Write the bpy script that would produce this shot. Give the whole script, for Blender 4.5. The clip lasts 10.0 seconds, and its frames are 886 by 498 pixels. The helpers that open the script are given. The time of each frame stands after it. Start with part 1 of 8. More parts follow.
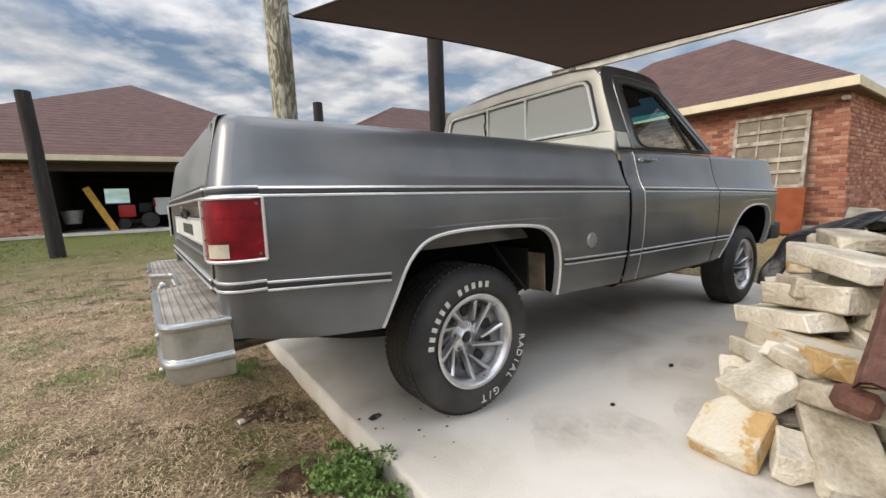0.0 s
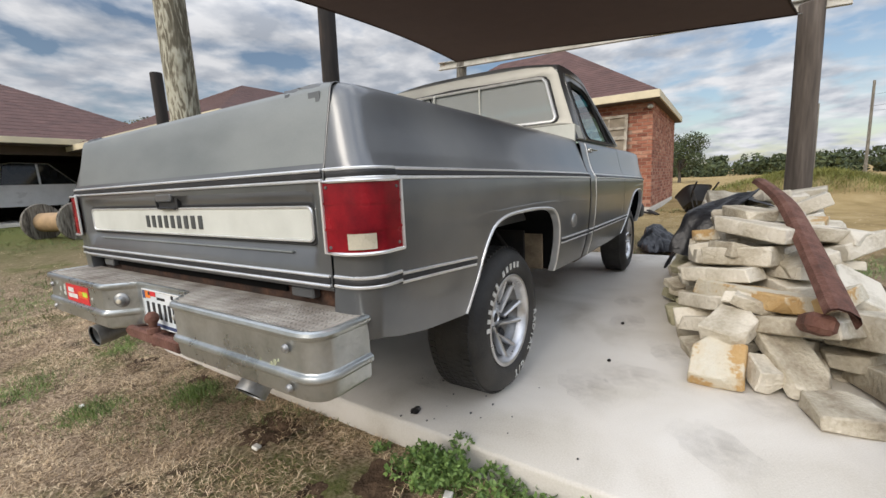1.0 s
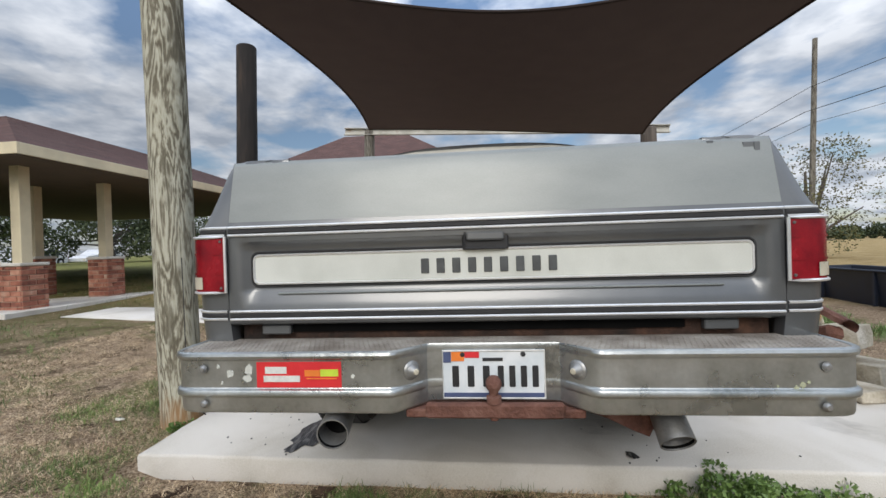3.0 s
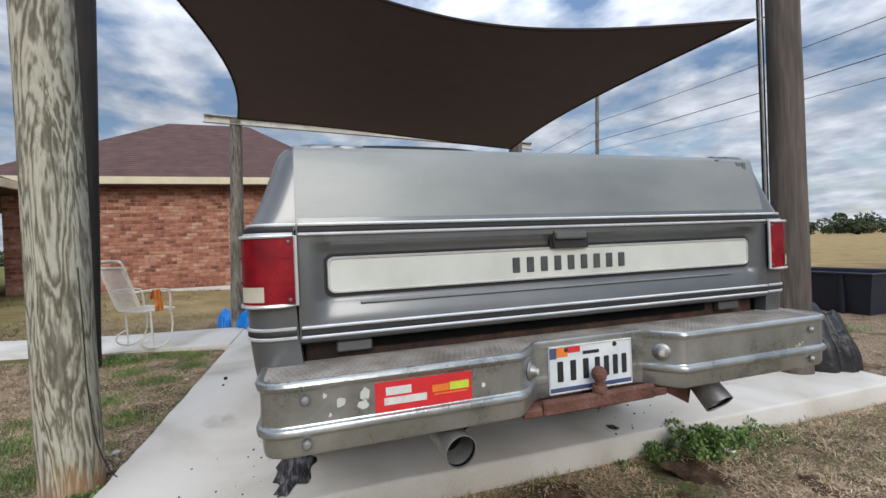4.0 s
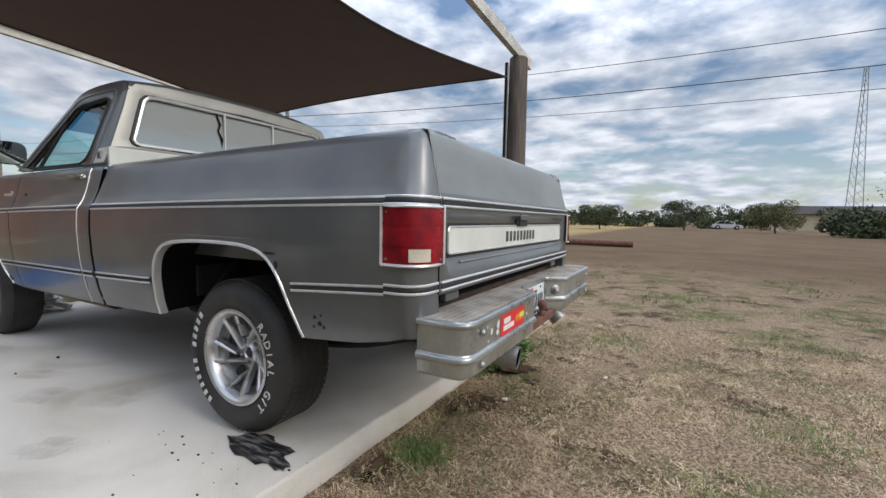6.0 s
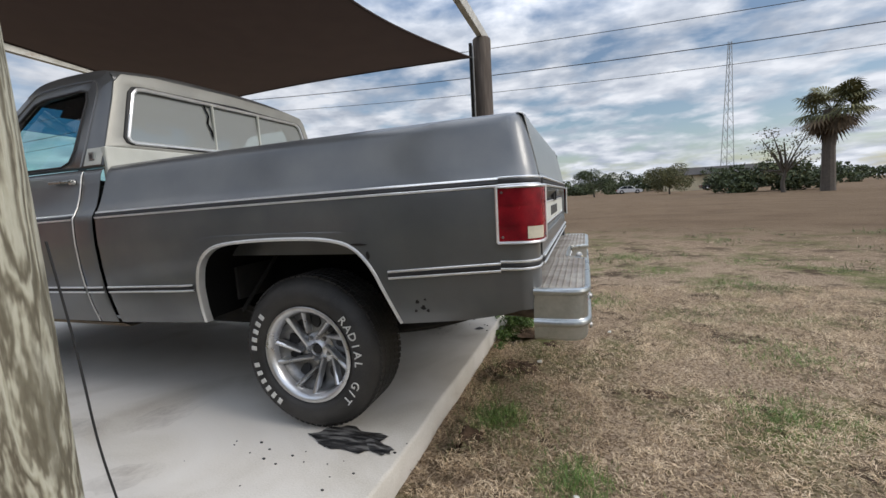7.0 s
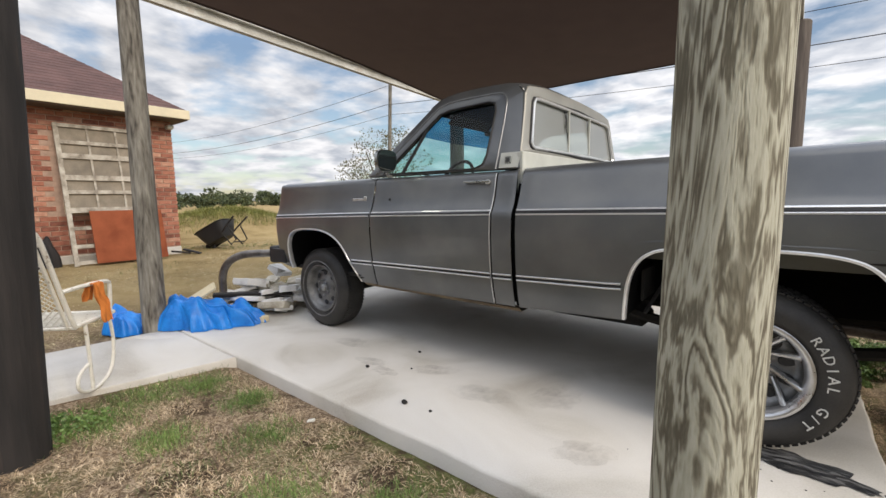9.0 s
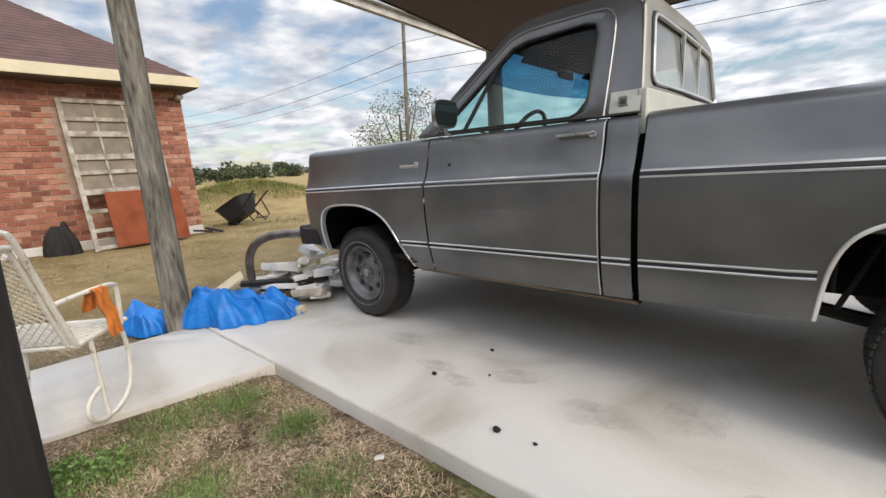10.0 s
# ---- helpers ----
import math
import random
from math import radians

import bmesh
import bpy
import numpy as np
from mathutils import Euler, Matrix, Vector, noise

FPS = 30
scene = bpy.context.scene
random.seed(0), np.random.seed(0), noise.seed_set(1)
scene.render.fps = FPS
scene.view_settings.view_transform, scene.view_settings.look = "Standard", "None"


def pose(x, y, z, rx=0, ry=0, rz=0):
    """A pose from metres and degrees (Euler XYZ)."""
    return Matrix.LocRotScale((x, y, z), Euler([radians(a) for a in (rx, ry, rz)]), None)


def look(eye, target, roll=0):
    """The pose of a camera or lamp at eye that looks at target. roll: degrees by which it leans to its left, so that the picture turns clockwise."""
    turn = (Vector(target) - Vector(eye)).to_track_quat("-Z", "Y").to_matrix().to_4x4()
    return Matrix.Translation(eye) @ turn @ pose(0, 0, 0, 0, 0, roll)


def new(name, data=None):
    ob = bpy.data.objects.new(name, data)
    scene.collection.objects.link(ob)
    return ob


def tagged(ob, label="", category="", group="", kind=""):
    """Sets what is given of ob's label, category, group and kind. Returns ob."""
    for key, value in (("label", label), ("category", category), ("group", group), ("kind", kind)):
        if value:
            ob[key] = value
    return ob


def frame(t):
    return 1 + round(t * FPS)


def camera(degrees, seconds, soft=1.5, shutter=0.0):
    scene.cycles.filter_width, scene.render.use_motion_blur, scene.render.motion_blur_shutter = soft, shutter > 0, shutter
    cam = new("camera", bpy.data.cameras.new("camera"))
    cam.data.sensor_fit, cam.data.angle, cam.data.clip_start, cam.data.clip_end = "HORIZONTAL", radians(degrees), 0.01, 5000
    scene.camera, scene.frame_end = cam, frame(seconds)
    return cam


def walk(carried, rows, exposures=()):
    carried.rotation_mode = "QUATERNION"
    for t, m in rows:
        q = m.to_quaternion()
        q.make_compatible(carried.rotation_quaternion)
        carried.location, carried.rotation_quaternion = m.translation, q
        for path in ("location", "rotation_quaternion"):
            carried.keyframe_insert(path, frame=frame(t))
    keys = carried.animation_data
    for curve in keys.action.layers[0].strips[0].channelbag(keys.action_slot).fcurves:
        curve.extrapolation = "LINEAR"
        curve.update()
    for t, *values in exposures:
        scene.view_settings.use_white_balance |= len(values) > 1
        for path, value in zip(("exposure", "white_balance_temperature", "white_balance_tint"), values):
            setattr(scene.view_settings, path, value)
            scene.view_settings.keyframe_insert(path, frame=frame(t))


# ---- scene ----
cam = camera(92.8, 10.0)
PATH = [
    (0, (-0.162, -2.338, 0.991), (0.989, -0.719, 0.761), -2.4),
    (0.5, (-0.459, -2.001, 1.008), (0.884, -0.541, 0.759), -3.8),
    (1, (-0.748, -1.725, 1.006), (0.897, -0.63, 0.696), -2.7),
    (1.5, (-0.952, -1.298, 1.009), (0.744, -0.261, 0.786), -2.7),
    (2, (-1.185, -0.862, 0.983), (0.607, -0.021, 0.7), -0.1),
    (2.5, (-1.282, -0.459, 0.955), (0.624, 0.128, 0.8), -0.7),
    (3, (-1.328, 0.017, 0.97), (0.663, 0.208, 0.956), -1.8),
    (3.2, (-1.34, 0.178, 0.978), (0.656, 0.06, 0.939), -1.8),
    (4.3, (-1.132, 1.066, 0.984), (0.698, 0.26, 0.919), -1.1),
    (4.5, (-1.102, 1.217, 1.0), (0.614, 0.199, 0.857), 0.3),
    (5, (-0.972, 1.515, 1.01), (0.612, 0.321, 0.764), -1.8),
    (5.5, (-0.777, 1.791, 1.004), (0.637, 0.391, 0.798), -1.5),
    (5.7, (-0.752, 1.898, 0.99), (0.432, 0.303, 0.756), 1.6),
    (6.8, (-0.252, 2.386, 0.986), (0.407, 0.497, 0.968), -3.0),
    (7, (-0.143, 2.397, 0.995), (0.499, 0.518, 0.759), -3.2),
    (7.5, (0.048, 2.679, 0.961), (0.857, 0.882, 0.619), 1.9),
    (8, (0.29, 2.905, 1.043), (1.257, 1.178, 0.754), 1.0),
    (8.5, (0.669, 2.99, 1.058), (1.916, 1.488, 0.625), -3.2),
    (9, (0.972, 3.065, 1.088), (2.201, 1.505, 0.85), -0.7),
    (9.5, (1.277, 3.063, 1.12), (2.419, 1.438, 0.888), -1.3),
    (10, (1.585, 2.802, 1.102), (2.868, 1.322, 0.698), -3.5),
]
walk(cam, [(t, look(eye, target, roll)) for t, eye, target, roll in PATH], [(0, 0.32, 6950, 12), (1, 0.18, 6750, 11), (2, 0.0, 6500, 11), (3, -0.06, 6400, 10), (4.5, -0.13, 6250, 11), (5.5, 0.0, 6300, 11), (7, -0.08, 6450, 11), (7.5, 0.04, 6450, 10), (8, 0.09, 6350, 10), (8.5, 0.26, 6700, 11), (9, 0.27, 6900, 12), (10, 0.3, 6850, 12)])

# ---- world, sun and exposure ----
world = bpy.data.worlds.new("sky")
scene.world = world
world.use_nodes = True
wn, wl = world.node_tree.nodes, world.node_tree.links
wn.clear()
w_out = wn.new("ShaderNodeOutputWorld")
w_bg = wn.new("ShaderNodeBackground")
w_bg.inputs["Strength"].default_value = 1.0
w_sky = wn.new("ShaderNodeTexSky")
w_sky.sky_type, w_sky.sun_disc = "NISHITA", False
SUN_EL, SUN_AZ = 33.0, 175.0
w_sky.sun_elevation, w_sky.sun_rotation = radians(SUN_EL), radians(90 - SUN_AZ)
w_sky.air_density, w_sky.dust_density = 1.0, 1.0
w_scale = wn.new("ShaderNodeVectorMath")
w_scale.operation = "SCALE"
w_scale.inputs["Scale"].default_value = 0.10
w_tc = wn.new("ShaderNodeTexCoord")
# cloud deck: the direction is laid onto a flat layer overhead
w_sep = wn.new("ShaderNodeSeparateXYZ")
w_add = wn.new("ShaderNodeMath")
w_add.operation, w_add.inputs[1].default_value = "ADD", 0.30
w_max = wn.new("ShaderNodeMath")
w_max.operation, w_max.inputs[1].default_value = "MAXIMUM", 0.0
w_div = wn.new("ShaderNodeVectorMath")
w_div.operation = "DIVIDE"
w_cmb = wn.new("ShaderNodeCombineXYZ")
w_cmb.inputs[2].default_value = 1.0
w_n1 = wn.new("ShaderNodeTexNoise")
w_n1.inputs["Scale"].default_value, w_n1.inputs["Detail"].default_value = 3.4, 9.0
w_n1.inputs["Roughness"].default_value, w_n1.inputs["Distortion"].default_value = 0.52, 0.15
w_n2 = wn.new("ShaderNodeTexNoise")
w_n2.inputs["Scale"].default_value, w_n2.inputs["Detail"].default_value = 6.2, 7.0
w_cov = wn.new("ShaderNodeValToRGB")
w_cov.color_ramp.elements[0].position, w_cov.color_ramp.elements[1].position = 0.37, 0.55
w_shade = wn.new("ShaderNodeValToRGB")
w_shade.color_ramp.elements[0].position, w_shade.color_ramp.elements[1].position = 0.36, 0.64
w_shade.color_ramp.elements[0].color = (0.40, 0.45, 0.53, 1)
w_shade.color_ramp.elements[1].color = (0.76, 0.79, 0.84, 1)
w_mix = wn.new("ShaderNodeMixRGB")
wl.new(w_tc.outputs["Generated"], w_sep.inputs[0])
wl.new(w_sep.outputs["Z"], w_max.inputs[0])
wl.new(w_max.outputs[0], w_add.inputs[0])
wl.new(w_sep.outputs["X"], w_cmb.inputs[0])
wl.new(w_sep.outputs["Y"], w_cmb.inputs[1])
wl.new(w_cmb.outputs[0], w_div.inputs[0])
wl.new(w_add.outputs[0], w_div.inputs[1])
wl.new(w_div.outputs[0], w_n1.inputs["Vector"])
wl.new(w_div.outputs[0], w_n2.inputs["Vector"])
wl.new(w_n1.outputs["Fac"], w_cov.inputs[0])
wl.new(w_n2.outputs["Fac"], w_shade.inputs[0])
wl.new(w_sky.outputs[0], w_scale.inputs[0])
wl.new(w_scale.outputs[0], w_mix.inputs[1])
wl.new(w_cov.outputs[0], w_mix.inputs[0])
wl.new(w_shade.outputs[0], w_mix.inputs[2])
# a cloudy sky is brighter overhead than at the horizon
w_zen = wn.new("ShaderNodeMapRange")
w_zen.inputs["From Min"].default_value, w_zen.inputs["From Max"].default_value = 0.30, 1.0
w_zen.inputs["To Min"].default_value, w_zen.inputs["To Max"].default_value = 1.0, 4.0
w_gain = wn.new("ShaderNodeVectorMath")
w_gain.operation = "SCALE"
wl.new(w_sep.outputs["Z"], w_zen.inputs["Value"])
wl.new(w_mix.outputs[0], w_gain.inputs[0])
wl.new(w_zen.outputs[0], w_gain.inputs["Scale"])
# and brighter over the open field
w_dot = wn.new("ShaderNodeVectorMath")
w_dot.operation, w_dot.inputs[1].default_value = "DOT_PRODUCT", (math.cos(radians(245)), math.sin(radians(245)), 0.0)
w_side = wn.new("ShaderNodeMath")
w_side.operation, w_side.inputs[1].default_value, w_side.inputs[2].default_value = "MULTIPLY_ADD", 0.18, 1.0
w_glow = wn.new("ShaderNodeVectorMath")
w_glow.operation = "SCALE"
wl.new(w_tc.outputs["Generated"], w_dot.inputs[0])
wl.new(w_dot.outputs["Value"], w_side.inputs[0])
wl.new(w_gain.outputs[0], w_glow.inputs[0])
wl.new(w_side.outputs[0], w_glow.inputs["Scale"])
wl.new(w_glow.outputs[0], w_bg.inputs[0])
wl.new(w_bg.outputs[0], w_out.inputs[0])

sun = new("sun", bpy.data.lights.new("sun", "SUN"))
sun.data.energy, sun.data.angle, sun.data.color = 1.75, radians(28), (1.0, 0.94, 0.85)
sun.matrix_world = look((math.cos(radians(SUN_AZ)) * math.cos(radians(SUN_EL)) * 30, math.sin(radians(SUN_AZ)) * math.cos(radians(SUN_EL)) * 30, math.sin(radians(SUN_EL)) * 30), (0, 0, 0))


# ---- materials ----
def material(name, stops, rough=0.6, metal=0.0, scale=8.0, detail=6.0, bump=0.1, bump_scale=60.0, stretch=(1, 1, 1), fine=0.25, island=0.0, objvar=0.0, spec=0.5, rough_var=0.1, distort=0.0, coat=0.0):
    """A principled material: colour from large noise over the stops, finer grain on top, bump, and gloss that varies."""
    m = bpy.data.materials.new(name)
    m.use_nodes = True
    n, l = m.node_tree.nodes, m.node_tree.links
    b = n["Principled BSDF"]
    tc = n.new("ShaderNodeTexCoord")
    mp = n.new("ShaderNodeMapping")
    mp.inputs["Scale"].default_value = stretch
    l.new(tc.outputs["Object"], mp.inputs[0])
    a = n.new("ShaderNodeTexNoise")
    a.inputs["Scale"].default_value, a.inputs["Detail"].default_value, a.inputs["Distortion"].default_value = scale, detail, distort
    l.new(mp.outputs[0], a.inputs["Vector"])
    g = n.new("ShaderNodeTexNoise")
    g.inputs["Scale"].default_value, g.inputs["Detail"].default_value = bump_scale, 4.0
    l.new(mp.outputs[0], g.inputs["Vector"])
    mix = n.new("ShaderNodeMath")
    mix.operation = "MULTIPLY_ADD"
    mix.inputs[1].default_value = fine
    l.new(g.outputs["Fac"], mix.inputs[0])
    sub = n.new("ShaderNodeMath")
    sub.operation, sub.inputs[1].default_value = "SUBTRACT", fine * 0.5
    l.new(a.outputs["Fac"], sub.inputs[0])
    l.new(sub.outputs[0], mix.inputs[2])
    fac = mix.outputs[0]
    if island or objvar:
        src = n.new("ShaderNodeNewGeometry").outputs["Random Per Island"] if island else n.new("ShaderNodeObjectInfo").outputs["Random"]
        vary = n.new("ShaderNodeMath")
        vary.operation, vary.inputs[1].default_value = "MULTIPLY_ADD", island or objvar
        off = n.new("ShaderNodeMath")
        off.operation, off.inputs[1].default_value = "SUBTRACT", (island or objvar) * 0.5
        l.new(src, vary.inputs[0])
        l.new(fac, off.inputs[0])
        l.new(off.outputs[0], vary.inputs[2])
        fac = vary.outputs[0]
    r = n.new("ShaderNodeValToRGB")
    els = r.color_ramp.elements
    while len(els) < len(stops):
        els.new(0.5)
    for e, (p, c) in zip(els, stops):
        e.position, e.color = p, (*c, 1)
    l.new(fac, r.inputs[0])
    l.new(r.outputs[0], b.inputs["Base Color"])
    rr = n.new("ShaderNodeMapRange")
    rr.inputs["To Min"].default_value, rr.inputs["To Max"].default_value = max(0.02, rough - rough_var), min(1, rough + rough_var)
    l.new(a.outputs["Fac"], rr.inputs["Value"])
    l.new(rr.outputs[0], b.inputs["Roughness"])
    b.inputs["Metallic"].default_value = metal
    b.inputs["Specular IOR Level"].default_value = spec
    b.inputs["Coat Weight"].default_value = coat
    b.inputs["Coat Roughness"].default_value = 0.14
    if bump:
        bp = n.new("ShaderNodeBump")
        bp.inputs["Strength"].default_value, bp.inputs["Distance"].default_value = bump, 0.02
        l.new(g.outputs["Fac"], bp.inputs["Height"])
        l.new(bp.outputs[0], b.inputs["Normal"])
    return m


def two(c, lo=0.8, hi=1.2):
    return [(0.3, tuple(v * lo for v in c)), (0.7, tuple(min(1, v * hi) for v in c))]


def glass_material(name, tint, rough=0.02, alpha=0.25):
    """Thin pane: tinted see-through with some dust, and a reflection that grows towards grazing angles."""
    m = bpy.data.materials.new(name)
    m.use_nodes = True
    n, l = m.node_tree.nodes, m.node_tree.links
    out = n["Material Output"]
    n.remove(n["Principled BSDF"])
    tr, gl, mx = n.new("ShaderNodeBsdfTransparent"), n.new("ShaderNodeBsdfGlossy"), n.new("ShaderNodeMixShader")
    lw, pw, ma = n.new("ShaderNodeLayerWeight"), n.new("ShaderNodeMath"), n.new("ShaderNodeMath")
    df, mx2 = n.new("ShaderNodeBsdfDiffuse"), n.new("ShaderNodeMixShader")
    tr.inputs[0].default_value = (*tint, 1)
    df.inputs[0].default_value = (0.45, 0.47, 0.45, 1)
    gl.inputs["Roughness"].default_value = rough
    lw.inputs["Blend"].default_value = 0.5
    pw.operation, pw.inputs[1].default_value = "POWER", 4.5
    ma.operation, ma.inputs[1].default_value, ma.inputs[2].default_value = "MULTIPLY_ADD", 0.92, 0.02
    mx2.inputs[0].default_value = alpha
    l.new(tr.outputs[0], mx2.inputs[1])
    l.new(df.outputs[0], mx2.inputs[2])
    l.new(lw.outputs["Facing"], pw.inputs[0])
    l.new(pw.outputs[0], ma.inputs[0])
    l.new(ma.outputs[0], mx.inputs[0])
    l.new(mx2.outputs[0], mx.inputs[1])
    l.new(gl.outputs[0], mx.inputs[2])
    l.new(mx.outputs[0], out.inputs[0])
    return m


M = {}
M["paint"] = material("grey_paint", [(0.3, (0.088, 0.094, 0.099)), (0.5, (0.125, 0.130, 0.132)), (0.72, (0.172, 0.175, 0.169))], 0.34, 0.38, 2.2, 8, 0.012, 300, fine=0.12, rough_var=0.09, coat=0.55)
# lighter than the body paint: light from the sky is put into the colour
M["paint_skylit"] = material("skylit_silver_paint", [(0.28, (0.145, 0.157, 0.150)), (0.5, (0.215, 0.228, 0.216)), (0.72, (0.275, 0.288, 0.27))], 0.46, 0.30, 2.4, 8, 0.02, 250, fine=0.15, rough_var=0.12, stretch=(1, 0.6, 1.5), coat=0.2)
M["cab_back"] = material("faded_cream_paint", [(0.3, (0.31, 0.305, 0.272)), (0.7, (0.40, 0.392, 0.352))], 0.48, 0.35, 4.0, 6, 0.02, 200)
M["cream"] = material("cream_paint", [(0.3, (0.49, 0.50, 0.45)), (0.7, (0.60, 0.61, 0.555))], 0.55, 0.0, 6.0, 6, 0.02, 200, spec=0.3)
M["tube_steel"] = material("scuffed_brown_steel", [(0.3, (0.10, 0.085, 0.075)), (0.7, (0.30, 0.27, 0.24))], 0.32, 0.75, 9, 7, 0.15, 70)
M["rim_steel"] = material("grimy_steel_rim", [(0.3, (0.085, 0.083, 0.080)), (0.7, (0.24, 0.238, 0.232))], 0.45, 0.55, 12, 7, 0.06, 120)
M["chrome"] = material("bright_trim", [(0.3, (0.70, 0.70, 0.69)), (0.7, (0.84, 0.84, 0.83))], 0.30, 0.65, 14, 6, 0.01, 150, rough_var=0.05)
M["bumper"] = material("dull_chrome", [(0.27, (0.22, 0.235, 0.228)), (0.45, (0.41, 0.43, 0.422)), (0.75, (0.56, 0.58, 0.575))], 0.30, 0.85, 8, 9, 0.05, 70, rough_var=0.16)
M["tread"] = material("dusty_tread_plate", [(0.3, (0.20, 0.17, 0.14)), (0.7, (0.42, 0.39, 0.34))], 0.7, 0.3, 9, 7, 0.2, 140)
M["black"] = material("black_rubber", two((0.018, 0.018, 0.019)), 0.6, 0, 20, 4, 0.1, 200)
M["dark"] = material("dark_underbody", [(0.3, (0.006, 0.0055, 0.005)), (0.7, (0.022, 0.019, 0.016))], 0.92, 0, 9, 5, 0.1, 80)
M["tyre"] = material("tyre_rubber", [(0.3, (0.013, 0.0125, 0.012)), (0.75, (0.052, 0.048, 0.043))], 0.62, 0, 6, 7, 0.12, 160)
M["white"] = material("white_lettering", two((0.64, 0.63, 0.59), 0.8, 1.08), 0.6, 0, 30, 4, 0.0)
M["alloy"] = material("polished_alloy", two((0.62, 0.62, 0.62), 0.85, 1.1), 0.3, 0.9, 15, 5, 0.03, 120)
M["dish"] = material("brake_dusted_alloy", [(0.3, (0.13, 0.13, 0.13)), (0.7, (0.30, 0.30, 0.295))], 0.4, 0.8, 12, 6, 0.04, 100)
M["steel"] = material("dull_steel", two((0.33, 0.33, 0.32), 0.75, 1.15), 0.42, 0.7, 15, 6, 0.05, 120)
M["red_lens"] = material("red_lens", [(0.3, (0.13, 0.003, 0.009)), (0.7, (0.28, 0.007, 0.014))], 0.25, 0, 14, 4, 0.05, 220, spec=0.35)
M["clear_lens"] = material("aged_clear_lens", two((0.50, 0.46, 0.36)), 0.3, 0, 14, 4, 0.05, 200)
M["rust"] = material("rust", [(0.25, (0.06, 0.026, 0.017)), (0.5, (0.135, 0.058, 0.040)), (0.75, (0.21, 0.11, 0.082))], 0.85, 0.1, 12, 8, 0.4, 90)
M["concrete"] = material("concrete", [(0.26, (0.40, 0.355, 0.295)), (0.38, (0.52, 0.485, 0.42)), (0.50, (0.60, 0.565, 0.505)), (0.72, (0.66, 0.63, 0.575))], 0.85, 0, 1.5, 10, 0.14, 140, fine=0.22, distort=0.7)
M["sail"] = material("brown_shade_cloth", [(0.3, (0.044, 0.030, 0.026)), (0.7, (0.064, 0.046, 0.040))], 0.9, 0, 5, 5, 0.15, 320, fine=0.3)
# light soaks through the woven cloth
sn_ = M["sail"].node_tree
s_tr, s_mx = sn_.nodes.new("ShaderNodeBsdfTranslucent"), sn_.nodes.new("ShaderNodeMixShader")
s_tr.inputs[0].default_value = (0.060, 0.038, 0.030, 1)
s_mx.inputs[0].default_value = 0.22
sn_.links.new(sn_.nodes["Principled BSDF"].outputs[0], s_mx.inputs[1])
sn_.links.new(s_tr.outputs[0], s_mx.inputs[2])
sn_.links.new(s_mx.outputs[0], sn_.nodes["Material Output"].inputs[0])
M["wood"] = None
M["pipe_brown"] = material("dirty_dark_steel", [(0.3, (0.045, 0.036, 0.030)), (0.7, (0.17, 0.14, 0.12))], 0.36, 0.6, 9, 7, 0.2, 70)
M["wood_grey"] = material("grey_weathered_wood", [(0.28, (0.045, 0.040, 0.032)), (0.42, (0.13, 0.115, 0.093)), (0.56, (0.195, 0.18, 0.15)), (0.74, (0.29, 0.27, 0.225))], 0.9, 0, 9, 8, 0.6, 26, stretch=(1.7, 1.7, 0.28), fine=0.6, distort=1.1)
M["wood_dark"] = material("dark_creosoted_wood", [(0.25, (0.008, 0.007, 0.0065)), (0.6, (0.024, 0.020, 0.018)), (0.8, (0.06, 0.042, 0.032))], 0.9, 0, 6, 6, 0.4, 20, stretch=(1.6, 1.6, 0.2), fine=0.4)
M["wood_brown"] = material("brown_weathered_wood", [(0.25, (0.045, 0.036, 0.029)), (0.55, (0.115, 0.094, 0.078)), (0.8, (0.19, 0.16, 0.135))], 0.9, 0, 7, 7, 0.5, 22, stretch=(1.7, 1.7, 0.16), fine=0.5, distort=0.5)
M["beam"] = material("painted_steel_beam", [(0.3, (0.34, 0.32, 0.27)), (0.62, (0.55, 0.54, 0.49)), (0.8, (0.30, 0.20, 0.13))], 0.6, 0.1, 5, 8, 0.1, 80)
M["roof"] = material("brown_shingles", [(0.3, (0.070, 0.036, 0.031)), (0.7, (0.122, 0.066, 0.057))], 0.92, 0, 3, 7, 0.5, 26, stretch=(1, 1, 2.2), fine=0.5)
M["fascia"] = material("cream_fascia_paint", two((0.62, 0.54, 0.37), 0.88, 1.1), 0.6, 0, 3, 6, 0.05, 60)
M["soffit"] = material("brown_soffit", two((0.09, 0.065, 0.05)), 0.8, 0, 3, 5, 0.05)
M["brick"] = material("red_brick", [(0.10, (0.13, 0.045, 0.030)), (0.36, (0.29, 0.105, 0.066)), (0.62, (0.40, 0.17, 0.108)), (0.82, (0.48, 0.27, 0.185)), (0.95, (0.54, 0.40, 0.30))], 0.9, 0, 9, 6, 0.3, 70, fine=0.3, island=0.6)
M["brick_one"] = material("red_brick_piece", [(0.10, (0.13, 0.045, 0.030)), (0.36, (0.29, 0.105, 0.066)), (0.62, (0.40, 0.17, 0.108)), (0.82, (0.48, 0.27, 0.185)), (0.95, (0.54, 0.40, 0.30))], 0.9, 0, 9, 6, 0.3, 70, fine=0.3, objvar=0.6)
M["mortar"] = material("mortar", two((0.38, 0.26, 0.195)), 0.95, 0, 12, 6, 0.3, 90)
# indoor shade as a dark colour; the barn roof shares it
M["interior_dark"] = material("indoor_shade_and_dark_roof", two((0.05, 0.045, 0.04)), 0.9, 0, 3, 4, 0)
M["glass"] = glass_material("clear_glass", (0.78, 0.90, 0.89), 0.02, 0.02)
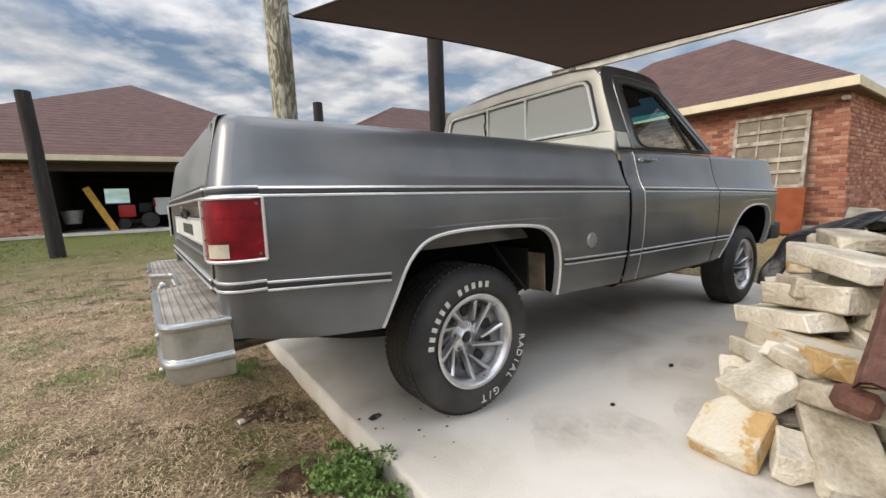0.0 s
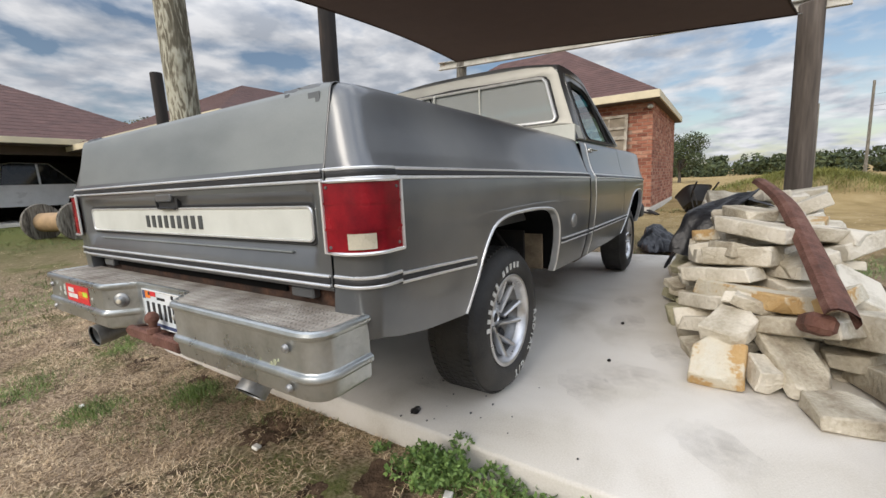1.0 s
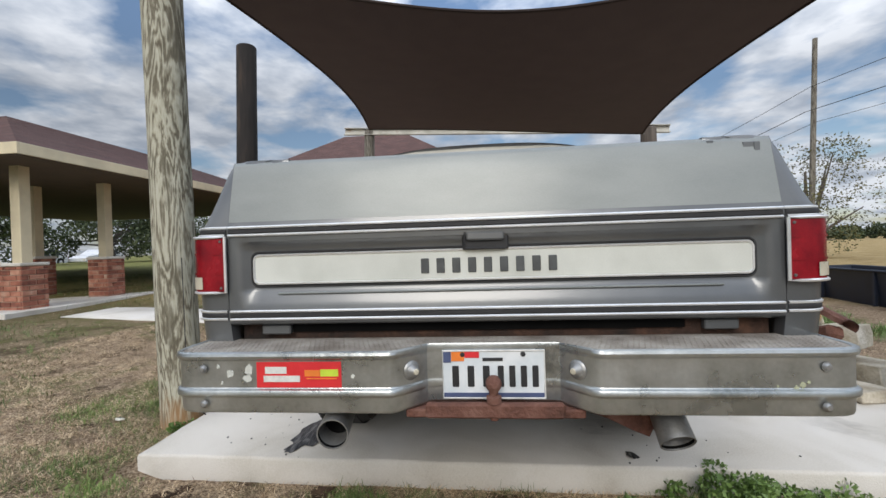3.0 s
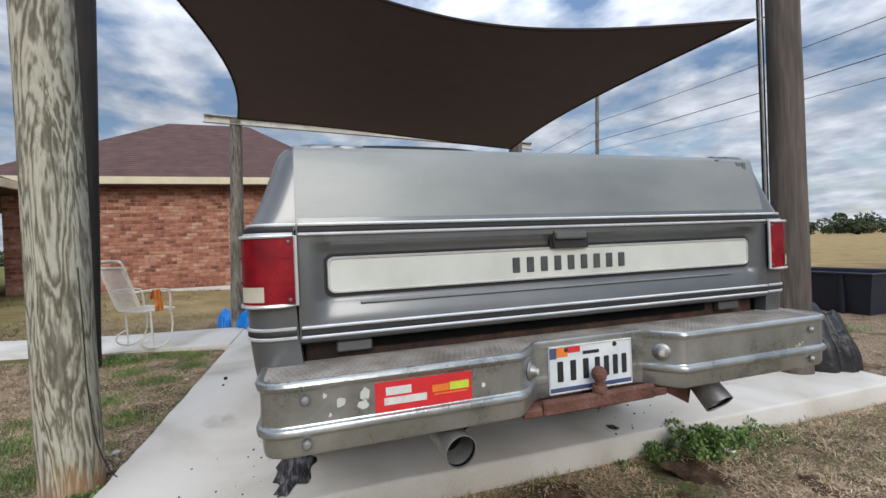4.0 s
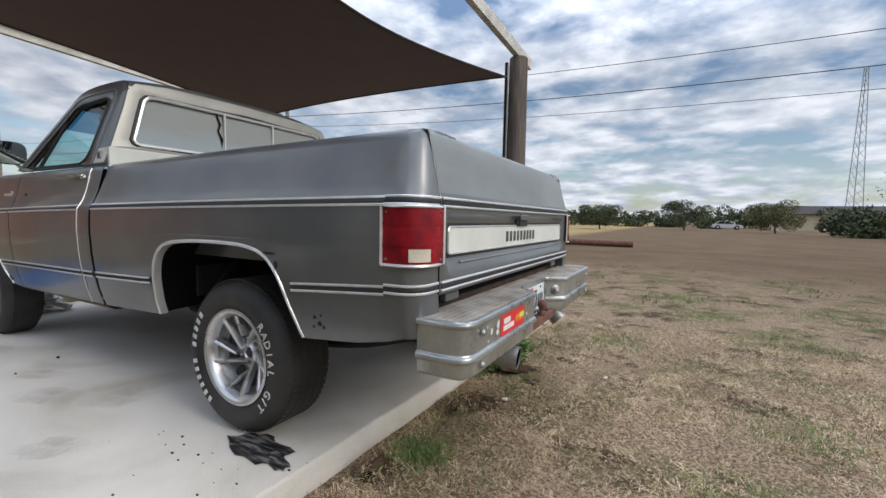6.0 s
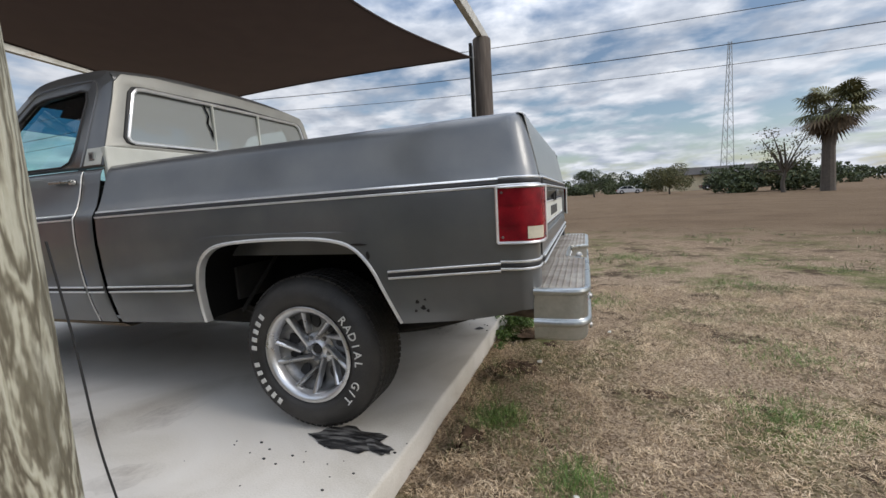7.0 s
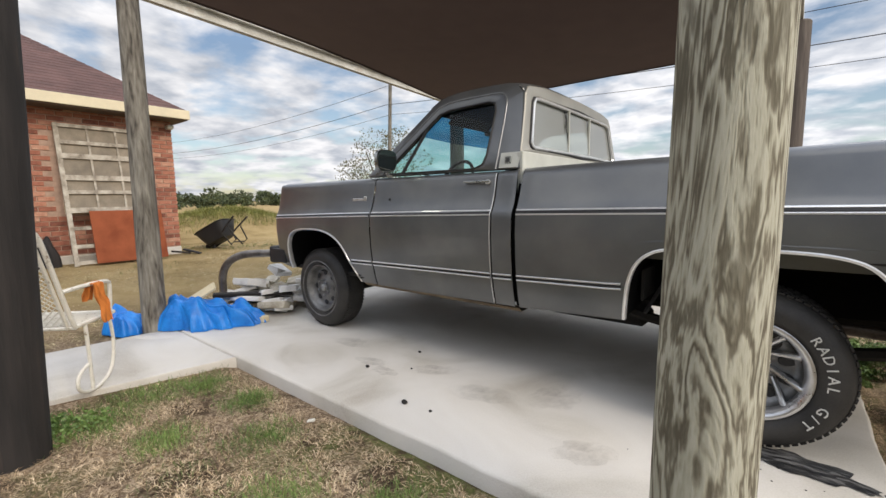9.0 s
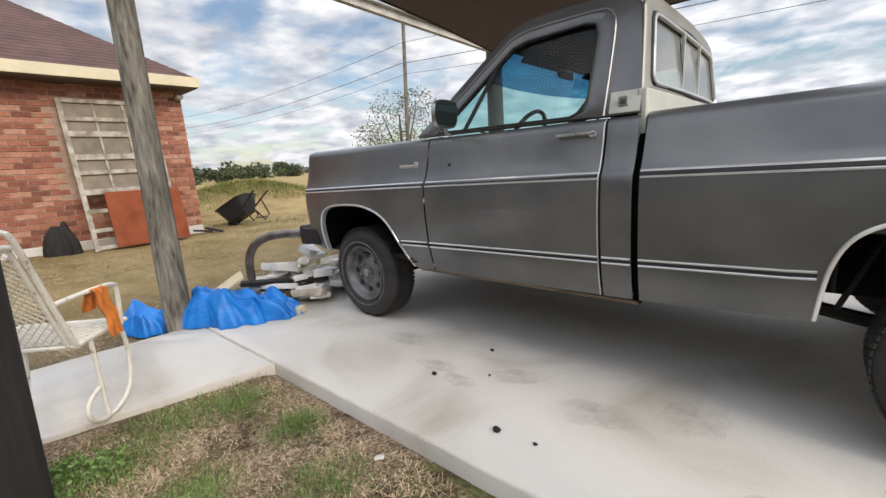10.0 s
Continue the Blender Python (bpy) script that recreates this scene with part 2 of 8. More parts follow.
M["glass_dusty"] = glass_material("dusty_glass", (0.62, 0.65, 0.62), 0.14, 0.60)
M["glass_tint"] = glass_material("tinted_windscreen", (0.56, 0.84, 0.86), 0.03, 0.08)
M["glass_band"] = glass_material("blue_sunshade_glass", (0.04, 0.21, 0.36), 0.03, 0.03)


def grain_material(name):
    """Weathered pine: wandering growth bands cut by the round face, broad dark patches, fine checks, orange rot at the foot."""
    m = bpy.data.materials.new(name)
    m.use_nodes = True
    n, l = m.node_tree.nodes, m.node_tree.links
    b = n["Principled BSDF"]
    tc = n.new("ShaderNodeTexCoord")

    def noise_at(stretch, scale, detail, rough=0.55, distort=0.0):
        mp, t = n.new("ShaderNodeMapping"), n.new("ShaderNodeTexNoise")
        mp.inputs["Scale"].default_value = (1.0, 1.0, stretch)
        t.inputs["Scale"].default_value, t.inputs["Detail"].default_value = scale, detail
        t.inputs["Roughness"].default_value, t.inputs["Distortion"].default_value = rough, distort
        l.new(tc.outputs["Object"], mp.inputs[0])
        l.new(mp.outputs[0], t.inputs["Vector"])
        return t.outputs["Fac"]

    def maths(op, u, v=None, w=None):
        k = n.new("ShaderNodeMath")
        k.operation = op
        for i, q in enumerate((u, v, w)):
            if isinstance(q, float):
                k.inputs[i].default_value = q
            elif q is not None:
                l.new(q, k.inputs[i])
        return k.outputs[0]

    def ramped(f, stops):
        k = n.new("ShaderNodeValToRGB")
        e = k.color_ramp.elements
        e[0].position, e[0].color = stops[0][0], (*stops[0][1], 1)
        e[1].position, e[1].color = stops[-1][0], (*stops[-1][1], 1)
        for pos, c in stops[1:-1]:
            e.new(pos).color = (*c, 1)
        l.new(f, k.inputs[0])
        return k.outputs[0]

    field = noise_at(0.17, 6.5, 5.0, 0.56, 0.5)
    bands = maths("MULTIPLY_ADD", maths("SINE", maths("MULTIPLY", field, 74.0)), 0.5, 0.5)
    fine = noise_at(0.05, 95.0, 5.0, 0.7)
    mottle = noise_at(0.55, 16.0, 6.0, 0.7)
    f = maths("MULTIPLY_ADD", bands, 0.42, maths("MULTIPLY_ADD", fine, 0.36, maths("MULTIPLY", mottle, 0.38)))
    grain = ramped(f, [(0.34, (0.120, 0.103, 0.070)), (0.48, (0.25, 0.23, 0.17)), (0.62, (0.36, 0.345, 0.26)), (0.84, (0.46, 0.445, 0.355))])
    dark = noise_at(0.26, 8.0, 5.0, 0.6, 0.3)
    mask = ramped(maths("MULTIPLY_ADD", bands, -0.07, dark), [(0.48, (0, 0, 0)), (0.56, (0.75, 0.75, 0.75))])
    worn = n.new("ShaderNodeMixRGB")
    worn.inputs[2].default_value = (0.118, 0.104, 0.070, 1)
    l.new(mask, worn.inputs[0])
    l.new(grain, worn.inputs[1])
    sep = n.new("ShaderNodeSeparateXYZ")
    l.new(tc.outputs["Object"], sep.inputs[0])
    rot = n.new("ShaderNodeMapRange")
    rot.inputs["From Min"].default_value, rot.inputs["From Max"].default_value = 0.30, 0.46
    rot.inputs["To Min"].default_value, rot.inputs["To Max"].default_value = 0.8, 0.0
    l.new(maths("MULTIPLY_ADD", dark, 0.42, maths("MULTIPLY_ADD", bands, 0.05, sep.outputs["Z"])), rot.inputs["Value"])
    rotten = n.new("ShaderNodeMixRGB")
    rotten.inputs[2].default_value = (0.36, 0.20, 0.085, 1)
    l.new(rot.outputs[0], rotten.inputs[0])
    l.new(worn.outputs[0], rotten.inputs[1])
    l.new(rotten.outputs[0], b.inputs["Base Color"])
    b.inputs["Roughness"].default_value = 0.9
    bp = n.new("ShaderNodeBump")
    bp.inputs["Strength"].default_value, bp.inputs["Distance"].default_value = 0.5, 0.01
    l.new(f, bp.inputs["Height"])
    l.new(bp.outputs[0], b.inputs["Normal"])
    return m


M["wood"] = grain_material("swirling_pine_grain")


# ---- mesh helpers ----
ORIGIN = {}


def thing(name, place, label, category, group="", kind=""):
    ob = new(name)
    ob.location = place
    ob.empty_display_size = 0.1
    ORIGIN[ob] = Vector(place)
    return tagged(ob, label, category, group, kind)


def finish(bm, name, mat, smooth=35.0):
    me = bpy.data.meshes.new(name)
    bmesh.ops.recalc_face_normals(bm, faces=bm.faces)
    bm.to_mesh(me)
    bm.free()
    me.materials.append(mat)
    if smooth:
        me.polygons.foreach_set("use_smooth", [True] * len(me.polygons))
        me.set_sharp_from_angle(angle=radians(smooth))
    return me


def thicken(ob, solid, smooth):
    """Sheet thickness; its thin rims leave the shading of the broad faces alone."""
    md = ob.modifiers.new("thickness", "SOLIDIFY")
    md.thickness, md.offset = solid, 0.0
    if smooth:
        md = ob.modifiers.new("crisp_rim", "WEIGHTED_NORMAL")
        md.keep_sharp = True


def part(name, bm, mat, parent, label="", smooth=35.0, solid=0.0):
    """One mesh under a thing or part; the bmesh is in world metres."""
    o = ORIGIN[parent]
    bmesh.ops.translate(bm, verts=bm.verts, vec=-o)
    ob = new(name, finish(bm, name, mat, smooth))
    ob.parent = parent
    ORIGIN[ob] = o
    if solid:
        thicken(ob, solid, smooth)
    return tagged(ob, label)


def single(name, bm, mat, label, category, group="", kind="", smooth=35.0, place=None, solid=0.0):
    """A thing or piece of the setting that is one mesh."""
    if place is not None:
        bmesh.ops.translate(bm, verts=bm.verts, vec=-Vector(place))
    ob = new(name, finish(bm, name, mat, smooth))
    if place is not None:
        ob.location = place
    ORIGIN[ob] = Vector(place) if place is not None else Vector((0, 0, 0))
    if solid:
        thicken(ob, solid, smooth)
    return tagged(ob, label, category, group, kind)


def grid(rows, wrap=False, bm=None):
    bm = bm or bmesh.new()
    vs = [[bm.verts.new(p) for p in row] for row in rows]
    for a, b in zip(vs, vs[1:]):
        n = len(a)
        for i in range(n if wrap else n - 1):
            j = (i + 1) % n
            bm.faces.new((a[i], a[j], b[j], b[i]))
    return bm


def weld(bm, d=1e-5):
    bmesh.ops.remove_doubles(bm, verts=bm.verts, dist=d)
    return bm


def box(x0, x1, y0, y1, z0, z1, bevel=0.0, bm=None, turn=None, seg=1):
    own = bmesh.new()
    bmesh.ops.create_cube(own, size=1)
    bmesh.ops.scale(own, vec=(abs(x1 - x0), abs(y1 - y0), abs(z1 - z0)), verts=own.verts)
    if bevel:
        bmesh.ops.bevel(own, geom=own.edges[:], offset=bevel, segments=seg, affect="EDGES", profile=0.6)
    if turn is not None:
        bmesh.ops.transform(own, matrix=turn, verts=own.verts)
    bmesh.ops.translate(own, verts=own.verts, vec=((x0 + x1) / 2, (y0 + y1) / 2, (z0 + z1) / 2))
    return join(bm, own)


def join(bm, own):
    if bm is None:
        return own
    base = [bm.verts.new(v.co) for v in own.verts]
    own.verts.index_update()
    for f in own.faces:
        try:
            bm.faces.new([base[v.index] for v in f.verts])
        except ValueError:
            pass
    own.free()
    return bm


def tube(points, r, seg=10, caps=True, bm=None):
    """A round bar along points; r is one radius or one for each point."""
    pts = [Vector(p) for p in points]
    rs = r if isinstance(r, (list, tuple)) else [r] * len(pts)
    own, rows, side = bmesh.new(), [], None
    for i, p in enumerate(pts):
        d = (pts[min(i + 1, len(pts) - 1)] - pts[max(i - 1, 0)]).normalized()
        if side is None:
            side = d.orthogonal().normalized()
        side = (side - d * side.dot(d)).normalized()
        up = d.cross(side)
        rows.append([own.verts.new(p + rs[i] * (math.cos(a) * side + math.sin(a) * up)) for a in (2 * math.pi * k / seg for k in range(seg))])
    for a, b in zip(rows, rows[1:]):
        for k in range(seg):
            own.faces.new((a[k], a[(k + 1) % seg], b[(k + 1) % seg], b[k]))
    if caps:
        own.faces.new(rows[0][::-1])
        own.faces.new(rows[-1])
    return join(bm, own)


def lathe(profile, seg=32, m=None, bm=None, close=False):
    """(radius, height) turned about z, then moved by m."""
    own = bmesh.new()
    rows = [[own.verts.new((r * math.cos(2 * math.pi * k / seg), r * math.sin(2 * math.pi * k / seg), h)) for k in range(seg)] for r, h in profile]
    for a, b in zip(rows, rows[1:]):
        for k in range(seg):
            own.faces.new((a[k], a[(k + 1) % seg], b[(k + 1) % seg], b[k]))
    weld(own)
    if m is not None:
        bmesh.ops.transform(own, matrix=m, verts=own.verts)
    return join(bm, own)


def curve(pts, n):
    """n points evenly along a smooth line through pts."""
    pts = [Vector(p) for p in pts]
    out = []
    for i in range(len(pts) - 1):
        a, b, c, d = pts[max(i - 1, 0)], pts[i], pts[i + 1], pts[min(i + 2, len(pts) - 1)]
        for k in range(8):
            t = k / 8
            out.append(0.5 * ((2 * b) + (c - a) * t + (2 * a - 5 * b + 4 * c - d) * t * t + (3 * b - a - 3 * c + d) * t**3))
    out.append(pts[-1])
    seg = [0.0]
    for p, q in zip(out, out[1:]):
        seg.append(seg[-1] + (q - p).length)
    res = []
    for k in range(n):
        s = seg[-1] * k / (n - 1)
        i = max(0, min(len(out) - 2, int(np.searchsorted(seg, s, side="right")) - 1))
        f = (s - seg[i]) / max(1e-9, seg[i + 1] - seg[i])
        res.append(out[i].lerp(out[i + 1], f))
    return res


# ---- ground ----
def ground_z(x, y):
    z = -0.075
    z += 0.034 * min(max(0.0, y - 1.6), 13.5)
    z += 0.13 * min(1.0, max(0.0, x - 5.0) / 4.0) * (1.0 if y > -3 else max(0.0, 1 - (-3 - y) / 4))
    z += 0.018 * noise.noise(Vector((x * 0.45, y * 0.45, 0.3))) + 0.008 * noise.noise(Vector((x * 1.9, y * 1.9, 4.0)))
    if x < 0.62:
        z += 0.038 * max(0.0, 1 - abs(x - 0.45) / 0.7) * (1.0 if -2.6 < y < 1.7 else 0.0)
    d = math.hypot(x - 16.1, y + 4.0)
    z += 0.75 * math.exp(-(d / 2.4) ** 2)
    if 0.4 < x < 5.1 and -2.6 < y < 1.8:
        z = -0.12
    return z


def span(a, b, lo, hi, near, far_pts):
    mid = np.arange(lo, hi + 1e-6, near)
    left = lo - np.geomspace(near, lo - a, far_pts)[::-1]
    right = hi + np.geomspace(near, b - hi, far_pts)
    return [float(v) for v in np.concatenate([left, mid, right])]


gx, gy = span(-900, 900, -6, 18, 0.2, 26), span(-900, 900, -8, 18, 0.2, 26)
bm = grid([[(x, y, ground_z(x, y) if abs(x) < 60 and abs(y) < 60 else ground_z(max(-60, min(60, x)), max(-60, min(60, y)))) for x in gx] for y in gy])
def ground_material():
    m = bpy.data.materials.new("dry_lawn")
    m.use_nodes = True
    n, l = m.node_tree.nodes, m.node_tree.links
    b = n["Principled BSDF"]
    tc = n.new("ShaderNodeTexCoord")

    def noise_node(scale, detail=5.0, rough=0.6):
        t = n.new("ShaderNodeTexNoise")
        t.inputs["Scale"].default_value, t.inputs["Detail"].default_value, t.inputs["Roughness"].default_value = scale, detail, rough
        l.new(tc.outputs["Object"], t.inputs["Vector"])
        return t.outputs["Fac"]

    def ramp(src, stops):
        r = n.new("ShaderNodeValToRGB")
        els = r.color_ramp.elements
        while len(els) < len(stops):
            els.new(0.5)
        for e, (p, c) in zip(els, stops):
            e.position, e.color = p, (*c, 1)
        l.new(src, r.inputs[0])
        return r.outputs[0]

    def mixed(f, a, c):
        x = n.new("ShaderNodeMixRGB")
        l.new(f, x.inputs[0])
        l.new(a, x.inputs[1])
        l.new(c, x.inputs[2])
        return x.outputs[0]

    straw = ramp(noise_node(60, 7, 0.75), [(0.36, (0.07, 0.045, 0.028)), (0.47, (0.27, 0.192, 0.122)), (0.60, (0.57, 0.44, 0.31))])
    green = ramp(noise_node(50, 5, 0.7), [(0.3, (0.05, 0.075, 0.018)), (0.7, (0.17, 0.20, 0.055))])
    dirt = ramp(noise_node(24, 7, 0.7), [(0.3, (0.045, 0.030, 0.019)), (0.7, (0.14, 0.10, 0.065))])
    field = ramp(noise_node(0.5, 9, 0.62), [(0.3, (0.13, 0.088, 0.053)), (0.7, (0.19, 0.132, 0.082))])
    is_green = ramp(noise_node(0.9, 6, 0.7), [(0.50, (0, 0, 0)), (0.62, (0.8, 0.8, 0.8))])
    is_dirt = ramp(noise_node(2.6, 6, 0.75), [(0.52, (0, 0, 0)), (0.62, (1, 1, 1))])
    near = mixed(is_dirt, mixed(is_green, straw, green), dirt)
    # the mown lawn by the houses is greener, the open field beyond is bare straw
    sep = n.new("ShaderNodeSeparateXYZ")
    l.new(tc.outputs["Object"], sep.inputs[0])
    lawn = n.new("ShaderNodeMapRange")
    lawn.inputs["From Min"].default_value, lawn.inputs["From Max"].default_value, lawn.inputs["To Max"].default_value = 4.0, 11.0, 0.75
    l.new(sep.outputs["Y"], lawn.inputs["Value"])
    # golden straw in front of the truck
    ahead = n.new("ShaderNodeMapRange")
    ahead.inputs["From Min"].default_value, ahead.inputs["From Max"].default_value, ahead.inputs["To Max"].default_value = 5.2, 7.0, 0.8
    l.new(sep.outputs["X"], ahead.inputs["Value"])
    gold = ramp(noise_node(1.2, 9, 0.65), [(0.3, (0.24, 0.17, 0.065)), (0.55, (0.42, 0.31, 0.145)), (0.75, (0.52, 0.40, 0.21))])
    leng = n.new("ShaderNodeVectorMath")
    leng.operation = "LENGTH"
    l.new(tc.outputs["Object"], leng.inputs[0])
    away = n.new("ShaderNodeMapRange")
    away.inputs["From Min"].default_value, away.inputs["From Max"].default_value = 3.6, 11.0
    l.new(leng.outputs["Value"], away.inputs["Value"])
    soil_mix = mixed(ahead.outputs[0], mixed(away.outputs[0], near, field), gold)
    l.new(mixed(lawn.outputs[0], soil_mix, green), b.inputs["Base Color"])
    b.inputs["Roughness"].default_value = 0.95
    b.inputs["Specular IOR Level"].default_value = 0.1
    bp = n.new("ShaderNodeBump")
    bp.inputs["Strength"].default_value, bp.inputs["Distance"].default_value = 0.8, 0.05
    l.new(noise_node(45, 6, 0.75), bp.inputs["Height"])
    l.new(bp.outputs[0], b.inputs["Normal"])
    return m


M["ground"] = ground_material()
single("ground", bm, M["ground"], "dry straw-coloured lawn with green patches and bare dirt", "ground", kind="structure", smooth=60)


# ---- concrete slab and path ----
def slab(name, outline, top, deep, label):
    """A cast slab with a slightly wavy, rounded edge."""
    pts = []
    for a, b in zip(outline, outline[1:] + outline[:1]):
        a, b = Vector(a), Vector(b)
        k = max(2, int((b - a).length / 0.05))
        for i in range(k):
            p = a.lerp(b, i / k)
            d = (b - a).normalized()
            w = 0.007 * noise.noise(Vector((p.x * 3, p.y * 3, 1.0))) + 0.007 * noise.noise(Vector((p.x * 17, p.y * 17, 5.0)))
            pts.append(Vector((p.x - d.y * w, p.y + d.x * w)))
    c = sum(pts, Vector((0, 0))) / len(pts)

    def inset(p, d):
        return p + (c - p).normalized() * d

    rows = [[(*p, top - deep) for p in pts], [(*p, top - 0.015) for p in pts], [(*inset(p, 0.006), top - 0.004) for p in pts], [(*inset(p, 0.018), top) for p in pts]]
    b = grid(rows, wrap=True)
    b.verts.ensure_lookup_table()
    b.faces.new(b.verts[-len(pts):])
    return single(name, b, M["concrete"], label, "pavement", kind="structure", smooth=50)


slab("pavement", [(0.50, -2.75), (5.0, -2.75), (5.0, 1.71), (0.57, 1.735)], 0.0, 0.16, "pale poured concrete parking slab with a worn edge")
footpath = slab("pavement", [(3.90, 1.722), (5.03, 1.722), (5.16, 2.9), (5.4, 6.3), (4.35, 6.3), (4.1, 2.75)], -0.004, 0.16, "pale concrete footpath joining the parking slab")
# it climbs with the lawn towards the houses
bm = bmesh.new()
bm.from_mesh(footpath.data)
bmesh.ops.triangulate(bm, faces=[f for f in bm.faces if len(f.verts) > 4])
bmesh.ops.bisect_plane(bm, geom=bm.verts[:] + bm.edges[:] + bm.faces[:], plane_co=(0, 3.2, 0), plane_no=(0, 1, 0))
for v in bm.verts:
    v.co.z += 0.034 * max(0.0, v.co.y - 3.2)
bm.to_mesh(footpath.data)
bm.free()


# ---- shade structure ----
def wooden_post(name, foot, top, r0, r1, mat, label, group="", seg=20, chamfer=0.02):
    base = Vector(foot)
    t = thing(name, foot, label, "post", group)
    v = Vector(top) - base
    n = 26
    rows = []
    for i in range(n + 1):
        s = i / n
        p = base + v * s
        r = r0 + (r1 - r0) * s
        rows.append([p + Vector((math.cos(a), math.sin(a), 0)) * r * (1 + 0.03 * noise.noise(Vector((math.cos(a) * 1.3, math.sin(a) * 1.3, s * 4 + base.x)))) for a in (2 * math.pi * k / seg for k in range(seg))])
    c = base + v
    rows.append([c + (p - c) * 0.9 + Vector((0, 0, 0.012)) for p in rows[-1]])
    b = grid(rows, wrap=True)
    b.verts.ensure_lookup_table()
    b.faces.new(b.verts[-seg:])
    part("trunk", b, mat, t)
    return t


P1, P2, P3, P4 = (1.08, 1.88), (5.11, 1.83), (0.91, -2.38), (4.95, -2.37)
wooden_post("shade_post", (*P1, -0.1), (P1[0] - 0.02, P1[1] + 0.03, 3.05), 0.115, 0.110, M["wood"], "thick weathered treated-pine shade post with swirling grain", "shade posts")
wooden_post("shade_post", (*P2, -0.1), (P2[0] + 0.15, P2[1] - 0.07, 2.86), 0.092, 0.078, M["wood_grey"], "grey weathered round shade post by the blue tarp", "shade posts")
wooden_post("shade_post", (*P3, -0.1), (P3[0], P3[1], 2.70), 0.110, 0.098, M["wood_brown"], "grey weathered round shade post beside the stones", "shade posts")
wooden_post("shade_post", (*P4, -0.1), (P4[0], P4[1], 2.55), 0.118, 0.105, M["wood_brown"], "brown weathered round shade post behind the stone pile", "shade posts")
wooden_post("dark_post", (3.52, 2.88, -0.12), (3.47, 2.75, 3.40), 0.125, 0.112, M["wood_dark"], "dark creosoted round post standing in the lawn", "dark posts")
wooden_post("dark_post", (3.54, 7.70, 0.05), (3.50, 7.66, 3.38), 0.118, 0.108, M["wood_dark"], "dark creosoted round post near the porch", "dark posts")
wooden_post("dark_post", (-1.55, 8.9, 0.1), (-1.72, 8.9, 3.35), 0.135, 0.12, M["wood_dark"], "dark leaning round post in the green lawn", "dark posts")


def channel_beam(a, b, h=0.10, w=0.05):
    """A steel channel: a web with two flanges, laid from a to b."""
    a, b = Vector(a), Vector(b)
    d = (b - a).normalized()
    s = d.cross(Vector((0, 0, 1))).normalized()
    up = s.cross(d)
    prof = [(-w / 2, -h / 2), (w / 2, -h / 2), (w / 2, -h / 2 + 0.008), (-w / 2 + 0.008, -h / 2 + 0.008), (-w / 2 + 0.008, h / 2 - 0.008), (w / 2, h / 2 - 0.008), (w / 2, h / 2), (-w / 2, h / 2)]
    rows = [[p + s * u + up * v for u, v in prof] for p in (a, a.lerp(b, 0.33), a.lerp(b, 0.66), b)]
    bmx = grid(rows, wrap=True)
    bmx.verts.ensure_lookup_table()
    bmx.faces.new(bmx.verts[:8])
    bmx.faces.new(bmx.verts[-8:])
    return bmx


single("shade_beam", channel_beam((5.22, 2.16, 2.835), (4.93, -2.66, 2.53), 0.11, 0.06), M["beam"], "long cream-painted steel beam with rust streaks across the front posts", "beam")
single("shade_beam", channel_beam((0.90, -2.70, 2.735), (1.06, 2.2, 3.13), 0.11, 0.06), M["beam"], "long cream-painted steel beam across the rear posts", "beam")


def shade_sail():
    A, B, C, D = Vector((5.0, 1.70, 2.79)), Vector((4.85, -2.25, 2.46)), Vector((1.02, -2.26, 2.50)), Vector((1.2, 1.83, 2.76))
    t = thing("shade_sail", (3.0, 0, 2.5), "dark brown stretched fabric shade sail with curved edges", "shade sail")
    n = 28
    rows = []
    for i in range(n + 1):
        u = i / n
        row = []
        for j in range(n + 1):
            v = j / n
            p = A.lerp(B, v).lerp(D.lerp(C, v), u)
            c = Vector((2.95, -0.2, p.z))
            edge = (1 - 4 * (u - 0.5) ** 2) * abs(2 * v - 1) ** 2.2 * 0.13 + (1 - 4 * (v - 0.5) ** 2) * abs(2 * u - 1) ** 2.2 * (0.21 if u > 0.5 else 0.12)
            q = p + (c - p) * edge
            q.z -= 0.13 * (1 - (2 * v - 1) ** 2) * (0.4 + 0.6 * u) + 0.05 * (1 - (2 * u - 1) ** 2)
            row.append(q)
        rows.append(row)
    part("cloth", grid(rows), M["sail"], t, smooth=80)
    rim = rows[0][:] + [r[-1] for r in rows[1:]] + rows[-1][-2::-1] + [r[0] for r in rows[-2:0:-1]]
    part("hem", tube(rim + rim[:1], 0.012, 6, caps=False), M["sail"], t, "thick stitched hem")
    for c, e in ((A, (P2[0], P2[1], 2.84)), (B, (P4[0], P4[1], 2.47)), (C, (P3[0], P3[1], 2.51)), (D, (P1[0], P1[1], 2.84))):
        part("cable", tube([c, e], 0.006, 6), M["steel"], t, "steel corner cable")


shade_sail()


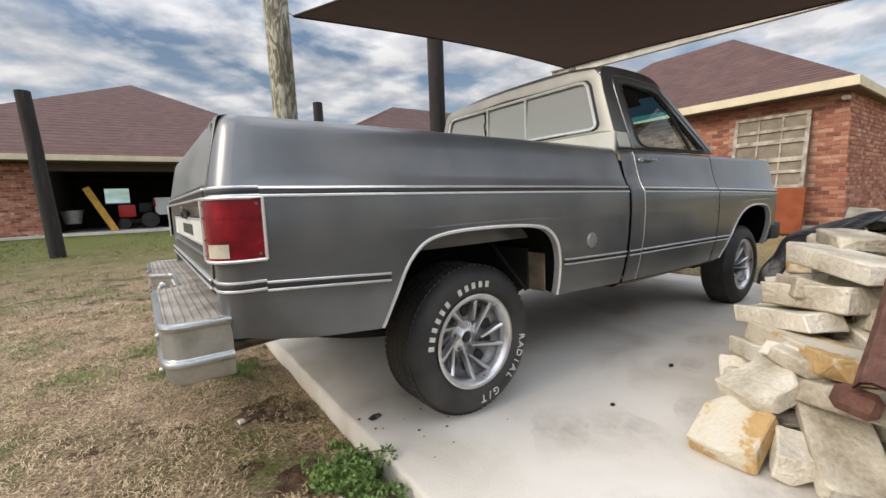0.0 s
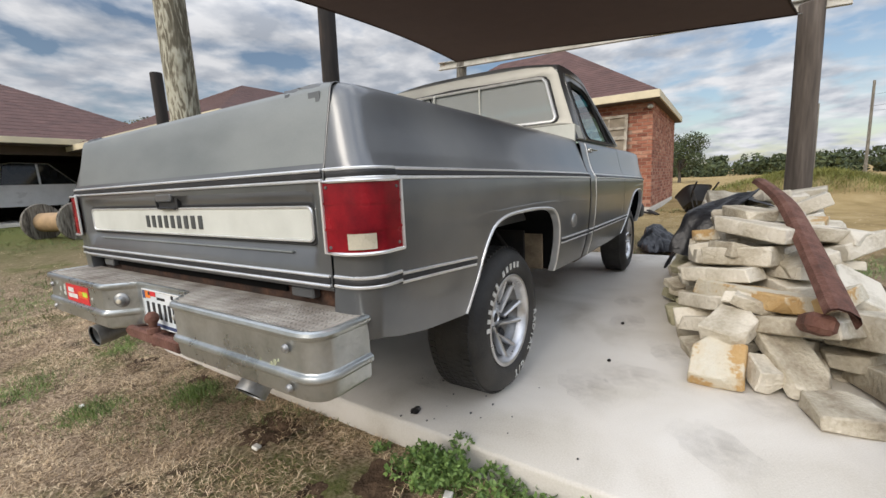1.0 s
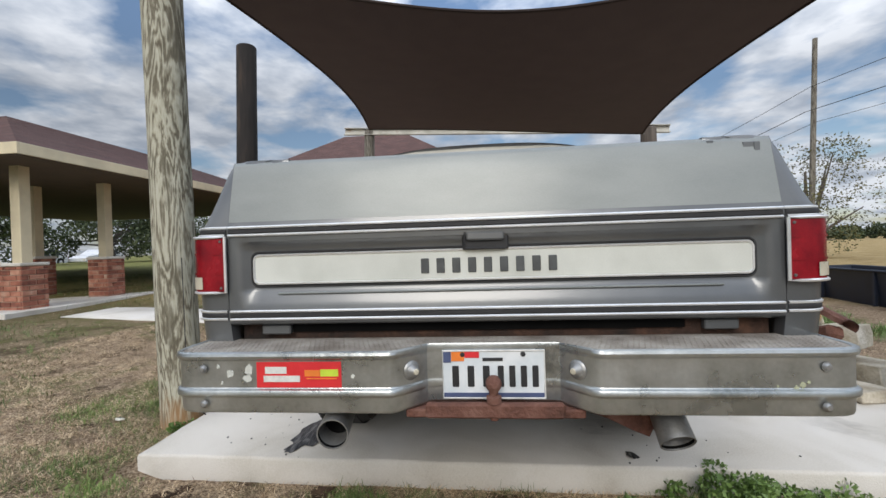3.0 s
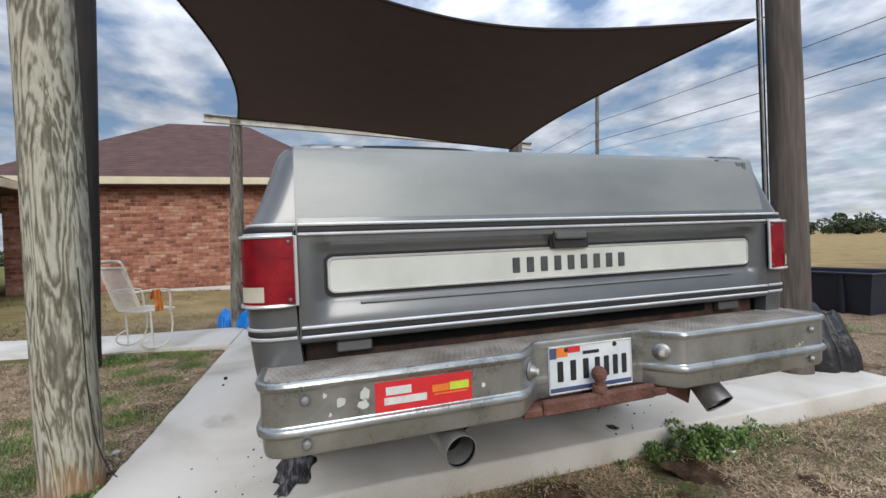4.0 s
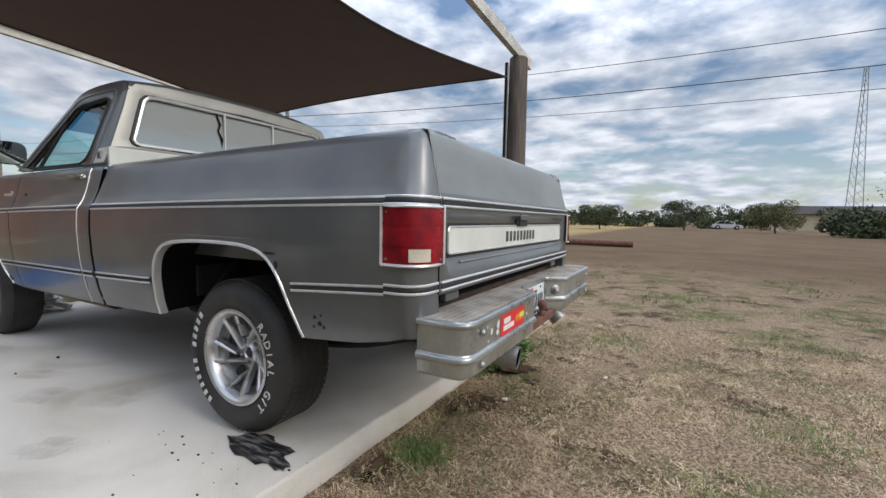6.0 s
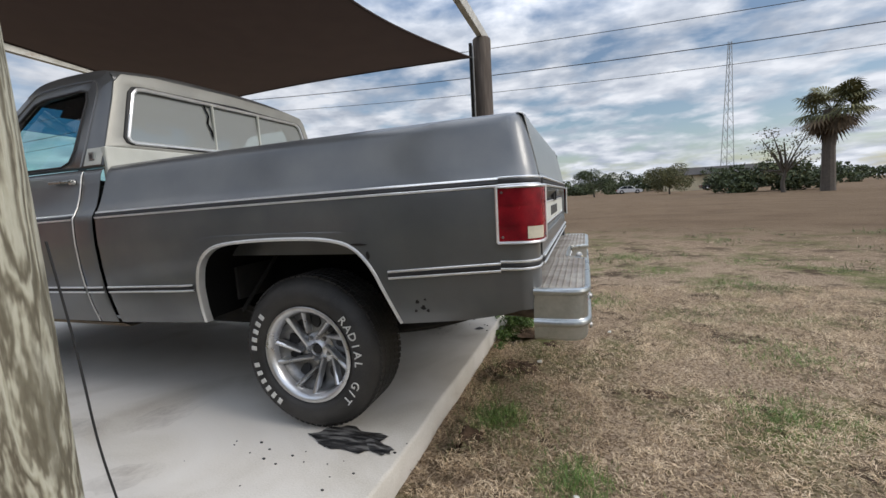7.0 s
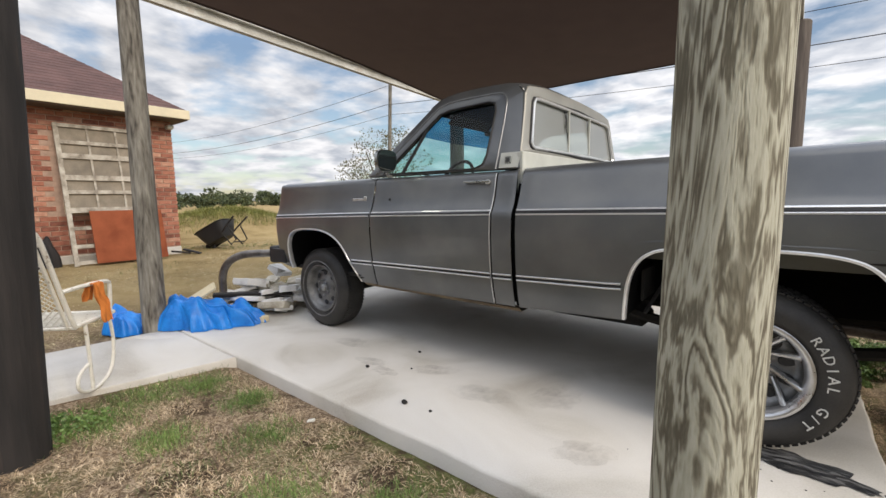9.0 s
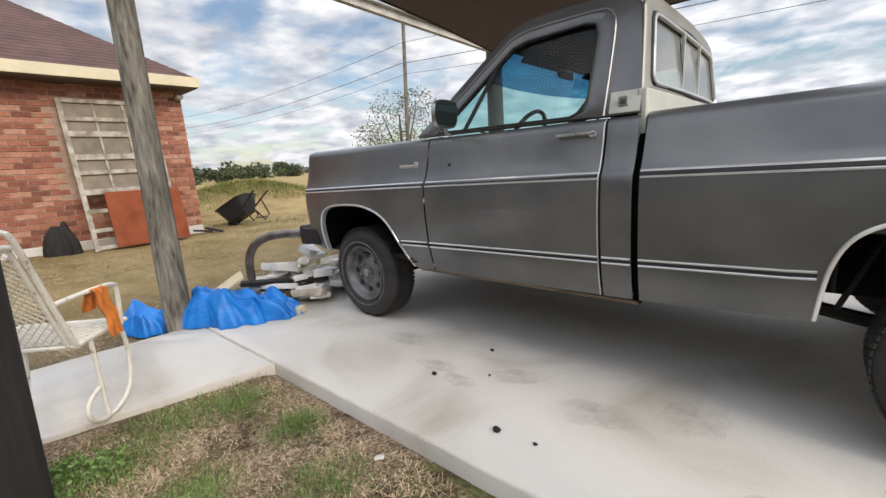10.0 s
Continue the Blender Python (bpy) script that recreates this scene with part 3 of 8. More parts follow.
# ---- houses ----
def brick_wall_faces(verts, faces, a, b, z0, z1, holes=(), out=(0, 0), skip=None, first=0):
    """Bricks laid in running bond along a->b, as raised boxes; holes are (s0, s1, z0, z1) along the wall."""
    a, b = Vector(a), Vector(b)
    L = (b - a).length
    d = (b - a) / L
    o = Vector(out)
    bl, bh, jt = 0.215, 0.070, 0.012
    k, z = 0, z0
    while z < z1 - 0.02:
        h = min(bh, z1 - z)
        s = -(k % 2) * (bl + jt) / 2
        while s < L:
            s0, s1 = max(0.0, s), min(L, s + bl)
            s += bl + jt
            if s1 - s0 < 0.03 or any(s1 > q[0] and s0 < q[1] and z + h > q[2] and z < q[3] for q in holes):
                continue
            p = 0.010 + 0.004 * random.random()
            i = len(verts)
            for ss, zz in ((s0, z), (s1, z), (s1, z + h), (s0, z + h)):
                q = a + d * ss
                verts.append((q.x, q.y, zz))
            for ss, zz in ((s0 + 0.004, z + 0.004), (s1 - 0.004, z + 0.004), (s1 - 0.004, z + h - 0.004), (s0 + 0.004, z + h - 0.004)):
                q = a + d * ss + o * p
                verts.append((q.x, q.y, zz))
            faces += [(i + 4, i + 5, i + 6, i + 7), (i, i + 1, i + 5, i + 4), (i + 1, i + 2, i + 6, i + 5), (i + 2, i + 3, i + 7, i + 6), (i + 3, i, i + 4, i + 7)]
        z += bh + jt
        k += 1


def raw_part(name, verts, faces, mat, parent, label="", kind=""):
    me = bpy.data.meshes.new(name)
    o = ORIGIN[parent]
    me.from_pydata([(v[0] - o.x, v[1] - o.y, v[2] - o.z) for v in verts], [], faces)
    me.materials.append(mat)
    ob = new(name, me)
    ob.parent = parent
    ORIGIN[ob] = o
    return tagged(ob, label, kind=kind)


def hip_roof(house, x0, x1, y0, y1, ez, rz, r0, r1, fascia=0.16):
    """Hipped roof over the eave rectangle; the ridge runs from r0 to r1 (x, y)."""
    c = [(x0, y0), (x1, y0), (x1, y1), (x0, y1)]
    ra, rb = (*r0, rz), (*r1, rz)
    if abs(r0[1] - r1[1]) > abs(r0[0] - r1[0]) or (r0 == r1):
        tops = [(ra, ra), (ra, rb), (rb, rb), (rb, ra)]
    else:
        tops = [(ra, rb), (rb, rb), (rb, ra), (ra, ra)]
    b = bmesh.new()
    rows_n = 30
    for k in range(4):
        p, q = Vector((*c[k], ez)), Vector((*c[(k + 1) % 4], ez))
        tp, tq = Vector(tops[k][0]), Vector(tops[k][1])
        for i in range(rows_n):
            lo0, lo1 = p.lerp(tp, i / rows_n), q.lerp(tq, i / rows_n)
            hi0, hi1 = p.lerp(tp, (i + 1) / rows_n), q.lerp(tq, (i + 1) / rows_n)
            lift = Vector((0, 0, 0.007))
            b.faces.new([b.verts.new(v) for v in (lo0 + lift, lo1 + lift, hi1, hi0)])
            b.faces.new([b.verts.new(v) for v in (lo0, lo1, lo1 + lift, lo0 + lift)])
    part("roof", b, M["roof"], house, "brown composition shingle hipped roof", smooth=0)
    b = bmesh.new()
    t = 0.03
    for k in range(4):
        p, q = c[k], c[(k + 1) % 4]
        xs, ys = sorted((p[0], q[0])), sorted((p[1], q[1]))
        if xs[1] - xs[0] < 1e-6:
            box(xs[0] - (t if k == 3 else 0), xs[0] + (0 if k == 3 else t), ys[0] - t, ys[1] + t, ez - fascia, ez + 0.004, 0.003, b)
        else:
            box(xs[0] + 0.001, xs[1] - 0.001, ys[0] - (t if k == 0 else 0), ys[0] + (0 if k == 0 else t), ez - fascia, ez + 0.004, 0.003, b)
    part("fascia", b, M["fascia"], house, "cream painted fascia board")
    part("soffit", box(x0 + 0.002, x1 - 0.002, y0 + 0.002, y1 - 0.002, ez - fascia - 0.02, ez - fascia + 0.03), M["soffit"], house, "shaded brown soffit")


def brick_house_front():
    """The small brick house ahead of the truck."""
    h = thing("brick_house", (12.9, 3.5, 0.0), "single-storey red brick house with brown hipped roof and cream fascia", "house")
    x0, x1, y0, y1 = 10.35, 15.4, -0.30, 7.2
    ez = 2.80
    b = box(x0, x1, y0, y1, -0.3, ez - 0.15)
    part("wall", b, M["mortar"], h, "red brick wall with pale mortar")
    vs, fs = [], []
    brick_wall_faces(vs, fs, (x0, y1), (x0, 2.75), 0.22, ez - 0.16, out=(-1, 0))
    brick_wall_faces(vs, fs, (x0, y0), (x1, y0), 0.22, ez - 0.16, out=(0, -1))
    raw_part("brickwork", vs, fs, M["brick"], h, "red brickwork", "stuff")
    # the stretch of wall nearest the walk, brick by brick
    vs, fs = [], []
    brick_wall_faces(vs, fs, (x0, 2.74), (x0, y0), 0.22, ez - 0.16, holes=((1.33, 2.43, 0.9, 2.2),), out=(-1, 0))
    shapes = {}
    for i in range(0, len(vs), 8):
        q = vs[i:i + 8]
        key = (round(q[1][1] - q[0][1], 3), round(q[2][2] - q[0][2], 3))
        if key not in shapes:
            me = bpy.data.meshes.new("brick")
            me.from_pydata([(v[0] - q[0][0], v[1] - q[0][1], v[2] - q[0][2]) for v in q], [], [(4, 5, 6, 7), (0, 1, 5, 4), (1, 2, 6, 5), (2, 3, 7, 6), (3, 0, 4, 7)])
            me.materials.append(M["brick_one"])
            shapes[key] = me
        PIECES.append(("brick", shapes[key], (q[0][0] - 12.9, q[0][1] - 3.5, q[0][2]), h))
    part("footing", box(x0 - 0.015, x1 + 0.015, y0 - 0.015, y1 + 0.015, -0.3, 0.20, 0.01), M["concrete"], h, "stained concrete footing")
    hip_roof(h, 9.92, 15.85, -0.46, 7.65, ez, 4.84, (12.88, 2.55), (12.88, 4.65))
    # window in the brick, behind the leaning frame
    w = part("window", box(x0 - 0.02, x0 + 0.05, 0.32, 1.40, 0.9, 2.2, 0.01), M["fascia"], h, "boarded tan window")
    part("pane", box(x0 - 0.03, x0 + 0.0, 0.42, 1.30, 1.0, 2.1), M["glass_dusty"], w)
    lamp = box(10.18, 10.35, -0.31, -0.20, 2.47, 2.55, 0.02)
    part("wall_light", lamp, M["cream"], h, "small cream floodlight under the eave")


PIECES = []
brick_house_front()


def garage_house():
    h = thing("garage_house", (0, 18, 0.45), "long single-storey brick house with open double garage and brown hipped roof", "house")
    gz, ez, y0 = 0.42, 2.78, 15.0
    # facade piers and header round the open bays
    for xa, xb in ((-7.2, -2.35), (1.55, 1.90), (6.8, 7.2)):
        part("wall", box(xa, xb, y0, y0 + 0.25, gz - 0.4, ez - 0.2), M["mortar"], h, "red brick wall")
    vs, fs = [], []
    brick_wall_faces(vs, fs, (-7.2, y0), (-2.35, y0), gz, ez - 0.2, out=(0, -1))
    brick_wall_faces(vs, fs, (1.55, y0), (1.90, y0), gz, ez - 0.2, out=(0, -1))
    raw_part("brickwork", vs, fs, M["brick"], h, "red brickwork", "stuff")
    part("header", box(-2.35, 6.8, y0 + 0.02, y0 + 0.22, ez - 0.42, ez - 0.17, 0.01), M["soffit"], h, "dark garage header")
    part("garage_floor", box(-7.2, 7.2, y0 - 0.5, y0 + 7, gz - 0.4, gz + 0.02), M["concrete"], h)
    # inside walls are coloured dark to carry the shade of the garage
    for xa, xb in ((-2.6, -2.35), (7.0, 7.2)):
        part("garage_side_wall", box(xa, xb, y0 + 0.26, y0 + 7, gz, ez - 0.2), M["interior_dark"], h, "garage wall with the indoor shade put into its colour")
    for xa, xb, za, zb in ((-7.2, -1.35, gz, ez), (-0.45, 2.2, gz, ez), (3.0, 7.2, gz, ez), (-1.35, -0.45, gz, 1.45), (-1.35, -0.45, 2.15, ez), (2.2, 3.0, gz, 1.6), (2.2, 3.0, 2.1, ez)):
        part("garage_inner_wall", box(xa, xb, y0 + 7.0, y0 + 7.15, za, zb), M["interior_dark"], h, "garage wall with the indoor shade put into its colour")
    for xa, xb, za, zb in ((-1.35, -0.45, 1.45, 2.15), (2.2, 3.0, 1.6, 2.1)):
        w = part("window", box(xa, xb, y0 + 7.02, y0 + 7.06, za, zb), M["glass"], h, "small bright rear window")
        part("frame", box(xa - 0.03, xb + 0.03, y0 + 6.98, y0 + 7.0, za - 0.03, za + 0.02), M["fascia"], w)
    hip_roof(h, -7.6, 7.6, y0 - 0.6, y0 + 17.4, ez, 6.8, (0.1, y0 + 7.1), (0.1, y0 + 10.5))


garage_house()


def porch_wing():
    h = thing("porch", (6.5, 10.0, 0.1), "open brick-pier porch with cream columns and brown hipped roof", "porch")
    ez = 2.62
    hip_roof(h, 4.02, 14.5, 6.50, 16.0, ez, 4.2, (7.2, 10.6), (11.0, 10.6))
    for x, y in ((4.7, 7.3), (5.0, 9.2), (5.1, 13.2), (6.5, 7.6), (6.45, 9.1)):
        g = ground_z(x, y)
        c = part("column", box(x - 0.085, x + 0.085, y - 0.085, y + 0.085, g + 0.78, ez - 0.15, 0.006), M["fascia"], h, "square cream porch column")
        b = box(x - 0.20, x + 0.20, y - 0.20, y + 0.20, g - 0.1, g + 0.74)
        pier = part("pier", b, M["mortar"], h, "square red brick pier")
        vs, fs = [], []
        for (a, bb, o) in (((x - 0.2, y + 0.2), (x - 0.2, y - 0.2), (-1, 0)), ((x - 0.2, y - 0.2), (x + 0.2, y - 0.2), (0, -1)), ((x + 0.2, y - 0.2), (x + 0.2, y + 0.2), (1, 0)), ((x + 0.2, y + 0.2), (x - 0.2, y + 0.2), (0, 1))):
            brick_wall_faces(vs, fs, a, bb, g - 0.05, g + 0.73, out=o)
        raw_part("brickwork", vs, fs, M["brick"], pier, kind="stuff")
        part("pier_cap", box(x - 0.225, x + 0.225, y - 0.225, y + 0.225, g + 0.74, g + 0.79, 0.01), M["concrete"], pier)
    part("porch_floor", box(4.1, 14.3, 6.9, 15.4, -0.2, 0.19, 0.01), M["concrete"], h, "pale concrete porch floor")


porch_wing()


def far_house():
    """Low house across the street, seen through the porch."""
    h = thing("house", (24, 50, 0.4), "low distant house with pale walls and brown roof", "house")
    part("wall", box(16.5, 31.5, 46.0, 54.0, 0.2, 2.9), M["fascia"], h, "pale painted wall")
    for x in (18.0, 21.5, 27.0):
        w = part("window", box(x, x + 1.3, 45.93, 45.99, 1.2, 2.3), M["car_glass"], h, "dark window")
        part("sill", box(x - 0.08, x + 1.38, 45.88, 45.995, 1.12, 1.2), M["cream"], w)
    part("door", box(24.3, 25.3, 45.94, 45.99, 0.4, 2.4), M["soffit"], h, "dark front door")
    hip_roof(h, 15.8, 32.2, 45.3, 54.7, 3.05, 5.2, (20.5, 50.0), (27.5, 50.0))


M["car_glass"] = material("dark_car_glass", two((0.012, 0.014, 0.016)), 0.08, 0, 5, 4, 0.0)
M["asphalt"] = material("grey_asphalt", [(0.3, (0.20, 0.195, 0.18)), (0.7, (0.32, 0.31, 0.29))], 0.9, 0, 2, 8, 0.2, 120)
far_house()
single("road", box(8.0, 70.0, 18.0, 34.0, 0.2, 0.405, 0.01), M["asphalt"], "pale grey street beyond the porch", "road", kind="structure")


# ---- pickup truck ----
M["mud"] = material("dried_mud", [(0.3, (0.10, 0.072, 0.045)), (0.7, (0.26, 0.20, 0.13))], 0.95, 0, 8, 7, 0.3, 60)
M["badge"] = material("dark_badge_grey", two((0.085, 0.09, 0.09)), 0.4, 0.3, 20, 4, 0.0)
M["sill_rust"] = material("flaking_rust", [(0.3, (0.012, 0.009, 0.007)), (0.55, (0.05, 0.026, 0.017)), (0.75, (0.12, 0.06, 0.036))], 0.9, 0.1, 10, 7, 0.3, 70)
# near black: shade painted into arches and gaps, soot in the exhausts
M["void"] = material("soot_and_shade_black", two((0.006, 0.006, 0.006)), 0.95, 0, 9, 3, 0.0, spec=0.05)
truck = thing("pickup_truck", (2.4, 0.0, 0.0), "dark grey old pickup truck with chrome trim parked on the slab", "pickup truck")
LOWER = ([0.40, 0.47, 0.55, 0.66, 0.75, 0.90], [0.925, 0.945, 0.968, 0.988, 0.998, 1.005])
BED_UP = [(0.90, 1.005), (0.96, 1.004), (1.0, 1.002), (1.035, 1.0), (1.05, 0.993), (1.07, 0.980), (1.10, 0.966), (1.15, 0.947), (1.20, 0.930), (1.24, 0.916), (1.262, 0.905), (1.276, 0.890), (1.282, 0.868), (1.282, 0.80), (1.25, 0.795)]
CAB_UP = [(0.90, 1.004), (0.96, 1.003), (1.0, 1.001), (1.03, 0.999), (1.045, 0.988), (1.075, 0.970), (1.12, 0.953), (1.17, 0.940), (1.215, 0.930), (1.238, 0.920), (1.248, 0.905), (1.25, 0.885)]


def droop(x):
    return -0.009 * x - 0.0028 * x * x


def lower_edge(x):
    return float(np.interp(x, [0.0, 0.04, 0.27, 0.52, 1.5, 2.1, 3.0, 3.45, 4.4, 4.62], [0.605, 0.60, 0.555, 0.53, 0.49, 0.465, 0.455, 0.46, 0.48, 0.52]))


def width_at(x):
    return 1.0 - 0.07 * max(0.0, x - 3.85) ** 2


def side_y(z, x, up=BED_UP):
    zz = z - droop(x) * min(1.0, max(0.0, (z - 0.5) / 0.5))
    if zz < 0.9:
        y = float(np.interp(zz, *LOWER))
    else:
        y = float(np.interp(zz, [p[0] for p in up[:-2]], [p[1] for p in up[:-2]]))
    return y * width_at(x)


def panel_column(x, zlow, up, dy=0.0, dx=0.0, keep=1.0, lean=0.0):
    """Points of one upright station of the side, from its lower edge to the top roll."""
    col = []
    for k in range(9):
        z = zlow + (0.9 - zlow) * k / 9
        col.append((x + dx, (float(np.interp(z, *LOWER)) - dy) * width_at(x), z))
    dz = droop(x)
    for z, y in up:
        w = 1.0 if up is BED_UP else min(1.0, max(0.25, (1.30 - z) / 0.30))
        zz = max(zlow + 0.01, z + dz * w)
        col.append((x + dx + lean * max(0.0, z - 1.05), (y - dy) * width_at(x), zz))
    return col


REAR_ARCH = [(1.522, 0.49), (1.512, 0.60), (1.498, 0.69), (1.468, 0.77), (1.42, 0.82), (1.35, 0.848), (1.22, 0.862), (1.05, 0.868), (0.88, 0.866), (0.78, 0.856), (0.71, 0.835), (0.66, 0.795), (0.62, 0.74), (0.58, 0.65), (0.53, 0.53)]
FRONT_ARCH = [(4.392, 0.48), (4.388, 0.58), (4.375, 0.69), (4.335, 0.772), (4.26, 0.818), (4.15, 0.84), (3.98, 0.848), (3.86, 0.842), (3.75, 0.818), (3.66, 0.775), (3.59, 0.71), (3.53, 0.61), (3.44, 0.46)]


def arch_line(arch, n=44):
    return [(p.x, p.z) for p in curve([(x, 0, z) for x, z in arch], n)]


def mirrored(rows, s):
    return [[(p[0], p[1] * s, p[2]) for p in r] for r in rows]


def ribbon(points, width_pts):
    """Sweeps offsets (across, out) along points given as (pos, across_dir, out_dir)."""
    return grid([[p + a * u + o * v for u, v in width_pts] for p, a, o in points])


def moulding(s, x0, x1, zf, h, mat, name, out=0.008, up=BED_UP, n=24):
    rows = []
    for i in range(n + 1):
        x = x0 + (x1 - x0) * i / n
        z = zf(x)
        row = []
        for dz, o in ((-h / 2, -0.004), (-h / 2, out * 0.7), (-h / 4, out), (h / 4, out), (h / 2, out * 0.7), (h / 2, -0.004)):
            row.append((x, s * (side_y(z + dz, x, up) + o), z + dz))
        rows.append(row)
    return part(name, grid(rows), mat, truck)


def upper_line(x):
    return 1.040 + droop(x)


def lower_line(x):
    return float(np.interp(x, [0, 0.3, 0.58, 1.6, 2.2, 3.3, 3.6], [0.762, 0.742, 0.722, 0.655, 0.638, 0.622, 0.616]))


def three_stripe(s, x0, x1, zf, up):
    moulding(s, x0, x1, lambda x: zf(x) + 0.0125, 0.009, M["chrome"], "side_moulding", up=up)
    moulding(s, x0, x1, lambda x: zf(x), 0.016, M["black"], "moulding_insert", out=0.006, up=up)
    moulding(s, x0, x1, lambda x: zf(x) - 0.0125, 0.009, M["chrome"], "side_moulding", up=up)


def arch_trim(s, arch, up):
    pts = arch_line(arch, 60)
    rows = []
    for i, (x, z) in enumerate(pts):
        a, b = Vector(pts[max(0, i - 1)]), Vector(pts[min(len(pts) - 1, i + 1)])
        d = (b - a).normalized()
        nrm = Vector((d.y, -d.x)) * (1 if arch is REAR_ARCH else 1)
        if nrm.dot(Vector((x - 0.5 * (arch[0][0] + arch[-1][0]), z - 0.55))) < 0:
            nrm = -nrm
        row = []
        for u, o in ((-0.006, -0.03), (-0.006, 0.003), (-0.002, 0.007), (0.003, 0.008), (0.007, 0.006), (0.009, 0.0)):
            xx, zz = x + nrm.x * u, z + nrm.y * u
            row.append((xx, s * (side_y(zz, xx, up) + o), zz))
        rows.append(row)
    part("arch_trim", grid(rows), M["chrome"], truck, "bright wheel arch trim")
    # housing behind the arch, its shade painted in as near black
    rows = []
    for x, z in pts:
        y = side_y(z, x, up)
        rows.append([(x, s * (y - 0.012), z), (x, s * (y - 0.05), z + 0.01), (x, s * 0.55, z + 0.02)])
    part("wheel_housing", grid(rows), M["void"], truck, "wheel housing with the arch's shade in its near-black colour", solid=0.006)
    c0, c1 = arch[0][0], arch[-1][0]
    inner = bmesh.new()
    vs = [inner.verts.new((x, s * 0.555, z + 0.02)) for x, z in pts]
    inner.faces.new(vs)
    part("wheel_housing", inner, M["void"], truck, "wheel housing with the arch's shade in its near-black colour", solid=0.006)


def bed_side(s):
    cols = []
    for x in np.linspace(2.090, 1.56, 9):
        cols.append(panel_column(float(x), lower_edge(float(x)), BED_UP))
    for x, z in arch_line(REAR_ARCH):
        cols.append(panel_column(x, z, BED_UP))
    for x in (0.50, 0.42, 0.34, 0.26, 0.19, 0.13):
        cols.append(panel_column(x, lower_edge(x), BED_UP, lean=0.22 * max(0, (0.3 - x)) / 0.3))
    for k in range(1, 8):
        a = math.pi / 2 * k / 7
        r = 0.075
        cols.append(panel_column(0.085 - r * math.sin(a), lower_edge(0.03), BED_UP, dy=r * (1 - math.cos(a)), lean=0.22))
    cols.append(panel_column(0.010, lower_edge(0.0), BED_UP, dy=0.105, lean=0.22))
    cols.append(panel_column(0.010, lower_edge(0.0), BED_UP, dy=0.128, lean=0.22))
    cols.append(panel_column(0.05, lower_edge(0.0), BED_UP, dy=0.130, lean=0.22))
    ob = part("bed_side", grid(mirrored(cols, s)), M["paint"], truck, "dark grey bed side panel", smooth=50, solid=0.004)
    three_stripe(s, 0.13, 2.088, upper_line, BED_UP)
    three_stripe(s, 0.13, 0.555, lower_line, BED_UP)
    three_stripe(s, 1.53, 2.088, lower_line, BED_UP)
    arch_trim(s, REAR_ARCH, BED_UP)
    return ob


def corner_moulding(s, z, h, mat, name, out):
    """The moulding carried round the rear corner of the bed."""
    rows = []
    base = side_y(z, 0.1)
    path = [(0.13, base, 0, 1)]
    for k in range(0, 8):
        a = math.pi / 2 * k / 7
        path.append((0.085 - 0.075 * math.sin(a), base - 0.075 * (1 - math.cos(a)), -math.sin(a), math.cos(a)))
    path.append((0.010, base - 0.125, -1, 0))
    for x, y, nx, ny in path:
        rows.append([(x + nx * o, s * (y + ny * o), z + dz) for dz, o in ((-h / 2, -0.004), (-h / 2, out * 0.7), (-h / 4, out), (h / 4, out), (h / 2, out * 0.7), (h / 2, -0.004))])
    part(name, grid(rows), mat, truck)


def tail_lamp(s):
    """Wrap-round lamp: red lens over the rear corner, bright bezel, clear reversing lens."""
    z0, z1 = 0.838, 1.022

    def path(y_off):
        pts = []
        base = 1.001
        pts.append((0.135, base + y_off))
        pts.append((0.10, base + y_off))
        for k in range(0, 8):
            a = math.pi / 2 * k / 7
            r = 0.07 + y_off
            pts.append((0.072 - r * math.sin(a), base - 0.07 + r * math.cos(a)))
        pts.append((0.002 - y_off, 0.90))
        pts.append((0.002 - y_off, 0.868))
        return pts

    lens_path = path(0.010)
    rows = []
    for x, y in lens_path:
        rows.append([(x, s * y, z) for z in (z0 + 0.004, z0 + 0.01, z0 + 0.06, (z0 + z1) / 2, z1 - 0.06, z1 - 0.01, z1 - 0.004)])
    lamp = part("tail_lamp", grid(rows), M["red_lens"], truck, "cracked-looking red tail lamp lens", smooth=60)
    for zz in (z0 + 0.062, z1 - 0.055):
        rows = [[(x + (y < 0.93) * -0.003, s * (y + (y >= 0.93) * 0.003), zz + d) for d in (-0.003, 0.003)] for x, y in lens_path]
        part("lens_rib", grid(rows), M["red_lens"], lamp)
    bez = bmesh.new()
    ring = [(x, s * y, z0) for x, y in path(0.012)] + [(x, s * y, z1) for x, y in path(0.012)][::-1]
    tube(ring + ring[:1], 0.005, 6, False, bez)
    part("bezel", bez, M["chrome"], lamp, "bright lamp bezel")
    rows = [[(x, s * y, z) for z in (z0 + 0.012, z0 + 0.032, z0 + 0.052)] for x, y in path(0.0135)[4:9]]
    part("reversing_lens", grid(rows), M["clear_lens"], lamp, "aged clear reversing lens", smooth=60)
    for yy, zz in ((0.885, z0 + 0.015), (0.885, z1 - 0.015)):
        part("screw", lathe([(0, 0.004), (0.004, 0.003), (0.005, 0)], 8, pose(-0.008, s * yy, zz, 0, -90, 0)), M["rim_steel"], lamp)
    for zz in (z0 + 0.018, z1 - 0.018):
        part("screw", lathe([(0, 0.004), (0.004, 0.003), (0.005, 0)], 8, pose(0.118, s * 1.010, zz, -90 * s, 0, 0)), M["rim_steel"], lamp)


for s in (1, -1):
    bed_side(s)
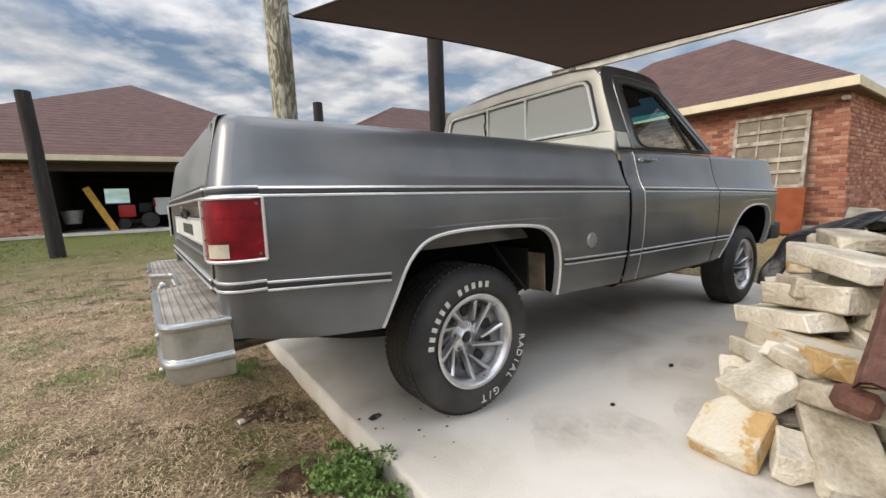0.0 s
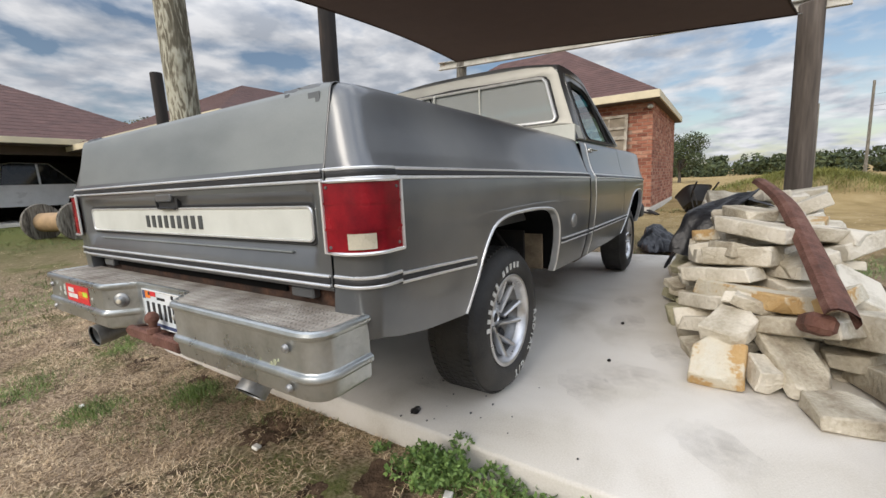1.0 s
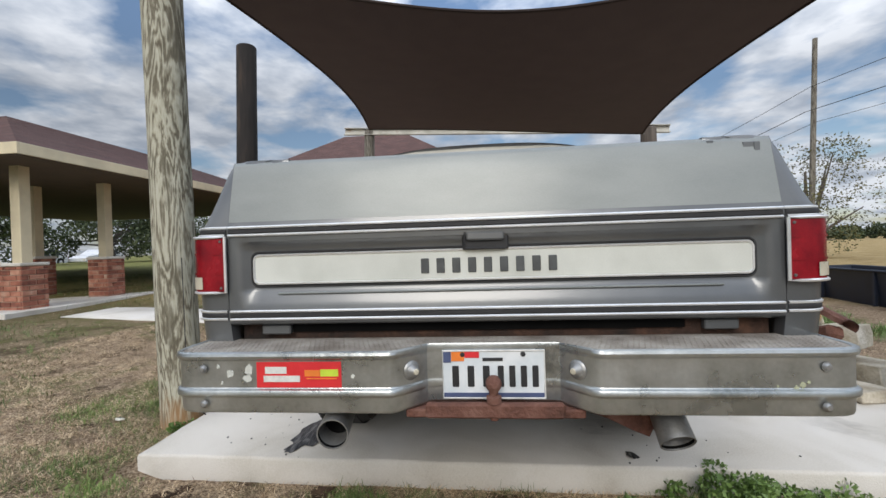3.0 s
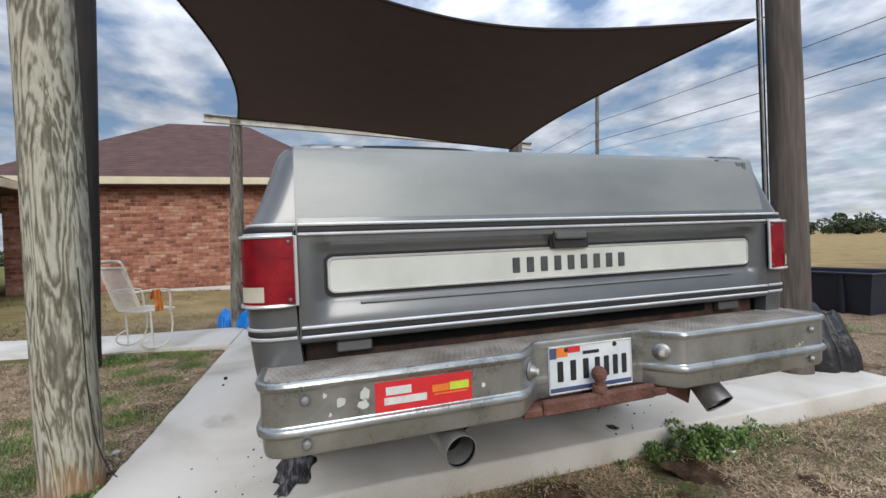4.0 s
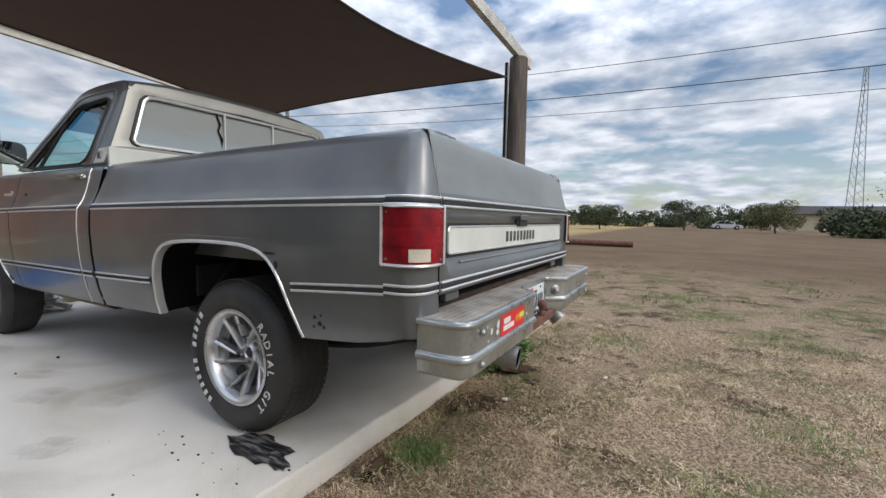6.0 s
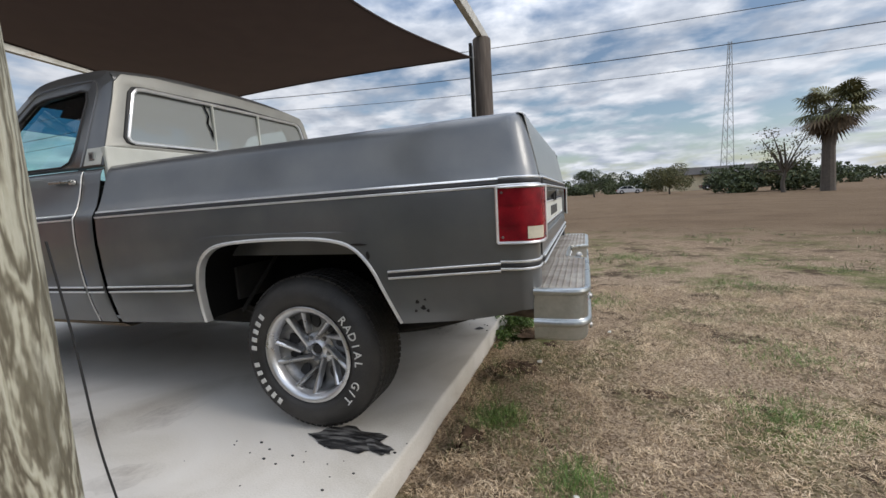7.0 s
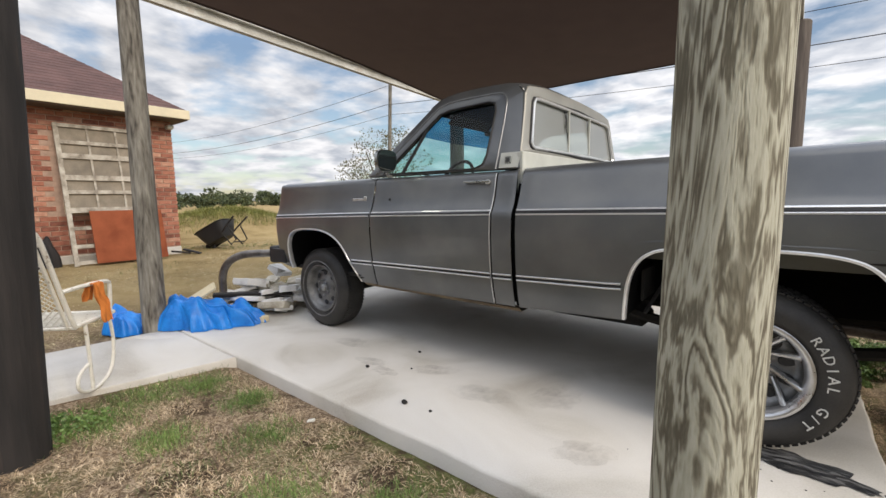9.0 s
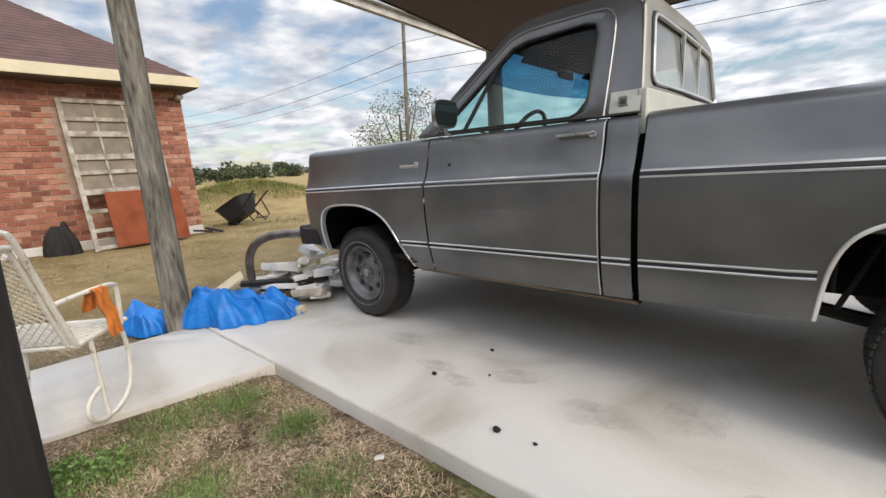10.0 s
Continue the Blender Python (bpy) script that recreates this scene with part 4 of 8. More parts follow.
    for dz, h, mt, nm, o in ((0.0125, 0.009, "chrome", "side_moulding", 0.008), (0, 0.016, "black", "moulding_insert", 0.006), (-0.0125, 0.009, "chrome", "side_moulding", 0.008)):
        corner_moulding(s, 1.040 + dz, h, M[mt], nm, o)
        corner_moulding(s, 0.760 + dz, h, M[mt], nm, o)
    tail_lamp(s)


def tailgate():
    """Tailgate: leaning top roll, recessed centre with a cream panel, mouldings and latch."""
    W = 0.866
    prof = [(1.25, 0.10), (1.277, 0.095), (1.280, 0.075), (1.276, 0.058), (1.262, 0.050), (1.20, 0.036), (1.12, 0.018), (1.07, 0.008), (1.055, 0.003), (1.04, 0.001), (1.005, 0.002), (0.997, 0.012), (0.985, 0.024), (0.968, 0.028), (0.85, 0.028), (0.835, 0.024), (0.822, 0.014), (0.80, 0.010), (0.785, 0.002), (0.742, 0.0), (0.734, 0.004), (0.728, 0.015), (0.725, 0.045)]
    ys = [-W, -0.84, -0.828, -0.815, -0.80, -0.785] + [float(v) for v in np.linspace(-0.76, 0.76, 14)] + [0.785, 0.80, 0.815, 0.828, 0.84, W]
    rows = []
    for y in ys:
        k = min(1.0, max(0.0, (0.825 - abs(y)) / 0.035))
        rows.append([(0.004 + x if not (0.79 < z < 1.004) else 0.004 + 0.002 + (x - 0.002) * k, y, z) for z, x in prof])
    gate = part("tailgate", grid(rows), M["paint"], truck, "grey tailgate with upper roll coloured lighter silver for sky light", smooth=40, solid=0.004)
    # upper roll, laid just proud of the gate, sky light in its lighter silver
    up = [p for p in prof if p[0] >= 1.058]
    part("tailgate_top", grid([[(0.0015 + x, y, z + (0.0015 if i < 4 else 0)) for i, (z, x) in enumerate(up)] for y in np.linspace(-W + 0.003, W - 0.003, 12)]), M["paint_skylit"], gate, "silver tailgate top with sky light put into its colour", smooth=50)
    for z, h, mt, nm, o in ((1.052, 0.010, "chrome", "gate_moulding", 0.010), (1.039, 0.019, "black", "moulding_insert", 0.007), (1.026, 0.010, "chrome", "gate_moulding", 0.010), (0.773, 0.010, "chrome", "gate_moulding", 0.010), (0.760, 0.019, "black", "moulding_insert", 0.007), (0.747, 0.010, "chrome", "gate_moulding", 0.010)):
        part(nm, box(0.004 - o, 0.012, -W + 0.004, W - 0.004, z - h * 0.42, z + h * 0.42, 0.003), M[mt], gate)
    # cream centre panel with its dark line and bright rim
    def rounded(w0, w1, z0, z1, r, n=6):
        out = []
        for cx, cz, a0 in ((w1 - r, z1 - r, 0), (w0 + r, z1 - r, 90), (w0 + r, z0 + r, 180), (w1 - r, z0 + r, 270)):
            for k in range(n + 1):
                a = radians(a0 + 90 * k / n)
                out.append((cx + r * math.cos(a), cz + r * math.sin(a)))
        return out

    ring = rounded(-0.788, 0.784, 0.862, 0.957, 0.018)
    b = bmesh.new()
    b.faces.new([b.verts.new((0.020, y, z)) for y, z in ring])
    r2 = bmesh.ops.extrude_face_region(b, geom=b.faces[:])
    bmesh.ops.translate(b, verts=[v for v in r2["geom"] if isinstance(v, bmesh.types.BMVert)], vec=(0.008, 0, 0))
    part("centre_panel", b, M["cream"], gate, "cream painted centre panel")
    part("panel_rim", tube([(0.020, y, z) for y, z in ring] + [(0.020, *ring[0])], 0.004, 6, False), M["chrome"], gate, "bright panel rim")
    ring = rounded(-0.798, 0.794, 0.853, 0.966, 0.022)
    part("panel_line", tube([(0.026, y, z) for y, z in ring] + [(0.026, *ring[0])], 0.004, 6, False), M["black"], gate, "black panel outline")
    # name across the panel: plain bars
    for k in range(9):
        y = 0.224 - k * 0.0505
        part("badge_bar", box(0.016, 0.021, y - 0.031, y - 0.005, 0.884, 0.932, 0.002), M["badge"], gate, "embossed grey badge bar")
    # latch handle in its pocket
    pocket = part("latch_pocket", box(0.010, 0.030, -0.062, 0.084, 0.955, 1.018, 0.004), M["black"], gate, "black latch pocket")
    part("latch_handle", box(-0.004, 0.012, -0.048, 0.070, 0.985, 1.012, 0.005), M["paint"], pocket, "grey pull handle")
    part("latch_rod", tube([(0.006, 0.074, 1.012), (0.004, 0.078, 0.985), (0.006, 0.074, 0.960), (0.010, -0.050, 0.958)], 0.004, 6), M["black"], pocket)
    part("ledge_line", box(0.010, 0.030, -0.70, 0.70, 0.826, 0.832, 0.002), M["paint_skylit"], gate)
    # blue-grey scuffs of bare metal near the corner
    for y, z, w, h in ((-0.80, 1.246, 0.035, 0.03), (-0.822, 1.235, 0.018, 0.05), (-0.69, 1.262, 0.02, 0.018)):
        part("scuff", box(0.036 + (z - 1.2) * 0.25, 0.0405 + (z - 1.2) * 0.25, y - w / 2, y + w / 2, z - h / 2, z + h / 2, 0.0015), M["paint"], gate, "dark bare patch")
    # rear sill; a black strip paints the shade in the gap below the gate
    part("rear_sill", box(0.060, 0.10, -0.855, 0.855, 0.60, 0.745, 0.006), M["sill_rust"], truck, "dark rusty rear sill")
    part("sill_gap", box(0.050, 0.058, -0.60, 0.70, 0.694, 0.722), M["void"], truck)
    for y in (-0.70, 0.72):
        part("hinge", box(0.03, 0.058, y - 0.05, y + 0.05, 0.690, 0.722, 0.004), M["paint"], truck, "grey tailgate hinge")


tailgate()


def bed_inside():
    part("bed_floor", box(0.06, 2.08, -0.80, 0.80, 0.78, 0.80), M["dark"], truck, "worn bed floor")
    part("bed_front", box(2.02, 2.060, -0.90, 0.90, 0.50, 1.23, 0.01), M["paint"], truck, "grey bed bulkhead")
    for s in (1, -1):
        part("bed_inner_wall", box(0.06, 2.02, s * 0.80, s * 0.815, 0.78, 1.25), M["paint"], truck)


bed_inside()


# cab: corner panels, doors, fenders
def cab_column(x, zlow=None):
    return panel_column(x, lower_edge(x) if zlow is None else zlow, CAB_UP)


def cab_sides(s):
    corner = [cab_column(float(x)) for x in np.linspace(2.118, 2.243, 5)]
    rows = mirrored(corner, s)
    part("cab_corner", grid(rows), M["paint"], truck, "grey cab corner panel", solid=0.004)
    three_stripe(s, 2.12, 2.24, lower_line, CAB_UP)
    door = part("door", grid(mirrored([cab_column(float(x)) for x in np.linspace(2.256, 3.262, 22)], s)), M["paint"], truck, "dark grey cab door", smooth=50, solid=0.004)
    three_stripe(s, 2.258, 3.26, upper_line, CAB_UP)
    three_stripe(s, 2.258, 3.26, lower_line, CAB_UP)
    cols = [cab_column(3.274), cab_column(3.35), cab_column(3.40)]
    for x, z in arch_line(FRONT_ARCH)[::-1]:
        cols.append(panel_column(x, z, CAB_UP))
    for x in (4.43, 4.50, 4.55):
        cols.append(cab_column(x))
    for k in range(1, 6):
        a = math.pi / 2 * k / 5
        cols.append(panel_column(4.55 + 0.075 * math.sin(a), lower_edge(4.6), CAB_UP, dy=0.085 * (1 - math.cos(a))))
    # fender top runs in to the bonnet seam
    full = []
    for c in cols:
        x, y, z = c[-1]
        full.append(c + [(x, 0.80, z + 0.012), (x, 0.745, z + 0.010), (x, 0.742, z - 0.03)])
    part("front_fender", grid(mirrored(full, s)), M["paint"], truck, "dark grey front fender", smooth=50, solid=0.004)
    three_stripe(s, 3.276, 4.56, upper_line, CAB_UP)
    three_stripe(s, 3.276, 3.50, lower_line, CAB_UP)
    arch_trim(s, FRONT_ARCH, CAB_UP)
    # door handle
    hz, hy = 1.184, 0.937
    hd = part("door_handle", box(2.288, 2.468, s * (hy + 0.010), s * (hy + 0.026), hz - 0.0065, hz + 0.0065, 0.005, seg=2), M["bumper"], door, "chrome door handle")
    part("handle_button", lathe([(0, 0.02), (0.013, 0.018), (0.014, 0)], 12, pose(2.302, s * (hy + 0.004), hz - 0.004, -90 * s, 0, 0)), M["chrome"], door)
    # edge shadow gaps
    for x, w in ((2.250, 0.010), (3.268, 0.008)):
        rows = [[(x - w / 2, s * (p[1] - 0.008), p[2]), (x + w / 2, s * (p[1] - 0.008), p[2])] for p in cab_column(x)[:-1]]
        part("door_gap", grid(rows), M["dark"], truck, solid=0.003)
    guard = [[(x, s * (p[1] + o), p[2]) for x, o in ((2.254, 0.0), (2.255, 0.004), (2.259, 0.004), (2.260, 0.0))] for p in cab_column(2.257)[:-2]]
    part("door_edge_guard", grid(guard), M["chrome"], door, "thin bright door edge strip")
    # the shade between cab and bed is put in as a near-black strip
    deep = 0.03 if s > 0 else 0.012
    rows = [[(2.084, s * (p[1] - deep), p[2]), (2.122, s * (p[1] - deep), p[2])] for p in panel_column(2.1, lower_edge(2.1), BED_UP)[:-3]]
    part("cab_gap", grid(rows), M["void"], truck, "near-black strip painted as the shade between cab and bed", solid=0.003)
    if s > 0:
        part("fender_badge", box(3.38, 3.50, s * 0.942, s * 0.957, 1.075, 1.095, 0.003), M["chrome"], truck, "small chrome badge bar")
        part("fender_badge", box(3.345, 3.375, s * 0.940, s * 0.957, 1.062, 1.110, 0.003), M["chrome"], truck, "small chrome badge")
    rocker = [[(x, s * 0.935, 0.455), (x, s * 0.90, 0.43), (x, s * 0.80, 0.43)] for x in (2.10, 2.6, 3.42)]
    part("rocker_panel", grid(rocker), M["mud"], truck, "muddy rocker edge", solid=0.004)


for s in (1, -1):
    cab_sides(s)


def house_y(z, x=2.5):
    return 0.905 - (z - 1.25) * 0.335


def ring_mesh(outer, inner, place, steps=96):
    """A panel with a hole: both outlines seen from one centre inside the hole."""
    c = sum((Vector(p) for p in inner), Vector((0, 0))) / len(inner)

    def reach(poly, a):
        d = Vector((math.cos(a), math.sin(a)))
        best = None
        for p, q in zip(poly, poly[1:] + poly[:1]):
            p, q = Vector(p) - c, Vector(q) - c
            e = q - p
            den = d.x * e.y - d.y * e.x
            if abs(den) < 1e-12:
                continue
            t = (p.x * e.y - p.y * e.x) / den
            u = (p.x * d.y - p.y * d.x) / den
            if t > 0 and -1e-9 <= u <= 1 + 1e-9:
                best = t if best is None else min(best, t)
        return c + d * best

    angs = sorted({round(math.atan2(p[1] - c.y, p[0] - c.x) % (2 * math.pi), 6) for p in outer + inner} | {round(2 * math.pi * k / steps, 6) for k in range(steps)})
    rows = [[place(*reach(inner, a)) for a in angs], [place(*reach(outer, a)) for a in angs]]
    return grid(rows, wrap=True), [reach(inner, a) for a in angs]


CAB_OUT = [(2.118, 1.25), (2.155, 1.60), (2.172, 1.700), (2.225, 1.752), (2.45, 1.766), (2.66, 1.760), (2.78, 1.738), (2.86, 1.690), (3.36, 1.25)]
DOOR_WIN = [(3.20, 1.262), (2.83, 1.592), (2.775, 1.640), (2.70, 1.660), (2.40, 1.672), (2.352, 1.660), (2.336, 1.61), (2.346, 1.34), (2.365, 1.285), (2.42, 1.262)]


def greenhouse():
    for s in (1, -1):
        bmx, inner = ring_mesh(CAB_OUT, DOOR_WIN, lambda x, z: (x, s * house_y(z), z))
        part("cab_pillar_frame", bmx, M["paint"], truck, "grey cab side frame", smooth=50, solid=0.03)
        # door frame seam line and bright trim
        seam = [(2.268, 1.252), (2.266, 1.60), (2.284, 1.690), (2.34, 1.718), (2.66, 1.716), (2.765, 1.698), (2.835, 1.655), (3.29, 1.262)]
        part("drip_rail", tube([(x, s * (house_y(z) + 0.016), z) for x, z in [(p.x, p.z) for p in curve([(x, 0, z) for x, z in seam], 48)]], 0.006, 6), M["paint"], truck, "dark drip rail")
        part("window_trim", tube([(p.x, s * (house_y(p.y) + 0.017), p.y) for p in inner] + [(inner[0].x, s * (house_y(inner[0].y) + 0.017), inner[0].y)], 0.006, 6, False), M["black"], truck, "black window seal")
        div = [(3.02, 1.262), (2.862, 1.572)]
        part("vent_divider", tube([(x, s * (house_y(z) + 0.006), z) for x, z in div], 0.011, 8), M["black"], truck, "black vent window post")
        b = bmesh.new()
        b.faces.new([b.verts.new((p.x, s * (house_y(p.y) - 0.004), p.y)) for p in inner])
        g = part("side_glass", b, M["glass"], truck, "clear door glass", smooth=0)
        # cream strip with a small square badge on the rear pillar
        rows = [[(x, s * (house_y(z) + 0.0175), z) for z in (1.258, 1.30, 1.345)] for x in (2.122, 2.18, 2.245)]
        part("pillar_band", grid(rows), M["cream"], truck, "cream band round the cab", solid=0.003)
        if s > 0:
            pb = part("pillar_badge", box(2.168, 2.208, s * 0.905, s * 0.917, 1.280, 1.322, 0.003), M["bumper"], truck, "square metal badge")
            part("badge_mark", box(2.178, 2.198, s * 0.916, s * 0.9185, 1.290, 1.312, 0.001), M["badge"], pb)
    # roof
    ys = np.linspace(-1, 1, 17)
    top = [p for p in CAB_OUT if p[1] > 1.66]
    top = [(p.x, p.z) for p in curve([(x, 0, z) for x, z in top], 22)]
    rows = []
    for x, z in top:
        w = house_y(z) + 0.012
        rows.append([(x, float(v) * w, z + 0.05 * (1 - abs(float(v)) ** 3) * min(1, (z - 1.66) / 0.06)) for v in ys])
    part("cab_roof", grid(rows), M["paint"], truck, "dark grey cab roof", smooth=60, solid=0.02)

    # back panel with the sliding window
    def back(y, z):
        return (2.118 + (z - 1.25) * 0.10 + 0.02 * (1 - (y / 0.9) ** 2) * -1, y, z)

    outer = [(-0.885, 1.345), (0.885, 1.345), (0.85, 1.45), (0.80, 1.60), (0.775, 1.690), (0.735, 1.735), (0.55, 1.756), (0, 1.765), (-0.55, 1.756), (-0.735, 1.735), (-0.775, 1.690), (-0.80, 1.60), (-0.85, 1.45)]
    win = [(-0.76, 1.385), (-0.74, 1.378), (0.74, 1.378), (0.76, 1.385), (0.768, 1.405), (0.70, 1.640), (0.675, 1.668), (0.63, 1.675), (-0.63, 1.675), (-0.675, 1.668), (-0.70, 1.640), (-0.768, 1.405)]
    bmx, inner = ring_mesh(outer, win, back, 120)
    part("cab_back", bmx, M["cab_back"], truck, "pale faded cab back panel", smooth=50, solid=0.02)
    ring = [Vector(back(p.x, p.y)) + Vector((-0.012, 0, 0)) for p in inner]
    part("rear_window_trim", tube(ring + ring[:1], 0.011, 8, False), M["chrome"], truck, "bright rear window surround")
    part("rear_window_seal", tube([p + Vector((0.004, 0, 0)) + (Vector((2.14, 0, 1.53)) - p).normalized() * -0.016 for p in ring + ring[:1]], 0.010, 8, False), M["black"], truck, "black rubber seal")
    for k, (ya, yb) in enumerate(((-0.77, -0.20), (-0.20, 0.20), (0.20, 0.77))):
        zs_lo, zs_hi = 1.378, 1.675
        poly = [p for p in inner if ya < p.x < yb]
        mid = (ya + yb) / 2
        ends = [Vector((e, z)) for e in (ya, yb) if abs(e) < 0.5 for z in (zs_lo, zs_hi)]
        poly = poly + ends
        cc = Vector((mid, 1.52))
        poly.sort(key=lambda p: math.atan2(p.y - cc.y, p.x - cc.x))
        b = bmesh.new()
        b.faces.new([b.verts.new(Vector(back(p.x, p.y)) + Vector((0.002 * k, 0, 0))) for p in poly])
        part("rear_glass", b, M["glass_dusty"], truck, "dusty sliding rear glass", smooth=0)
    for y in (-0.20, 0.20):
        part("window_bar", box(2.114, 2.132, y - 0.006, y + 0.006, 1.382, 1.672, 0.003), M["cream"], truck, "pale upright window bar")
    curl = [(0.245, 1.665), (0.222, 1.60), (0.240, 1.55), (0.214, 1.50), (0.226, 1.44), (0.232, 1.50), (0.252, 1.555), (0.236, 1.60), (0.258, 1.668)]
    b = bmesh.new()
    b.faces.new([b.verts.new(Vector(back(y, z)) + Vector((-0.006, 0, 0))) for y, z in curl])
    part("torn_film", b, M["void"], truck, "dark torn strip of window film", smooth=0, solid=0.001)
    part("cab_band", grid([[(2.106 + 0.02 * (1 - abs(v)) * -1, 0.90 * v, z) for z in (1.16, 1.25, 1.34, 1.346)] for v in [float(k) for k in np.linspace(-1, 1, 13)]]), M["cream"], truck, "cream band under the rear window", smooth=60, solid=0.01)
    # windscreen
    rows = []
    for i in range(6):
        t = 0.66 * i / 5
        x, z = 3.34 + (2.83 - 3.34) * t, 1.262 + (1.676 - 1.262) * t
        w = house_y(z) - 0.03
        rows.append([(x + 0.10 * (1 - float(v) ** 2), float(v) * w, z) for v in np.linspace(-1, 1, 13)])
    part("windscreen", grid(rows), M["glass_tint"], truck, "tinted windscreen", smooth=60)
    rows = []
    for i in range(4):
        t = 0.66 + 0.34 * i / 3
        x, z = 3.34 + (2.83 - 3.34) * t, 1.262 + (1.676 - 1.262) * t
        w = house_y(z) - 0.03
        rows.append([(x + 0.10 * (1 - float(v) ** 2), float(v) * w, z) for v in np.linspace(-1, 1, 13)])
    part("windscreen_band", grid(rows), M["glass_band"], truck, "dark blue sunshade band", smooth=60)
    rows = [[(x + c * (1 - float(v) ** 2), float(v) * 0.76, z) for v in np.linspace(-1, 1, 13)] for x, z, c in ((2.80, 1.70, 0.03), (2.85, 1.700, 0.08), (2.845, 1.682, 0.10), (2.826, 1.668, 0.10))]
    part("windscreen_header", grid(rows), M["paint"], truck, "dark roof edge over the windscreen", smooth=60, solid=0.006)
    for s in (1, -1):
        part("cab_corner_post", box(2.100, 2.135, *sorted((s * 0.86, s * 0.902)), 1.06, 1.345, 0.004), M["cream"], truck)
    part("cowl", grid([[(x, float(v) * 0.90, z + 0.03 * (1 - float(v) ** 2)) for v in np.linspace(-1, 1, 11)] for x, z in ((3.26, 1.235), (3.36, 1.225), (3.50, 1.20))]), M["paint"], truck, smooth=60, solid=0.004)


greenhouse()


def front_end():
    rows = []
    for i in range(11):
        x = 3.48 + (4.62 - 3.48) * i / 10
        ze = 1.255 + droop(x) + 0.004 - (0.02 if i == 10 else 0)
        rows.append([(x, float(v) * 0.738, ze + 0.045 * (1 - abs(float(v)) ** 2.5)) for v in np.linspace(-1, 1, 15)])
    part("bonnet", grid(rows), M["paint"], truck, "dark grey bonnet", smooth=60, solid=0.01)
    part("grille", box(4.60, 4.635, -0.86, 0.86, 0.74, 1.13, 0.01), M["chrome"], truck, "bright grille shell")
    for k in range(5):
        part("grille_slat", box(4.632, 4.645, -0.55, 0.55, 0.78 + k * 0.065, 0.80 + k * 0.065, 0.003), M["black"], truck)
    for s in (1, -1):
        part("headlamp", box(4.630, 4.655, s * 0.60, s * 0.80, 0.86, 1.03, 0.02, seg=2), M["clear_lens"], truck, "square headlamp")
    part("front_bumper", box(4.65, 4.76, -0.95, 0.95, 0.50, 0.66, 0.03, seg=3), M["black"], truck, "dark front bumper")
    for s in (1, -1):
        part("bumper_end", box(4.47, 4.70, s * 0.905, s * 0.965, 0.515, 0.645, 0.02, seg=2), M["black"], truck, "dark bumper end")


front_end()


def rear_bumper():
    """Step bumper: pressed face with two rolled ribs, set-back middle, wrapped ends and a tread top."""
    half = [(0.03, 0.962), (-0.085, 0.964), (-0.117, 0.957), (-0.136, 0.941), (-0.147, 0.916), (-0.150, 0.888), (-0.150, 0.60), (-0.150, 0.30), (-0.147, 0.285), (-0.135, 0.268), (-0.075, 0.212), (-0.060, 0.198), (-0.055, 0.18), (-0.055, 0.0)]
    plan = half + [(x, -y) for x, y in half[-2::-1]]
    sect = [(0.664, -0.022), (0.673, -0.010), (0.674, -0.002), (0.671, 0.004), (0.664, 0.006), (0.657, 0.004), (0.652, -0.002), (0.647, -0.004), (0.61, -0.0045), (0.570, -0.004), (0.5665, -0.002), (0.563, 0.005), (0.558, 0.0075), (0.551, 0.0075), (0.546, 0.004), (0.543, -0.002), (0.539, -0.004), (0.504, -0.006), (0.496, -0.010), (0.491, -0.020), (0.490, -0.035)]
    rows = []
    for i, (x, y) in enumerate(plan):
        a, b = Vector(plan[max(0, i - 1)]), Vector(plan[min(len(plan) - 1, i + 1)])
        d = (b - a).normalized()
        n = Vector((d.y, -d.x))
        if n.x > 0.3 or (abs(n.x) <= 0.3 and n.y * y < 0):
            n = -n
        flat = 1.0 if abs(y) > 0.23 else 0.15
        rows.append([(x + n.x * o * (flat if -0.01 < o else 1), y + n.y * o * flat, z) for z, o in sect])
    bp = part("rear_bumper", grid(rows), M["bumper"], truck, "dull chrome step bumper with dents", smooth=28, solid=0.003)
    # tread top
    top = [(x + 0.006, y * 0.997) for x, y in plan]
    b = bmesh.new()
    f1 = [b.verts.new((x, y, 0.670)) for x, y in top]
    f2 = [b.verts.new((0.04, max(-0.958, min(0.958, y)), 0.672)) for x, y in top]
    for i in range(len(top) - 1):
        b.faces.new((f1[i], f1[i + 1], f2[i + 1], f2[i]))
    step = part("step_plate", b, M["tread"], bp, "dusty step plate with raised treads", smooth=0, solid=0.004)
    vs, fs = [], []
    for i in range(120):
        y = -0.93 + 1.86 * i / 119
        lim = -0.14 if abs(y) > 0.27 else (-0.045 if abs(y) < 0.2 else -0.09)
        for k in range(int((0.035 - lim) / 0.022)):
            x = lim + 0.008 + k * 0.022
            yy = y + (0.0075 if k % 2 else 0)
            q = len(vs)
            vs += [(x - 0.006, yy, 0.6742), (x, yy - 0.0035, 0.6742), (x + 0.006, yy, 0.6742), (x, yy + 0.0035, 0.6742), (x, yy, 0.6775)]
            fs += [(q, q + 1, q + 4), (q + 1, q + 2, q + 4), (q + 2, q + 3, q + 4), (q + 3, q, q + 4)]
    raw_part("tread_pattern", vs, fs, M["tread"], step, kind="stuff")
    for s in (1, -1):
        for z in (0.627, 0.523):
            part("bolt", lathe([(0, 0.010), (0.007, 0.009), (0.0105, 0.005), (0.0125, 0)], 14, pose(-0.152, s * 0.856, z, 0, -90, 0)), M["steel"], bp, "round bolt head")
